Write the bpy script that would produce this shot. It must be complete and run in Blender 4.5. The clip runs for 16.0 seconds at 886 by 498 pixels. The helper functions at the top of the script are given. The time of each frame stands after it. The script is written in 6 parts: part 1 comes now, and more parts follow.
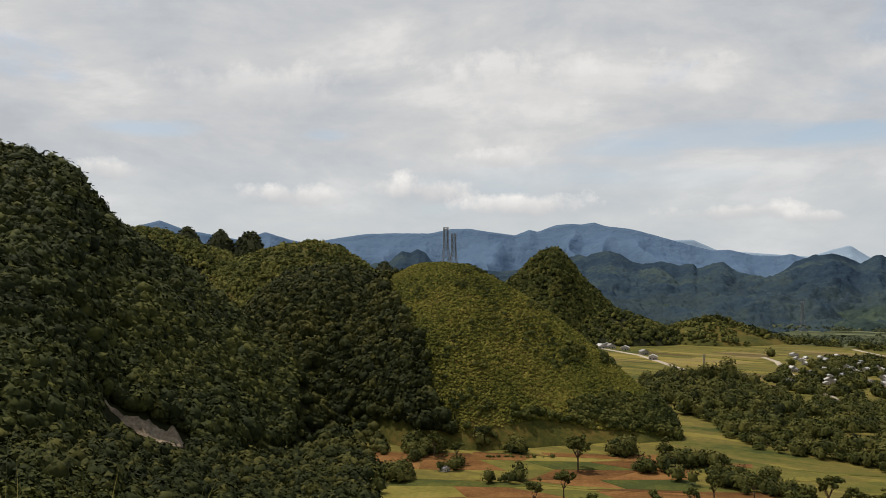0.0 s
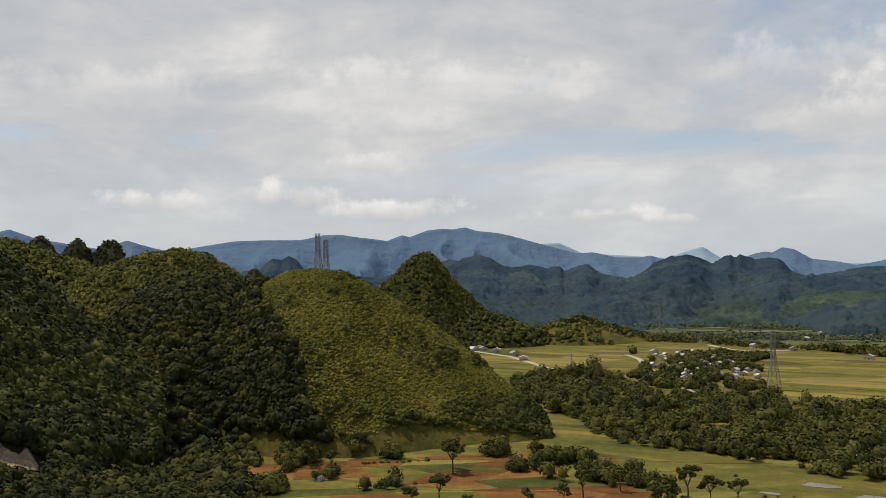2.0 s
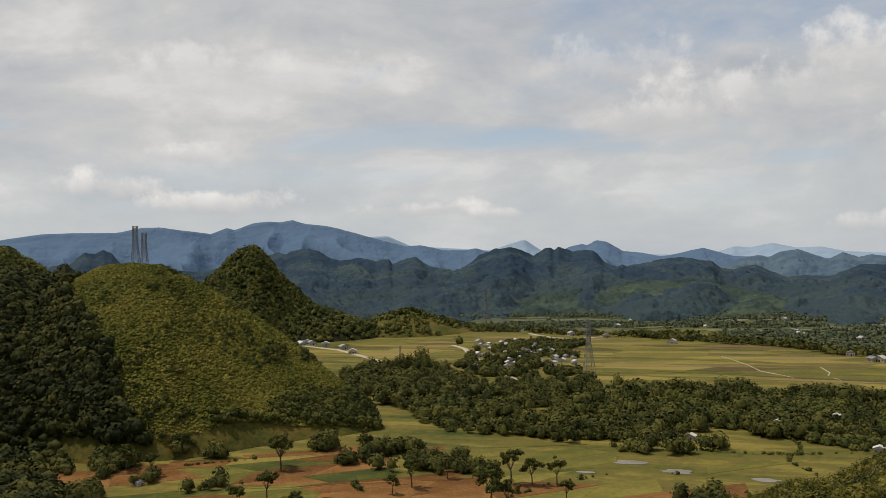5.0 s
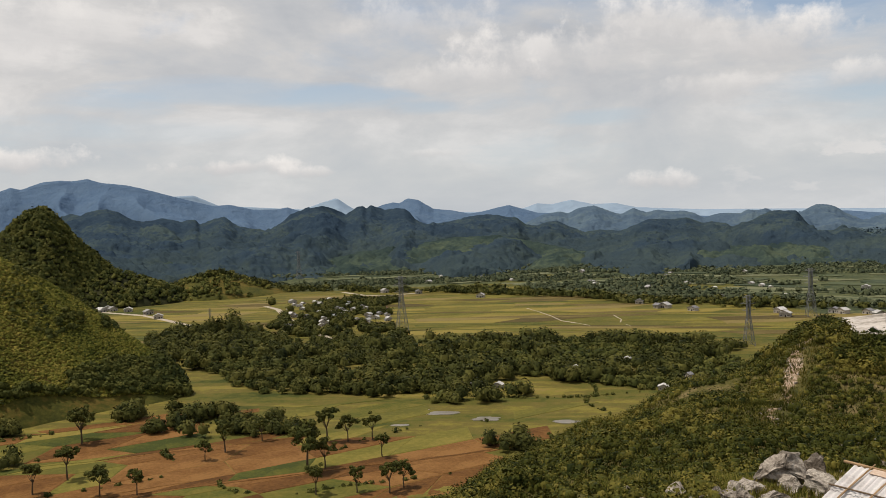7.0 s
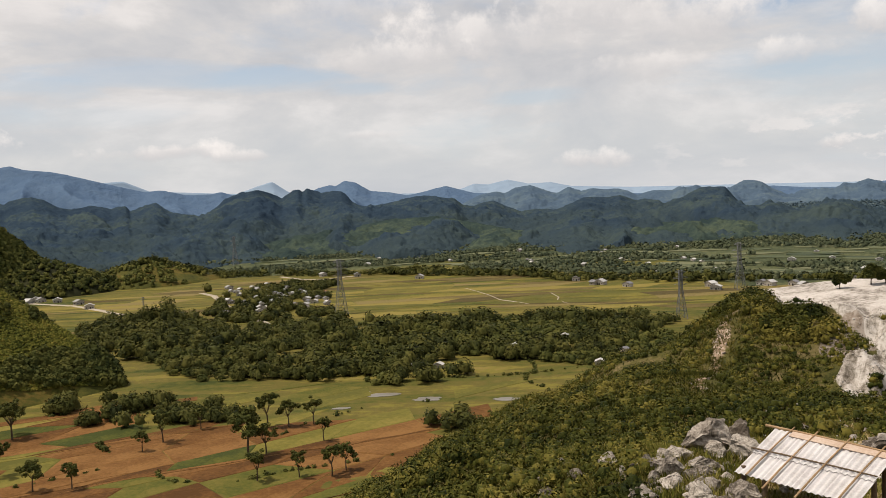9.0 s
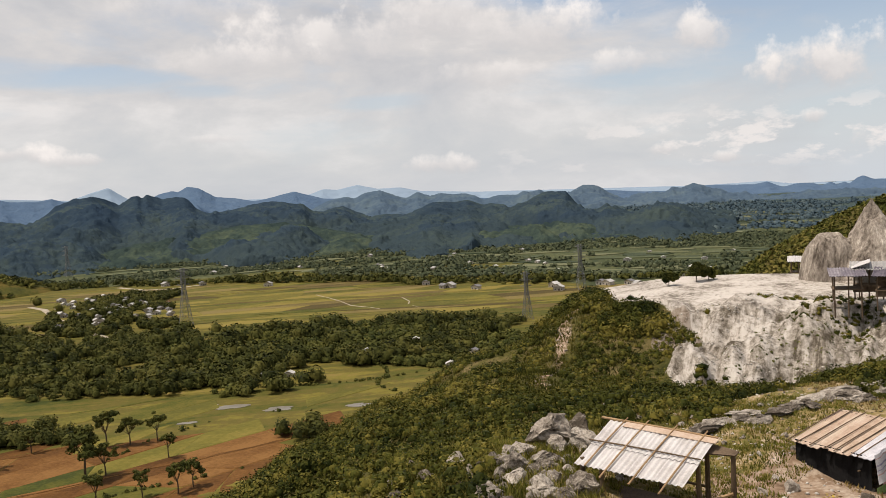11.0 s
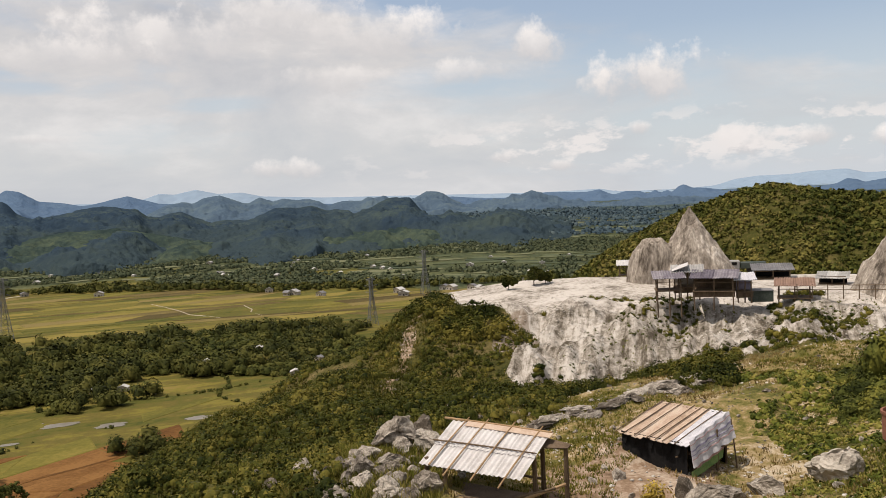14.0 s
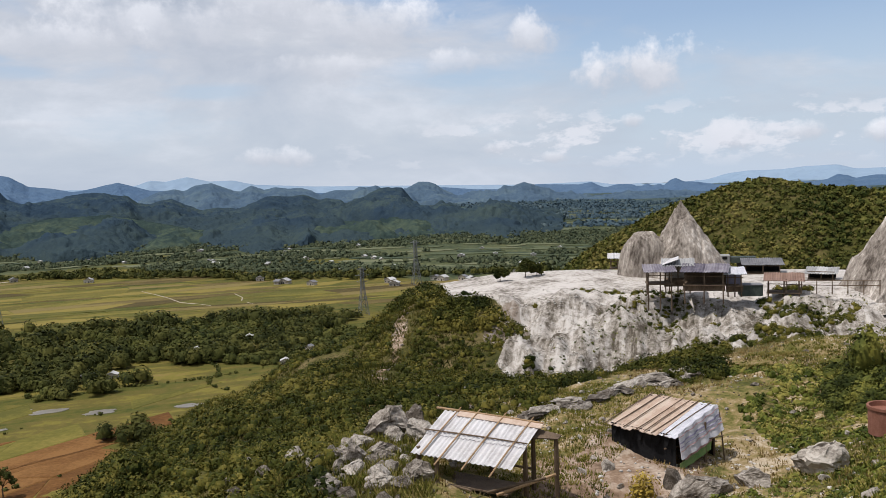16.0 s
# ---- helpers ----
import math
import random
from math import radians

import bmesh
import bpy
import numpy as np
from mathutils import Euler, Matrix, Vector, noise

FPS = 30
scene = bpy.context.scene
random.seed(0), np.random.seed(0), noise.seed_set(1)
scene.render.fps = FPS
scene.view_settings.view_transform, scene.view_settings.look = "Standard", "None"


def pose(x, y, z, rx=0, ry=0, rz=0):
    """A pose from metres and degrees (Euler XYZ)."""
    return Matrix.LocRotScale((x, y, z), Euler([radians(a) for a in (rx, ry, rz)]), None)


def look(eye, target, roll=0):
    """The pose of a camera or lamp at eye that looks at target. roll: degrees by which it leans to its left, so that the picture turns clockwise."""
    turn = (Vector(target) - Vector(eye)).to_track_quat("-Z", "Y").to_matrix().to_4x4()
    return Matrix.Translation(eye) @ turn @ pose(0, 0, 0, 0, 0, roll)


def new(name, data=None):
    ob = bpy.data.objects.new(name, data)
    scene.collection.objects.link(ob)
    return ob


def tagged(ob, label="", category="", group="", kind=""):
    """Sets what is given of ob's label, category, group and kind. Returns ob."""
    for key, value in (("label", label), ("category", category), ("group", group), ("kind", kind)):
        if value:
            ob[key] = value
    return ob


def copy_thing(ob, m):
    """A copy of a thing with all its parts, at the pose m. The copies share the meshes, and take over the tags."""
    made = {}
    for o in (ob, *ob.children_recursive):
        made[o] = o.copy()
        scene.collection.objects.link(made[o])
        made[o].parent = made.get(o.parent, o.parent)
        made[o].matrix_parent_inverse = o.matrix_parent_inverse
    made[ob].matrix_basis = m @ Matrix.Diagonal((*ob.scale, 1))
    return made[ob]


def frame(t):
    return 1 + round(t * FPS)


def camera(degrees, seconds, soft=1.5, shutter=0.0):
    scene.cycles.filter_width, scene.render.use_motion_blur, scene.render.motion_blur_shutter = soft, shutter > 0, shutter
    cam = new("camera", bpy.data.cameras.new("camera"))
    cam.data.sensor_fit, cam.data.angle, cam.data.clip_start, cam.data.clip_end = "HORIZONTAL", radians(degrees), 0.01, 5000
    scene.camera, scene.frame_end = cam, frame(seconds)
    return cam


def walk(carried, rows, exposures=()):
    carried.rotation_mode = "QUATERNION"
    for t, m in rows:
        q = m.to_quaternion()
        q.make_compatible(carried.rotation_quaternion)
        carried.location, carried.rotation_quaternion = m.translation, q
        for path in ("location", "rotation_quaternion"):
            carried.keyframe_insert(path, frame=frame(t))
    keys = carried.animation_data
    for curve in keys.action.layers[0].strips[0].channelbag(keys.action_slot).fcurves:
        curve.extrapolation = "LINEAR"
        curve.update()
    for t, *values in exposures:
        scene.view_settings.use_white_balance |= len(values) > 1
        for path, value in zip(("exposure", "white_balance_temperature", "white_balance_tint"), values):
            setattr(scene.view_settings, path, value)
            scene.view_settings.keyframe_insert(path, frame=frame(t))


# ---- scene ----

# ---------------------------------------------------------------- camera
EYE = 75.0                       # eye height over the valley floor
cam = camera(55.5, 16.0, soft=0.72)
# seconds, x, y, z from the standing place, heading (clockwise from +y), pitch, roll
ROWS = [
    (0.0, 0.30, 0.53, 0.01, 0.00, 1.20, 0.00),
    (0.5, 0.30, 0.53, 0.01, 3.31, 1.16, -0.33),
    (1.0, 0.30, 0.53, 0.01, 4.18, 1.36, -0.64),
    (1.5, 0.30, 0.53, 0.01, 6.45, 1.45, -0.89),
    (2.0, 0.30, 0.53, 0.01, 8.66, 1.51, -1.01),
    (2.5, 0.30, 0.53, 0.01, 11.02, 1.55, -1.14),
    (3.0, 0.30, 0.53, 0.01, 14.44, 1.67, -1.37),
    (5.5, 0.30, 0.53, 0.01, 22.86, 0.24, -1.37),
    (6.0, 0.30, 0.53, 0.01, 27.03, -0.52, -1.48),
    (6.5, 0.30, 0.53, 0.01, 31.01, -1.65, -1.74),
    (7.0, 0.30, 0.49, -0.01, 32.86, -2.39, -2.03),
    (7.5, 0.33, 0.45, -0.03, 34.61, -3.34, -2.46),
    (8.0, 0.35, 0.41, -0.05, 34.96, -3.70, -2.83),
    (10.5, 0.51, 0.33, -0.08, 44.27, -3.87, -3.14),
    (11.0, 0.49, 0.28, -0.09, 47.17, -4.03, -3.29),
    (11.5, 0.48, 0.22, -0.10, 49.79, -4.30, -3.39),
    (12.0, 0.39, 0.17, -0.08, 53.00, -4.18, -3.32),
    (12.5, 0.31, 0.12, -0.06, 54.55, -4.12, -3.23),
    (13.0, 0.25, 0.09, -0.05, 55.46, -4.25, -3.21),
    (13.5, 0.20, 0.06, -0.04, 56.13, -4.36, -3.09),
    (14.0, 0.15, 0.02, -0.03, 57.73, -4.19, -2.89),
    (14.5, 0.11, 0.02, -0.02, 58.25, -4.33, -2.70),
    (15.0, 0.07, 0.01, -0.02, 58.22, -4.51, -2.44),
    (15.5, 0.04, 0.01, -0.01, 58.07, -4.57, -2.26),
    (16.0, 0.00, 0.00, 0.00, 58.29, -4.85, -2.14),
]
STEP = 1.35                      # scale of the small sideways drift
walk(cam, [(t, pose(STEP * x, STEP * y, EYE + STEP * z, 90 + pitch, 0, -head) @ pose(0, 0, 0, 0, 0, roll))
           for t, x, y, z, head, pitch, roll in ROWS],
     exposures=[(0.0, -0.03, 6380, 10), (3.0, -0.10, 6400, 10), (5.5, -0.15, 6450, 10), (7.0, -0.05, 6500, 11), (8.0, 0.05, 6550, 12), (11.0, 0.08, 6600, 13), (12.5, 0.10, 6600, 13),
                (14.0, 0.06, 6560, 13), (14.5, 0.03, 6400, 12), (15.2, 0.02, 6080, 11.5), (16.0, 0.01, 5800, 12)])

# ---------------------------------------------------------------- world and sun
SUN_HEADING, SUN_HEIGHT = -48.0, 66.0


def nd(tree, kind, **values):
    n = tree.nodes.new(kind)
    for key, v in values.items():
        if key in n.inputs:
            n.inputs[key].default_value = v
    return n


def math_node(tree, op, a, b=None, c=None):
    n = tree.nodes.new("ShaderNodeMath")
    n.operation = op
    for k, v in enumerate((a, b, c)):
        if v is None:
            continue
        if isinstance(v, (int, float)):
            n.inputs[k].default_value = v
        else:
            tree.links.new(v, n.inputs[k])
    return n.outputs[0]


def ramp(tree, fac, stops):
    n = tree.nodes.new("ShaderNodeValToRGB")
    el = n.color_ramp.elements
    while len(el) < len(stops):
        el.new(0.5)
    for e, (p, c) in zip(el, stops):
        e.position = p
        e.color = (*c, 1) if len(c) == 3 else c
    tree.links.new(fac, n.inputs[0])
    return n.outputs[0]


def mix(tree, fac, a, b):
    n = tree.nodes.new("ShaderNodeMix")
    n.data_type = "RGBA"
    for sock, v in ((n.inputs[0], fac), (n.inputs[6], a), (n.inputs[7], b)):
        if isinstance(v, (int, float)):
            sock.default_value = v
        elif isinstance(v, tuple):
            sock.default_value = (*v, 1)
        else:
            tree.links.new(v, sock)
    return n.outputs[2]


def build_world():
    w = bpy.data.worlds.new("sky")
    w.use_nodes = True
    t = w.node_tree
    L = t.links.new
    bg = t.nodes["Background"]
    sky = t.nodes.new("ShaderNodeTexSky")
    sky.sky_type, sky.sun_disc = "NISHITA", False
    sky.sun_elevation, sky.sun_rotation = radians(SUN_HEIGHT), radians(SUN_HEADING)
    co = t.nodes.new("ShaderNodeTexCoord")
    sep = t.nodes.new("ShaderNodeSeparateXYZ")
    L(co.outputs["Generated"], sep.inputs[0])
    x, y, z = sep.outputs
    up = math_node(t, "ADD", math_node(t, "MAXIMUM", z, 0.0), 0.10)
    px, py = math_node(t, "DIVIDE", x, up), math_node(t, "DIVIDE", y, up)
    flat = t.nodes.new("ShaderNodeCombineXYZ")
    L(px, flat.inputs[0]); L(py, flat.inputs[1])
    # high broken sheet of cloud
    bank = t.nodes.new("ShaderNodeMapping")
    bank.inputs["Scale"].default_value = (1.0, 1.0, 2.6)
    L(co.outputs["Generated"], bank.inputs[0])
    n1 = nd(t, "ShaderNodeTexNoise", Scale=2.6, Detail=9.0, Roughness=0.58, Distortion=0.3)
    L(bank.outputs[0], n1.inputs["Vector"])
    n0 = nd(t, "ShaderNodeTexNoise", Scale=0.7, Detail=6.0, Roughness=0.55, Distortion=0.3)
    L(flat.outputs[0], n0.inputs["Vector"])
    both = math_node(t, "ADD", math_node(t, "MULTIPLY", n1.outputs[0], 0.65), math_node(t, "MULTIPLY", n0.outputs[0], 0.35))
    n4 = nd(t, "ShaderNodeTexNoise", Scale=22.0, Detail=8.0, Roughness=0.62)
    L(co.outputs["Generated"], n4.inputs["Vector"])
    wisp = t.nodes.new("ShaderNodeMapping")
    wisp.inputs["Scale"].default_value = (5.0, 5.0, 30.0)
    L(co.outputs["Generated"], wisp.inputs[0])
    n5 = nd(t, "ShaderNodeTexNoise", Scale=1.0, Detail=7.0, Roughness=0.6, Distortion=0.4)
    L(wisp.outputs[0], n5.inputs["Vector"])

    def oval(head, rise, hw, hh, ragged, rough, base=1.0):
        """How far a direction lies from the middle of an oval in the sky (1 at its edge), and how high in it."""
        a, e = radians(head), radians(rise)
        side = math_node(t, "SUBTRACT", math_node(t, "MULTIPLY", x, math.cos(a)), math_node(t, "MULTIPLY", y, math.sin(a)))
        ahead = math_node(t, "ADD", math_node(t, "MULTIPLY", x, math.sin(a)), math_node(t, "MULTIPLY", y, math.cos(a)))
        u = math_node(t, "MULTIPLY", side, 1 / math.sin(radians(hw)))
        v = math_node(t, "MULTIPLY", math_node(t, "SUBTRACT", z, math.sin(e)), 1 / math.sin(radians(hh)))
        w_ = v if base == 1.0 else math_node(t, "MAXIMUM", v, math_node(t, "MULTIPLY", v, -base))
        d = math_node(t, "SQRT", math_node(t, "ADD", math_node(t, "MULTIPLY", u, u), math_node(t, "MULTIPLY", w_, w_)))
        d = math_node(t, "ADD", d, math_node(t, "MULTIPLY", math_node(t, "SUBTRACT", ragged, 0.5), rough))
        return math_node(t, "ADD", d, math_node(t, "MULTIPLY", math_node(t, "LESS_THAN", ahead, 0.0), 9.0)), v

    # the cover thins out towards the east, and opens in long blue streaks: heading, rise, half width, half height (degrees)
    thin = math_node(t, "MAXIMUM", math_node(t, "SUBTRACT", math_node(t, "ADD", math_node(t, "MULTIPLY", x, 0.97), math_node(t, "MULTIPLY", z, 0.5)), 0.80), 0.0)
    both = math_node(t, "SUBTRACT", math_node(t, "ADD", both, 0.05), math_node(t, "MULTIPLY", thin, 1.0))
    sheet = ramp(t, both, [(0.36, (0, 0, 0)), (0.50, (1, 1, 1))])
    for head, rise, hw, hh, deep in ((-19.7, 9.0, 4.5, 0.7, 0.6), (-8.0, 8.7, 2.5, 0.5, 0.5), (19.0, 8.5, 9.5, 0.9, 0.55), (26.7, 8.2, 5.5, 0.9, 0.8), (43.3, 6.0, 3.6, 0.6, 0.7), (11.0, 7.7, 4.5, 0.8, 0.5),
                                     (32.2, 7.2, 2.2, 0.5, 0.5), (73.0, 10.8, 13.0, 1.7, 0.85), (-24.4, 11.7, 2.0, 0.8, 0.4), (81, 7.6, 6, 0.9, 0.45), (14.0, 6.0, 9.0, 1.0, 0.3)):
        d, v = oval(head, rise, hw, hh, n5.outputs[0], 2.4)
        sheet = math_node(t, "MULTIPLY", sheet, math_node(t, "SUBTRACT", 1.0, math_node(t, "MULTIPLY", ramp(t, d, [(0.35, (1, 1, 1)), (1.1, (0, 0, 0))]), deep)))
    n2 = nd(t, "ShaderNodeTexNoise", Scale=4.2, Detail=10.0, Roughness=0.60, Distortion=0.25)
    L(bank.outputs[0], n2.inputs["Vector"])
    shade = ramp(t, n2.outputs[0], [(0.34, (0.50, 0.515, 0.535)), (0.45, (0.575, 0.58, 0.585)), (0.54, (0.645, 0.635, 0.62)), (0.64, (0.78, 0.755, 0.725))])
    air = t.nodes.new("ShaderNodeVectorMath")
    air.operation = "SCALE"
    L(sky.outputs[0], air.inputs[0])
    air.inputs[3].default_value = 0.11
    hazy = mix(t, ramp(t, z, [(0.0, (0.92, 0.92, 0.92)), (0.08, (0.66, 0.66, 0.66)), (0.17, (0.28, 0.28, 0.28)), (0.5, (0.15, 0.15, 0.15))]), air.outputs[0], (0.60, 0.65, 0.69))
    c2 = mix(t, math_node(t, "MULTIPLY", sheet, ramp(t, z, [(0.03, (0.5, 0.5, 0.5)), (0.14, (0.96, 0.96, 0.96))])), hazy, shade)
    # heaps of cumulus: heading, rise, half width, half height (degrees), density
    for head, rise, hw, hh, full in ((8.0, 12.2, 9.0, 2.2, 0.5), (31.0, 12.5, 6.0, 2.4, 0.5), (40.0, 10.2, 7.5, 1.9, 0.7), (54.2, 10.2, 5.5, 1.9, 0.8), (-12.0, 11.5, 8.0, 1.8, 0.4), (47.5, 11.6, 6.0, 2.4, 0.7), (60.5, 7.6, 4.0, 1.0, 0.55), (34.0, 9.2, 5.0, 1.2, 0.5), (51.0, 7.6, 4.5, 1.0, 0.45), (-10.6, 4.7, 4.4, 0.9, 0.85), (-1.2, 5.2, 3.6, 1.1, 0.9),
                                     (3.7, 7.2, 3.0, 0.9, 0.85), (5.4, 4.1, 5.0, 0.9, 0.9), (19.5, 3.5, 5.0, 0.7, 0.85), (24.2, 3.1, 2.4, 0.5, 0.7), (-21.8, 6.1, 2.2, 0.8, 0.7), (32.2, 4.1, 2.6, 0.35, 0.4), (47.2, 1.7, 3.6, 0.7, 0.7),
                                     (71.6, 6.5, 3.9, 1.9, 0.97), (64.5, 9.2, 2.6, 1.4, 0.9), (66.0, 1.1, 1.1, 0.5, 0.8), (77.0, 2.0, 3.2, 1.1, 0.85), (82.0, 2.0, 1.8, 0.9, 0.85), (71.2, 3.3, 0.7, 0.5, 0.8), (62.1, 1.8, 1.2, 0.5, 0.7), (86.2, 1.8, 1.4, 0.7, 0.85)):
        d, v = oval(head, rise, hw, hh, n4.outputs[0], 3.2, 1.15)
        lit = math_node(t, "ADD", math_node(t, "MULTIPLY", v, 0.28), math_node(t, "ADD", math_node(t, "MULTIPLY", math_node(t, "SUBTRACT", 0.5, n4.outputs[0]), 0.6), 0.52))
        c2 = mix(t, math_node(t, "MULTIPLY", ramp(t, d, [(0.35, (1, 1, 1)), (1.1, (0, 0, 0))]), full), c2, ramp(t, lit, [(0.2, (0.50, 0.50, 0.51)), (0.50, (0.69, 0.675, 0.66)), (0.78, (0.95, 0.91, 0.86))]))
    # small puffs low over the eastern hills
    squash = t.nodes.new("ShaderNodeMapping")
    squash.inputs["Scale"].default_value = (20.0, 20.0, 46.0)
    L(co.outputs["Generated"], squash.inputs[0])
    n3 = nd(t, "ShaderNodeTexNoise", Scale=1.0, Detail=6.0, Roughness=0.6)
    L(squash.outputs[0], n3.inputs["Vector"])
    puffs = math_node(t, "MULTIPLY", math_node(t, "MULTIPLY", ramp(t, z, [(0.0, (0, 0, 0)), (0.025, (1, 1, 1)), (0.05, (1, 1, 1)), (0.09, (0, 0, 0))]), ramp(t, x, [(0.74, (0, 0, 0)), (0.92, (1, 1, 1))])), ramp(t, n3.outputs[0], [(0.53, (0, 0, 0)), (0.61, (1, 1, 1))]))
    c2 = mix(t, math_node(t, "MULTIPLY", puffs, 0.8), c2, (0.82, 0.79, 0.76))
    L(c2, bg.inputs[0])
    bg.inputs[1].default_value = 1.0
    scene.world = w


build_world()
sun = new("sun", bpy.data.lights.new("sun", "SUN"))
sun.data.energy, sun.data.angle, sun.data.color = 4.2, radians(0.53), (1.0, 0.90, 0.76)
_h, _e = radians(SUN_HEADING), radians(SUN_HEIGHT)
sun.matrix_world = look((0, 0, 300), (-math.sin(_h) * math.cos(_e), -math.cos(_h) * math.cos(_e), 300 - math.sin(_e)))

# ---------------------------------------------------------------- materials


def surface(name, stops, size, fine, rough=0.85, bump=0.3, depth=0.05, spec=0.07, island=0.0, rand=0.0, stretch=None):
    """A matt natural surface: colour by coarse noise (size, metres) broken by fine noise (fine, metres)."""
    m = bpy.data.materials.new(name)
    m.use_nodes = True
    t = m.node_tree
    L = t.links.new
    b = t.nodes["Principled BSDF"]
    co = t.nodes.new("ShaderNodeTexCoord")
    src = co.outputs["Object"]
    if stretch:
        mp = t.nodes.new("ShaderNodeMapping")
        mp.inputs["Scale"].default_value = stretch
        L(src, mp.inputs[0])
        src = mp.outputs[0]
    a = nd(t, "ShaderNodeTexNoise", Scale=1 / size, Detail=4.0, Roughness=0.6)
    f = nd(t, "ShaderNodeTexNoise", Scale=1 / fine, Detail=3.0, Roughness=0.65)
    L(src, a.inputs["Vector"]); L(src, f.inputs["Vector"])
    v = math_node(t, "ADD", math_node(t, "MULTIPLY", a.outputs[0], 0.62), math_node(t, "MULTIPLY", f.outputs[0], 0.38))
    if island:
        g = t.nodes.new("ShaderNodeNewGeometry")
        tone = t.nodes.new("ShaderNodeAttribute")
        tone.attribute_name = "tone"
        v = math_node(t, "ADD", v, math_node(t, "MULTIPLY", math_node(t, "SUBTRACT", g.outputs["Random Per Island"], 0.5), island * 0.35))
        v = math_node(t, "ADD", v, math_node(t, "MULTIPLY", math_node(t, "SUBTRACT", tone.outputs["Fac"], 0.5), island * 1.1))
    if rand:
        o = t.nodes.new("ShaderNodeObjectInfo")
        v = math_node(t, "ADD", v, math_node(t, "MULTIPLY", math_node(t, "SUBTRACT", o.outputs["Random"], 0.5), rand))
    L(ramp(t, v, stops), b.inputs["Base Color"])
    b.inputs["Roughness"].default_value = rough
    b.inputs["Specular IOR Level"].default_value = spec
    if bump:
        bp = nd(t, "ShaderNodeBump", Strength=bump, Distance=depth)
        L(f.outputs[0], bp.inputs["Height"])
        L(bp.outputs[0], b.inputs["Normal"])
    return m


M = {}
M["forest_floor"] = surface("forest floor", [(0.36, (0.0119, 0.0144, 0.0064)), (0.62, (0.0298, 0.031, 0.0112))], 20, 2.5, bump=0.5, depth=0.5)
M["meadow_hill"] = surface("hill grass", [(0.36, (0.0255, 0.0301, 0.0076)), (0.5, (0.0595, 0.0589, 0.0121)), (0.64, (0.1247, 0.0838, 0.0212))], 26, 2.2, bump=0.7, depth=0.5)
M["scrub_floor"] = surface("scrub floor", [(0.36, (0.0212, 0.0261, 0.0062)), (0.5, (0.0531, 0.0522, 0.0122)), (0.66, (0.13, 0.0995, 0.0426))], 14, 1.0, bump=0.6, depth=0.4)
M["forest"] = surface("forest leaves", [(0.3, (0.0132, 0.0176, 0.00704)), (0.48, (0.02728, 0.03344, 0.01074)), (0.68, (0.06864, 0.0704, 0.0176))], 60, 3.0, rough=0.7, bump=0, island=0.2, spec=0.04)
# Darker copy of the forest leaves: cloud shadow put into the colour.
M["cloud_shaded_forest"] = surface("forest leaves darkened for cloud shadow", [(0.3, (0.011, 0.015, 0.006)), (0.48, (0.025, 0.030, 0.0098)), (0.68, (0.070, 0.067, 0.0175))], 50, 3.0, rough=0.7, bump=0, island=0.22, spec=0.04)
# Lighter leaves for the hills behind: sunlight between clouds put into the colour.
M["sun_tinted_woods"] = surface("woods lightened as if sunlit", [(0.32, (0.030, 0.038, 0.011)), (0.5, (0.082, 0.088, 0.022)), (0.68, (0.17, 0.155, 0.040))], 40, 3, rough=0.7, bump=0, island=0.2, spec=0.04)
M["bamboo"] = surface("valley tree leaves", [(0.32, (0.02141, 0.02924, 0.008428)), (0.5, (0.0596, 0.06536, 0.01677)), (0.68, (0.1075, 0.1032, 0.0258))], 16, 3, rough=0.7, bump=0, island=0.2, spec=0.04)
M["grove"] = surface("dark grove leaves", [(0.32, (0.01909, 0.02399, 0.00731)), (0.5, (0.05091, 0.05495, 0.01402)), (0.68, (0.0903, 0.086, 0.02236))], 9, 2.5, rough=0.7, bump=0, island=0.25, spec=0.04)
M["shrub"] = surface("shrub leaves", [(0.34, (0.01276, 0.01823, 0.003646)), (0.5, (0.05014, 0.05378, 0.009572)), (0.66, (0.1413, 0.1185, 0.02461))], 6, 0.9, rough=0.65, bump=0, island=0.2, spec=0.04)
M["bush"] = surface("dark bush leaves", [(0.32, (0.0227, 0.0291, 0.0073)), (0.5, (0.068, 0.0764, 0.0164)), (0.68, (0.1607, 0.1492, 0.0291))], 3, 0.5, rough=0.65, bump=0, island=0.2, spec=0.04)
M["scrub_leaf"] = surface("hill scrub leaves", [(0.34, (0.02546, 0.03466, 0.00798)), (0.5, (0.07577, 0.07919, 0.01687)), (0.66, (0.1674, 0.1403, 0.04005))], 22, 1.2, rough=0.65, bump=0, island=0.2, spec=0.04)
M["tuft"] = surface("hill tufts", [(0.32, (0.0486, 0.0582, 0.0118)), (0.5, (0.1122, 0.1131, 0.0197)), (0.68, (0.202, 0.168, 0.0355))], 26, 2, rough=0.7, bump=0, island=0.2, spec=0.04)
# Far groves: leaf colours lifted, then blued with distance, to put haze in.
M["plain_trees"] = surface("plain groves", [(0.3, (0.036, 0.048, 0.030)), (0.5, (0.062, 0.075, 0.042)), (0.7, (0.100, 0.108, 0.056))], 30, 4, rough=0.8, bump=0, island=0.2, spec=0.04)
M["hazed_distant_trees"] = surface("distant groves", [(0.3, (0.0346, 0.0554, 0.075)), (0.5, (0.0567, 0.0851, 0.1039)), (0.7, (0.0972, 0.1265, 0.1327))], 60, 8, rough=0.8, bump=0, island=0.2, spec=0.0)
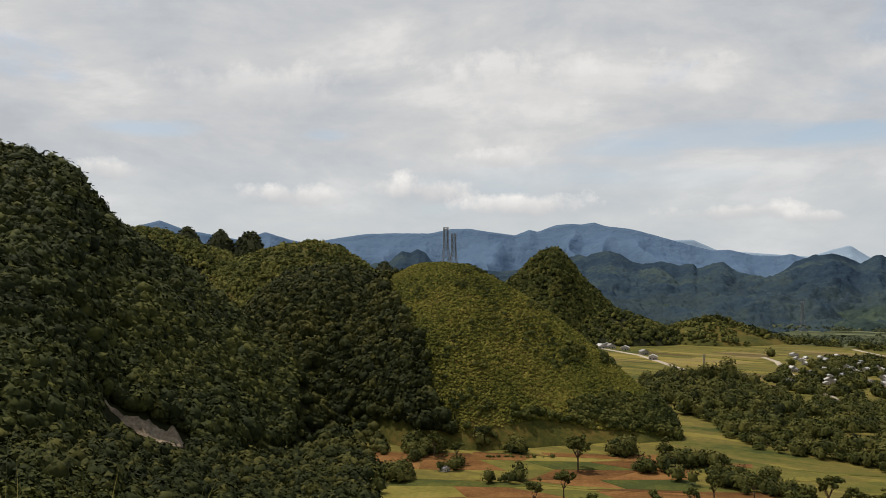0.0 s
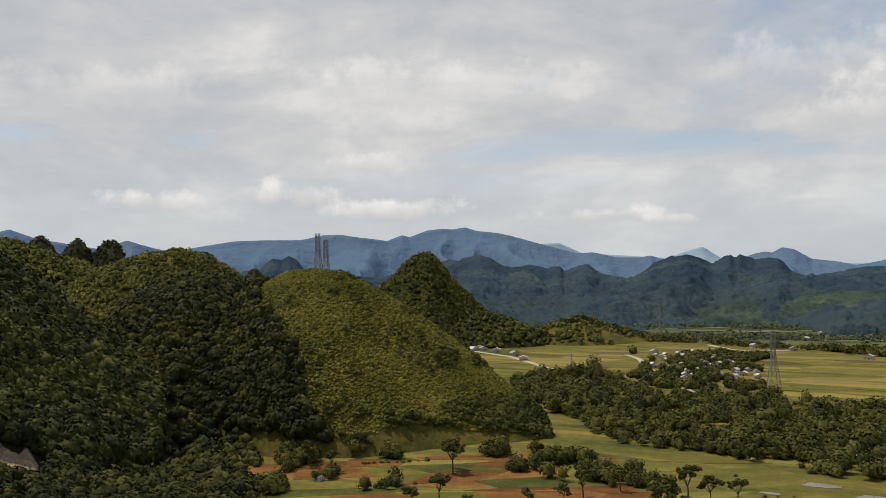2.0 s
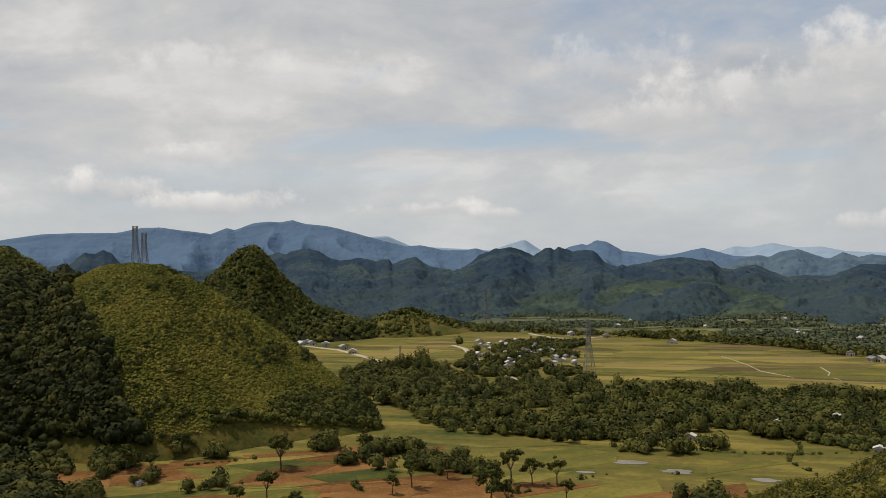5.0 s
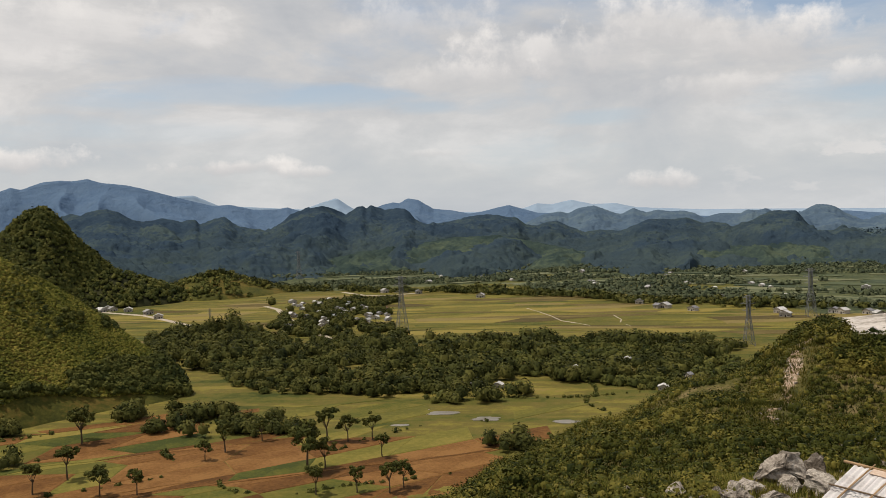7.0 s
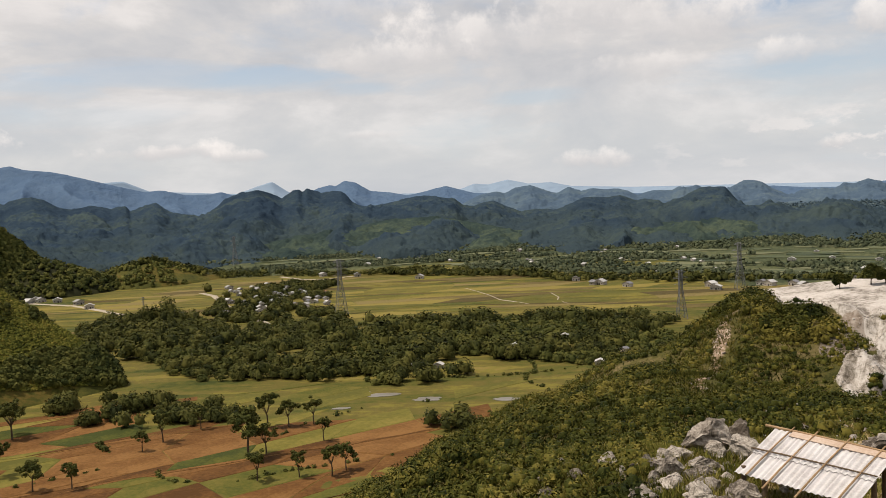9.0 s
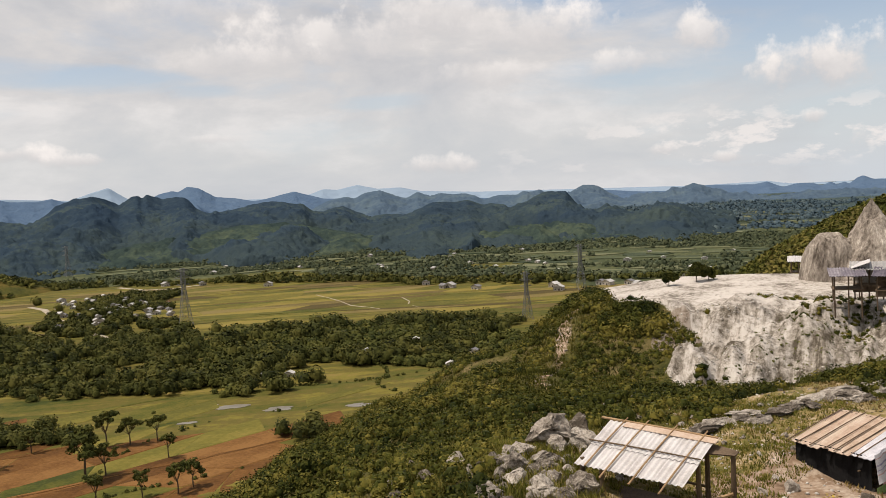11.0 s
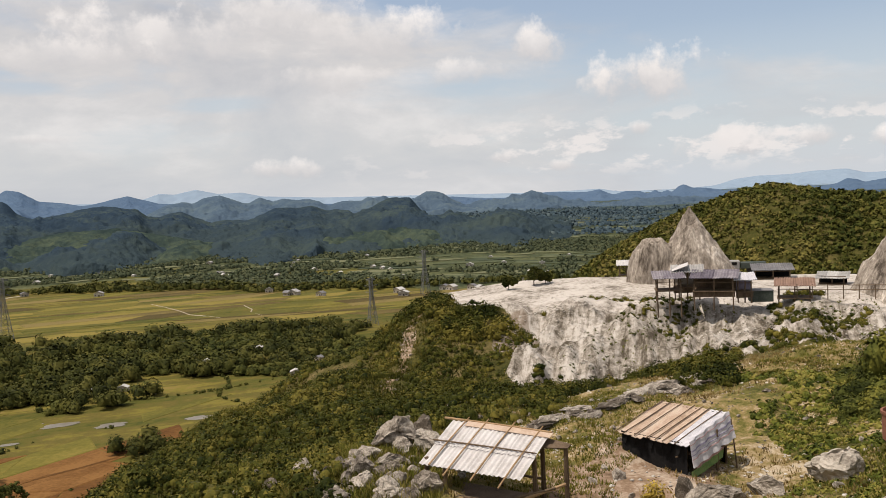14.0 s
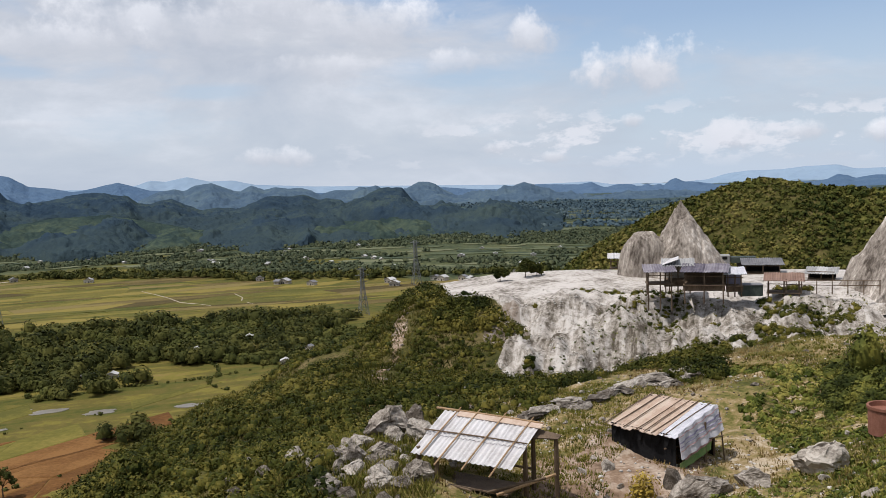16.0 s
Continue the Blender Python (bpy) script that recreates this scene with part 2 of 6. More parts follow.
# Cloud shadow and haze are put into this base colour, hence the dark navy.
M["hazed_dark_range"] = surface("wooded karst", [(0.36, (0.0198, 0.03415, 0.05544)), (0.5, (0.02822, 0.04554, 0.06534)), (0.63, (0.0495, 0.0693, 0.0693))], 110, 9, bump=0.8, depth=4.0, spec=0.0)


def haze_greener_below(m, z0, z1, colour, most):
    """Paints lower slopes greener, where cloud shadow and haze leave them less dark."""
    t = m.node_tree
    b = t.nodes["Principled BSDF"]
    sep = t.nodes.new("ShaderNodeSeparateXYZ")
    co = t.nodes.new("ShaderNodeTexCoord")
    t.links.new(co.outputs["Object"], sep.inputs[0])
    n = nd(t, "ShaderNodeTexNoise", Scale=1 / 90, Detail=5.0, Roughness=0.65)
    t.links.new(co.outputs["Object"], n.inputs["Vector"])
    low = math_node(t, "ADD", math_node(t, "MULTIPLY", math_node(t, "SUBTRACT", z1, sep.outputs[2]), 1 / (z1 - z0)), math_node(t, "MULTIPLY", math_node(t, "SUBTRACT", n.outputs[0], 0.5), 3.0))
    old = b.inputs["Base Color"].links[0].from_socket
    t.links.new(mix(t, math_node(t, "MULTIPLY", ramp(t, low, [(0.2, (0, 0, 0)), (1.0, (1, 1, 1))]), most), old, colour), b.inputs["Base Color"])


haze_greener_below(M["hazed_dark_range"], 10, 60, (0.038, 0.053, 0.050), 0.5)
# Foothill green with haze put into it as a blue tint.
M["hazed_foothill"] = surface("wooded foothill", [(0.36, (0.02268, 0.03582, 0.03636)), (0.5, (0.03645, 0.05337, 0.04608)), (0.64, (0.06831, 0.08703, 0.05868))], 60, 8, bump=0.8, depth=4.0, spec=0.0)
# Haze is put into these three base colours: bluer, then paler, with distance.
M["hazed_middle_blue"] = surface("wooded hills tinted for haze", [(0.36, (0.0524, 0.0817, 0.123)), (0.5, (0.0662, 0.0995, 0.1401)), (0.63, (0.0862, 0.1218, 0.1487))], 80, 14, bump=0.6, depth=5.0, spec=0.0)
M["hazed_blue_range"] = surface("distant hills tinted blue for haze", [(0.34, (0.0695, 0.1125, 0.185)), (0.66, (0.089, 0.1356, 0.2042))], 90, 25, rough=1.0, bump=0.6, depth=14, spec=0)
M["hazed_pale_range"] = surface("farthest hills paled for haze", [(0.34, (0.20, 0.27, 0.36)), (0.66, (0.23, 0.30, 0.385))], 300, 80, rough=1.0, bump=0, spec=0)
M["lime"] = surface("crushed limestone", [(0.36, (0.22, 0.195, 0.165)), (0.47, (0.40, 0.37, 0.335)), (0.58, (0.56, 0.53, 0.49))], 3.2, 0.45, bump=0.9, depth=0.3)
M["rock"] = surface("weathered limestone", [(0.38, (0.075, 0.062, 0.049)), (0.49, (0.22, 0.192, 0.162)), (0.62, (0.42, 0.38, 0.33))], 0.9, 0.1, bump=0.8, depth=0.06, rand=0.22)
M["crag"] = surface("crag limestone", [(0.38, (0.0759, 0.0621, 0.05048)), (0.48, (0.2208, 0.1904, 0.1613)), (0.56, (0.3588, 0.3174, 0.2736)), (0.64, (0.6348, 0.5796, 0.5191))], 1.7, 0.25, bump=0.9, depth=0.2, stretch=(1, 1, 0.3))
M["soil"] = surface("red ploughed soil", [(0.34, (0.0679, 0.0323, 0.0104)), (0.5, (0.1212, 0.057, 0.0176)), (0.66, (0.1843, 0.095, 0.032))], 16, 1.2, bump=0.6, depth=0.2, rand=0.25)
M["crop"] = surface("green crop", [(0.34, (0.038, 0.0473, 0.0114)), (0.5, (0.076, 0.0774, 0.0152)), (0.66, (0.1235, 0.1032, 0.0238))], 12, 1.2, bump=0.6, depth=0.2, rand=0.3)
M["rice"] = surface("ripening rice", [(0.34, (0.081, 0.07776, 0.01728)), (0.5, (0.1296, 0.1134, 0.02376)), (0.66, (0.1836, 0.1458, 0.03672))], 18, 2, bump=0.5, depth=0.25, rand=0.35)
M["road"] = surface("pale dirt road", [(0.35, (0.26, 0.22, 0.165)), (0.65, (0.40, 0.355, 0.29))], 5, 0.6, bump=0.3)
M["steel"] = surface("galvanised steel", [(0.35, (0.12, 0.125, 0.13)), (0.65, (0.19, 0.195, 0.20))], 2, 0.2, rough=0.5, bump=0)
M["bark"] = surface("bark", [(0.35, (0.06, 0.045, 0.03)), (0.65, (0.13, 0.10, 0.07))], 1.0, 0.1, bump=0.5, depth=0.02)
M["plaster"] = surface("house plaster", [(0.35, (0.30, 0.27, 0.23)), (0.65, (0.50, 0.46, 0.41))], 2, 0.3, rand=0.3)
M["tin"] = surface("pale tin roof", [(0.35, (0.26, 0.255, 0.25)), (0.65, (0.46, 0.45, 0.44))], 2, 0.3, rough=0.6, rand=0.4)
M["dark_roof"] = surface("weathered dark roof", [(0.35, (0.10, 0.10, 0.11)), (0.65, (0.22, 0.215, 0.22))], 1.5, 0.2, rough=0.7)
M["red_roof"] = surface("red roof", [(0.35, (0.20, 0.075, 0.05)), (0.65, (0.32, 0.13, 0.09))], 1.5, 0.2, rough=0.7)
M["void"] = surface("dark opening", [(0.35, (0.010, 0.010, 0.010)), (0.65, (0.02, 0.018, 0.016))], 1, 0.2, bump=0)

# ---------------------------------------------------------------- terrain


def pol(heading, r):
    """x, y at a heading (degrees clockwise from +y) and distance."""
    a = np.radians(heading)
    return r * np.sin(a), r * np.cos(a)


def _hash(ix, iy, seed):
    h = (ix.astype(np.int64) * 374761393 + iy.astype(np.int64) * 668265263 + seed * 2147483647) & 0xFFFFFFFF
    h = ((h ^ (h >> 13)) * 1274126177) & 0xFFFFFFFF
    return ((h ^ (h >> 16)) & 0xFFFFFF) / float(0xFFFFFF)


def value_noise(x, y, size, seed=0):
    x, y = np.asarray(x, float) / size, np.asarray(y, float) / size
    ix, iy = np.floor(x), np.floor(y)
    fx, fy = x - ix, y - iy
    fx, fy = fx * fx * (3 - 2 * fx), fy * fy * (3 - 2 * fy)
    a, b = _hash(ix, iy, seed), _hash(ix + 1, iy, seed)
    c, d = _hash(ix, iy + 1, seed), _hash(ix + 1, iy + 1, seed)
    return (a + (b - a) * fx) * (1 - fy) + (c + (d - c) * fx) * fy - 0.5


def fbm(x, y, size, seed=0, octaves=4):
    out, amp = 0.0, 1.0
    for k in range(octaves):
        out = out + amp * value_noise(x, y, size / 2 ** k, seed + k)
        amp *= 0.5
    return out


def smooth(a, b, v):
    u = np.clip((v - a) / (b - a), 0, 1)
    return u * u * (3 - 2 * u)


# fall of the hillside below the standing place: height at each distance, along some headings
NEAR_R = (0, 6, 12, 18, 24, 30, 36, 44, 52, 62, 78, 97, 118, 170)
NEAR_OPEN = {
    -60: (73.4, 72.5, 71, 69, 67, 65, 63, 61, 58, 55, 50, 45, 38, 32),
    -26: (73.4, 72, 69, 66, 63.5, 61, 59, 57, 54.5, 52, 48, 43, 36, 30),
    0: (73.4, 71.5, 68, 64.5, 61, 58, 55, 51, 47, 42, 34, 26, 10, 0),
    22: (73.4, 71.6, 68.3, 65, 62, 59, 56.5, 53, 49, 44, 35, 26, 10, 0),
}
NEAR_SPUR = {
    31: (73.4, 71.9, 69.2, 66.6, 64.3, 62.4, 60.8, 58.7, 56.4, 53.1, 45.1, 34, 12, 0),
    37: (73.4, 72.2, 69.7, 67.4, 65.3, 63.4, 61.9, 60, 58.2, 55.9, 52.1, 38, 14, 0),
    43: (73.4, 72.4, 70, 67.8, 65.9, 64.4, 63.2, 61.6, 60.2, 58.5, 55.6, 42, 16, 0),
    50: (73.4, 72.4, 69.9, 67.6, 65.7, 64.8, 64, 63.1, 62.2, 60.8, 59.5, 50, 22, 0),
    57: (73.4, 72.5, 70, 67.6, 65.6, 65.1, 64.6, 63.6, 62, 60.6, 63.4, 62.7, 40, 12),
}
NEAR_QUARRY = {
    63: (73.4, 72.4, 69.8, 67.3, 65.2, 64.6, 64.4, 63.5, 61.5, 59.5, 63.2, 64, 46, 15),
    69: (73.4, 72.3, 69.6, 67, 65, 64.4, 64.3, 64, 62.2, 59.8, 63.4, 64, 52, 30),
    76: (73.4, 72.3, 69.6, 67, 65, 64.3, 64.3, 64.3, 64, 61.5, 63.6, 64, 54, 36),
    83: (73.4, 72.5, 70, 67.6, 65.8, 64.8, 64.6, 64.5, 64.4, 63.2, 63.8, 64, 56, 40),
    92: (73.4, 73, 71, 69.5, 68, 67, 66.4, 65.8, 65.2, 64.6, 64.2, 64, 58, 50),
    130: (73.4, 73.4, 73, 72.5, 72, 71.5, 71, 70.5, 70, 69.5, 69, 68.5, 68, 67),
    180: (73.4, 73.6, 74, 74.5, 75, 76, 77, 78, 79, 80, 82, 84, 86, 86),
    300: (73.4, 73, 72, 71, 70, 69, 68, 66, 64, 62, 58, 54, 46, 40),
}
_tab = {**NEAR_OPEN, **NEAR_SPUR, **NEAR_QUARRY}
_heads = np.array(sorted(_tab))
_tabz = np.array([_tab[h] for h in _heads], float)


def floor_z(x, y):
    """The valley floor, rising to the wooded side."""
    h, r = np.degrees(np.arctan2(x, y)), np.hypot(x, y)
    z = 0.5 * fbm(x, y, 90, 3)
    lift = smooth(-9, -28, np.where(h > 120, h - 360, h))
    return z + lift * (30 + 26 * smooth(300, 700, r)) * (1 - smooth(900, 1600, r))


def near_z(x, y):
    h, r = np.degrees(np.arctan2(x, y)), np.hypot(x, y)
    h = np.where(h < -60, h + 360, h)
    k = np.clip(np.searchsorted(_heads, h) - 1, 0, len(_heads) - 2)
    last = h > _heads[-1]
    f = (h - _heads[k]) / (_heads[k + 1] - _heads[k])
    f = np.where(last, (h - 300) / 0.5, f)
    f = np.clip(f, 0, 1)
    f = f * f * (3 - 2 * f) * 0.5 + f * 0.5
    j = np.clip(np.searchsorted(NEAR_R, r) - 1, 0, len(NEAR_R) - 2)
    R = np.array(NEAR_R, float)
    u = np.clip((r - R[j]) / (R[j + 1] - R[j]), 0, 1)
    za = _tabz[k, j] * (1 - u) + _tabz[k, j + 1] * u
    zb = _tabz[k + 1, j] * (1 - u) + _tabz[k + 1, j + 1] * u
    return za * (1 - f) + zb * f


def quarry_mask(x, y):
    """1 on the white terrace and its scree, 0 on the scrub."""
    h, r = np.degrees(np.arctan2(x, y)), np.hypot(x, y)
    edge = np.interp(r, [56, 60, 64, 68, 71.5, 75, 80, 88], [63.8, 63.2, 62.8, 63.6, 64.4, 61.6, 59.2, 57.4]) + 2.2 * fbm(x, y, 6, 21, 4)
    return smooth(-0.4, 0.6, h - edge) * smooth(58, 61, r + 6 * fbm(x, y, 7, 22, 3)) * smooth(150, 140, r)


def ground_z(x, y):
    x, y = np.asarray(x, float), np.asarray(y, float)
    r = np.hypot(x, y)
    a = near_z(x, y)
    b = floor_z(x, y)
    w = smooth(120, 168, r)
    rough = fbm(x, y, 6, 9, 4) * np.clip((r - 3) / 22, 0, 1) * 1.1 * (1 - smooth(150, 260, r))
    rough = rough + quarry_mask(x, y) * smooth(84, 76, r) * (1.6 * fbm(x, y, 9, 49, 3) + 3.6 * np.abs(fbm(np.arctan2(x, y) * 70 + 1.5 * fbm(x, y, 7, 43, 2), r * 0.3, 4.5, 41, 5)) + 1.1 * np.abs(fbm(np.arctan2(x, y) * 70 + 0.8 * fbm(x, y, 3, 47, 2), r * 0.45, 1.5, 42, 4)) + 0.6 * fbm(x, y, 1.3, 48, 3) - 1.1)
    flat = quarry_mask(x, y) * smooth(76, 84, r)
    lower = np.where(r < 170, a, 0)
    return np.maximum(lower * (1 - w) + b * w, b * smooth(90, 130, r)) + rough * (1 - 0.85 * flat)


class Hill:
    """A rounded hill: top height, half widths across and along the view from the standing place, flank shape."""

    def __init__(self, heading, r, top, across, along, shape=1.0, rough=6.0, cap=0.12, seed=1):
        self.c = pol(heading, r)
        self.a = radians(heading)
        self.top, self.w, self.l, self.shape, self.rough, self.cap, self.seed = top, across, along, shape, rough, cap, seed

    def z(self, x, y):
        dx, dy = x - self.c[0], y - self.c[1]
        u = dx * math.cos(self.a) - dy * math.sin(self.a)
        v = dx * math.sin(self.a) + dy * math.cos(self.a)
        d = np.sqrt((u / self.w) ** 2 + (v / self.l) ** 2)
        d = d * (1 + 0.22 * fbm(x, y, 90, self.seed + 40, 2))
        d = np.sqrt(d * d + self.cap ** 2) - self.cap
        f = 1 - d if self.shape == 1.0 else np.exp(-(d * 1.35) ** self.shape) * 1.09 - 0.12
        return self.top * np.clip(f, -0.2, 1.1) + self.rough * fbm(x, y, 40, self.seed, 4) * np.clip(d * 3, 0, 1) * np.clip((1.15 - d) * 4, 0, 1) - 22 * np.clip(d - 0.92, 0, 1)

    def mesh(self, name, n, material, label, category="hill"):
        g = np.linspace(-1, 1, n) * math.sqrt((1.2 + self.cap) ** 2 - self.cap ** 2) * 1.04
        U, V = np.meshgrid(g * self.w, g * self.l)
        x = self.c[0] + U * math.cos(self.a) + V * math.sin(self.a)
        y = self.c[1] - U * math.sin(self.a) + V * math.cos(self.a)
        z = self.z(x, y)
        return tagged(grid_mesh(name, x, y, z, material), label, category, kind="structure")


def grid_mesh(name, x, y, z, material, closed=False):
    ny, nx = x.shape
    me = bpy.data.meshes.new(name)
    co = np.stack([x, y, z], -1).reshape(-1, 3)
    i = np.arange(ny * nx).reshape(ny, nx)
    q = np.stack([i[:-1, :-1], i[:-1, 1:], i[1:, 1:], i[1:, :-1]], -1).reshape(-1, 4)
    fill_mesh(me, co, q)
    me.polygons.foreach_set("use_smooth", np.ones(len(q), bool))
    me.materials.append(material)
    return new(name, me)


def fill_mesh(me, co, faces):
    k = faces.shape[1]
    me.vertices.add(len(co))
    me.vertices.foreach_set("co", np.ascontiguousarray(co, np.float32).ravel())
    me.loops.add(faces.size)
    me.loops.foreach_set("vertex_index", np.ascontiguousarray(faces, np.int32).ravel())
    me.polygons.add(len(faces))
    me.polygons.foreach_set("loop_start", np.arange(0, faces.size, k, dtype=np.int32))
    me.update(calc_edges=True)


class Ridge(Hill):
    """A hill by its ridge line: heading and rise in degrees as seen from the standing place, at some distance; its flanks fall at a given slope."""

    def __init__(self, crest, far, front=1.25, back=1.5, rough=5.0, cap=0.10, seed=1, gully=0.0, canopy=0.0):
        self.hs, rise = np.array(crest).T
        self.rs = np.interp(self.hs, *np.array(far).T)
        self.tops = EYE + self.rs * np.tan(np.radians(rise)) - canopy
        self.front, self.back, self.rough, self.cap, self.seed, self.gully = front, back, rough, cap, seed, gully

    def z(self, x, y):
        h, r = np.degrees(np.arctan2(x, y)), np.hypot(x, y)
        r0 = np.interp(h, self.hs, self.rs)
        top = np.interp(h, self.hs, self.tops)
        out = np.maximum(self.hs[0] - h, 0) + np.maximum(h - self.hs[-1], 0)
        v = r - r0
        d = np.abs(v) / (np.where(v < 0, self.front, self.back) * np.maximum(top, 6) + 4)
        d = d * (1 + 0.25 * fbm(x, y, 80, self.seed + 40, 2) * np.clip(d * 3, 0, 1))
        d = np.sqrt(d * d + self.cap ** 2) - self.cap
        ribs = self.gully * np.abs(fbm(h * 6, r * 0.01, 14, self.seed + 60, 3)) * np.clip(d * 4, 0, 1) * np.clip((1.0 - d) * 3, 0, 1)
        return top * np.clip(1 - d, -0.2, 1) + self.rough * fbm(x, y, 40, self.seed, 4) * np.clip(d * 4, 0.06, 1) * np.clip((1.15 - d) * 4, 0, 1) - ribs - 22 * np.clip(d - 1.0, 0, 1) - 9 * out

    def places(self, rg, n, front=True):
        h = rg.uniform(self.hs[0], self.hs[-1], n)
        r0, top = np.interp(h, self.hs, self.rs), np.interp(h, self.hs, self.tops)
        r = r0 + rg.uniform(-1.05 * self.front, (0.25 if front else 0.8) * self.back, n) * np.maximum(top, 6)
        return pol(h, r)

    def mesh(self, name, n, material, label, category="hill"):
        heads = np.linspace(self.hs[0] - 1.2, self.hs[-1] + 1.2, int(n * 1.4))
        r0, top = np.interp(heads, self.hs, self.rs), np.interp(heads, self.hs, np.maximum(self.tops, 6))
        u = np.linspace(-1, 1, n)
        R = r0[None] + np.where(u < 0, self.front, self.back)[:, None] * u[:, None] * 1.2 * (top[None] + 3)
        x, y = pol(np.broadcast_to(heads, R.shape), R)
        return tagged(grid_mesh(name, x, y, self.z(x, y), material), label, category, kind="structure")


GREEN = Ridge([(-8.5, -6.3), (-7.0, -4.5), (-5.1, -2.0), (-4.0, -0.95), (-3.2, -0.57), (-2.1, 0.0), (-1.3, 0.2), (0.2, 0.24), (1.8, 0.05), (2.5, -0.3), (3.3, -0.68), (4.45, -1.26), (6.0, -2.28), (7.5, -3.3),
               (9.0, -4.34), (10.5, -5.63), (11.9, -6.82), (13.4, -8.06), (14.5, -9.1), (15.2, -9.98), (15.7, -10.84)], [(-9, 455), (1, 440), (8, 425), (16, 385)], 1.12, 1.3, rough=3.5, cap=0.16, seed=5)
WOODED = Ridge([(-16.5, -6.5), (-15.1, -4.9), (-13.7, -3.46), (-12.6, -2.24), (-11.5, -1.12), (-10.4, -0.41), (-8.5, -0.03), (-7.0, 0.05), (-5.5, -0.22), (-4.0, -0.87), (-2.5, -1.83), (-0.9, -3.37), (0.6, -4.9)],
                [(-17, 470), (-8, 500), (1, 500)], 1.45, 1.3, rough=8, cap=0.22, seed=6, gully=3, canopy=4.5)
CONE = Ridge([(2.9, -2.2), (3.9, -1.45), (4.6, -0.87), (5.2, -0.3), (5.8, 0.39), (6.4, 0.85), (6.7, 1.12), (7.3, 1.34), (7.9, 1.19), (8.4, 0.62), (8.8, 0.08), (9.4, -0.67), (9.9, -1.16), (10.5, -1.62), (11.2, -2.36), (12.0, -3.2),
              (13.0, -4.3), (14.1, -4.7), (15.4, -5.1)], [(3, 900), (16, 880)], 0.85, 1.2, rough=4, cap=0.05, seed=7, gully=7, canopy=4.0)
LEFT = Ridge([(-36, 8.6), (-29.6, 7.74), (-27.8, 7.13), (-27.2, 6.97), (-26.0, 6.73), (-24.7, 6.46), (-23.9, 5.94), (-23.1, 5.03), (-22.6, 4.27), (-21.75, 3.29), (-21.3, 2.77), (-20.6, 2.3), (-19.4, 1.6), (-18.0, 0.5), (-16.2, -0.8),
              (-14.4, -2.3), (-12.6, -3.9), (-10.0, -6.0)], [(-36, 430), (-21, 430), (-10, 400)], 1.75, 1.5, rough=7, cap=0.10, seed=8, gully=5, canopy=5.0)
BACK = Ridge([(-15.2, -0.3), (-13.7, 0.64), (-11.9, 1.32), (-10.8, 1.59), (-9.9, 1.67), (-9.3, 1.87), (-8.85, 1.95), (-8.4, 1.8), (-7.0, 1.53), (-6.3, 1.04), (-5.5, 0.54), (-4.9, 0.08), (-3.2, -1.07), (-1.7, -2.6)],
             [(-16, 780), (-1, 780)], 1.9, 1.6, rough=7, cap=0.12, seed=9, gully=16, canopy=5.0)
BACK2 = Ridge([(-26, 2.3), (-23, 2.4), (-21.4, 2.51), (-20.4, 2.64), (-18.9, 2.7), (-18.2, 2.53), (-17.5, 2.21), (-16.2, 1.74), (-14.4, 1.2), (-12.6, 0.08), (-10.8, -1.8)], [(-26, 850), (-10, 850)], 1.9, 1.6, rough=9, cap=0.1, seed=10, gully=22, canopy=5.0)
KNOBS = [Hill(-16.85, 1250, 134, 66, 90, shape=1.6, rough=4, cap=0.05, seed=11),
         Hill(-14.8, 1250, 131, 60, 90, shape=1.7, rough=4, cap=0.05, seed=12),
         Hill(-12.9, 1250, 127, 62, 90, shape=1.9, rough=4, cap=0.05, seed=13),
         Hill(-4.0, 1150, 82, 46, 70, shape=1.9, rough=4, cap=0.05, seed=17)]
SHOULDER = Hill(11.6, 868, 30, 62, 50, rough=4, cap=0.2, seed=16)
LOW = Hill(17.7, 900, 20, 60, 60, rough=3, cap=0.2, seed=14)
RIGHT = Ridge([(62, -9.5), (64.5, -8.3), (66.0, -7.3), (66.9, -6.3), (68.4, -5.2), (70.3, -4.1), (72.2, -3.2), (74.0, -2.36), (75.8, -1.79), (77.5, -1.22), (79.2, -0.95), (80.2, -1.06), (81.5, -1.38), (82.5, -1.55),
               (84.0, -1.73), (86.1, -1.9), (90, -2.6), (97, -4)], [(62, 300), (98, 270)], 1.35, 1.5, rough=5, cap=0.15, seed=15, gully=10)
HILLS = [GREEN, WOODED, CONE, LEFT, BACK, BACK2, LOW, SHOULDER, RIGHT, *KNOBS]


def land_z(x, y):
    z = ground_z(x, y)
    for h in HILLS:
        z = np.maximum(z, h.z(x, y))
    return z


def build_ground():
    heads = np.concatenate([np.arange(-34, 54, 0.33), np.arange(54, 94, 0.27), np.arange(94, 326, 3.0), [326.0]])
    rings = np.concatenate([[0.0, 0.8, 1.8], np.geomspace(3, 54, 150), np.arange(54.4, 92, 0.45), np.geomspace(92.5, 200, 44), np.geomspace(204, 4900, 150)])
    A, R = np.meshgrid(heads, rings)
    x, y = pol(A, R)
    return x, y, ground_z(x, y)


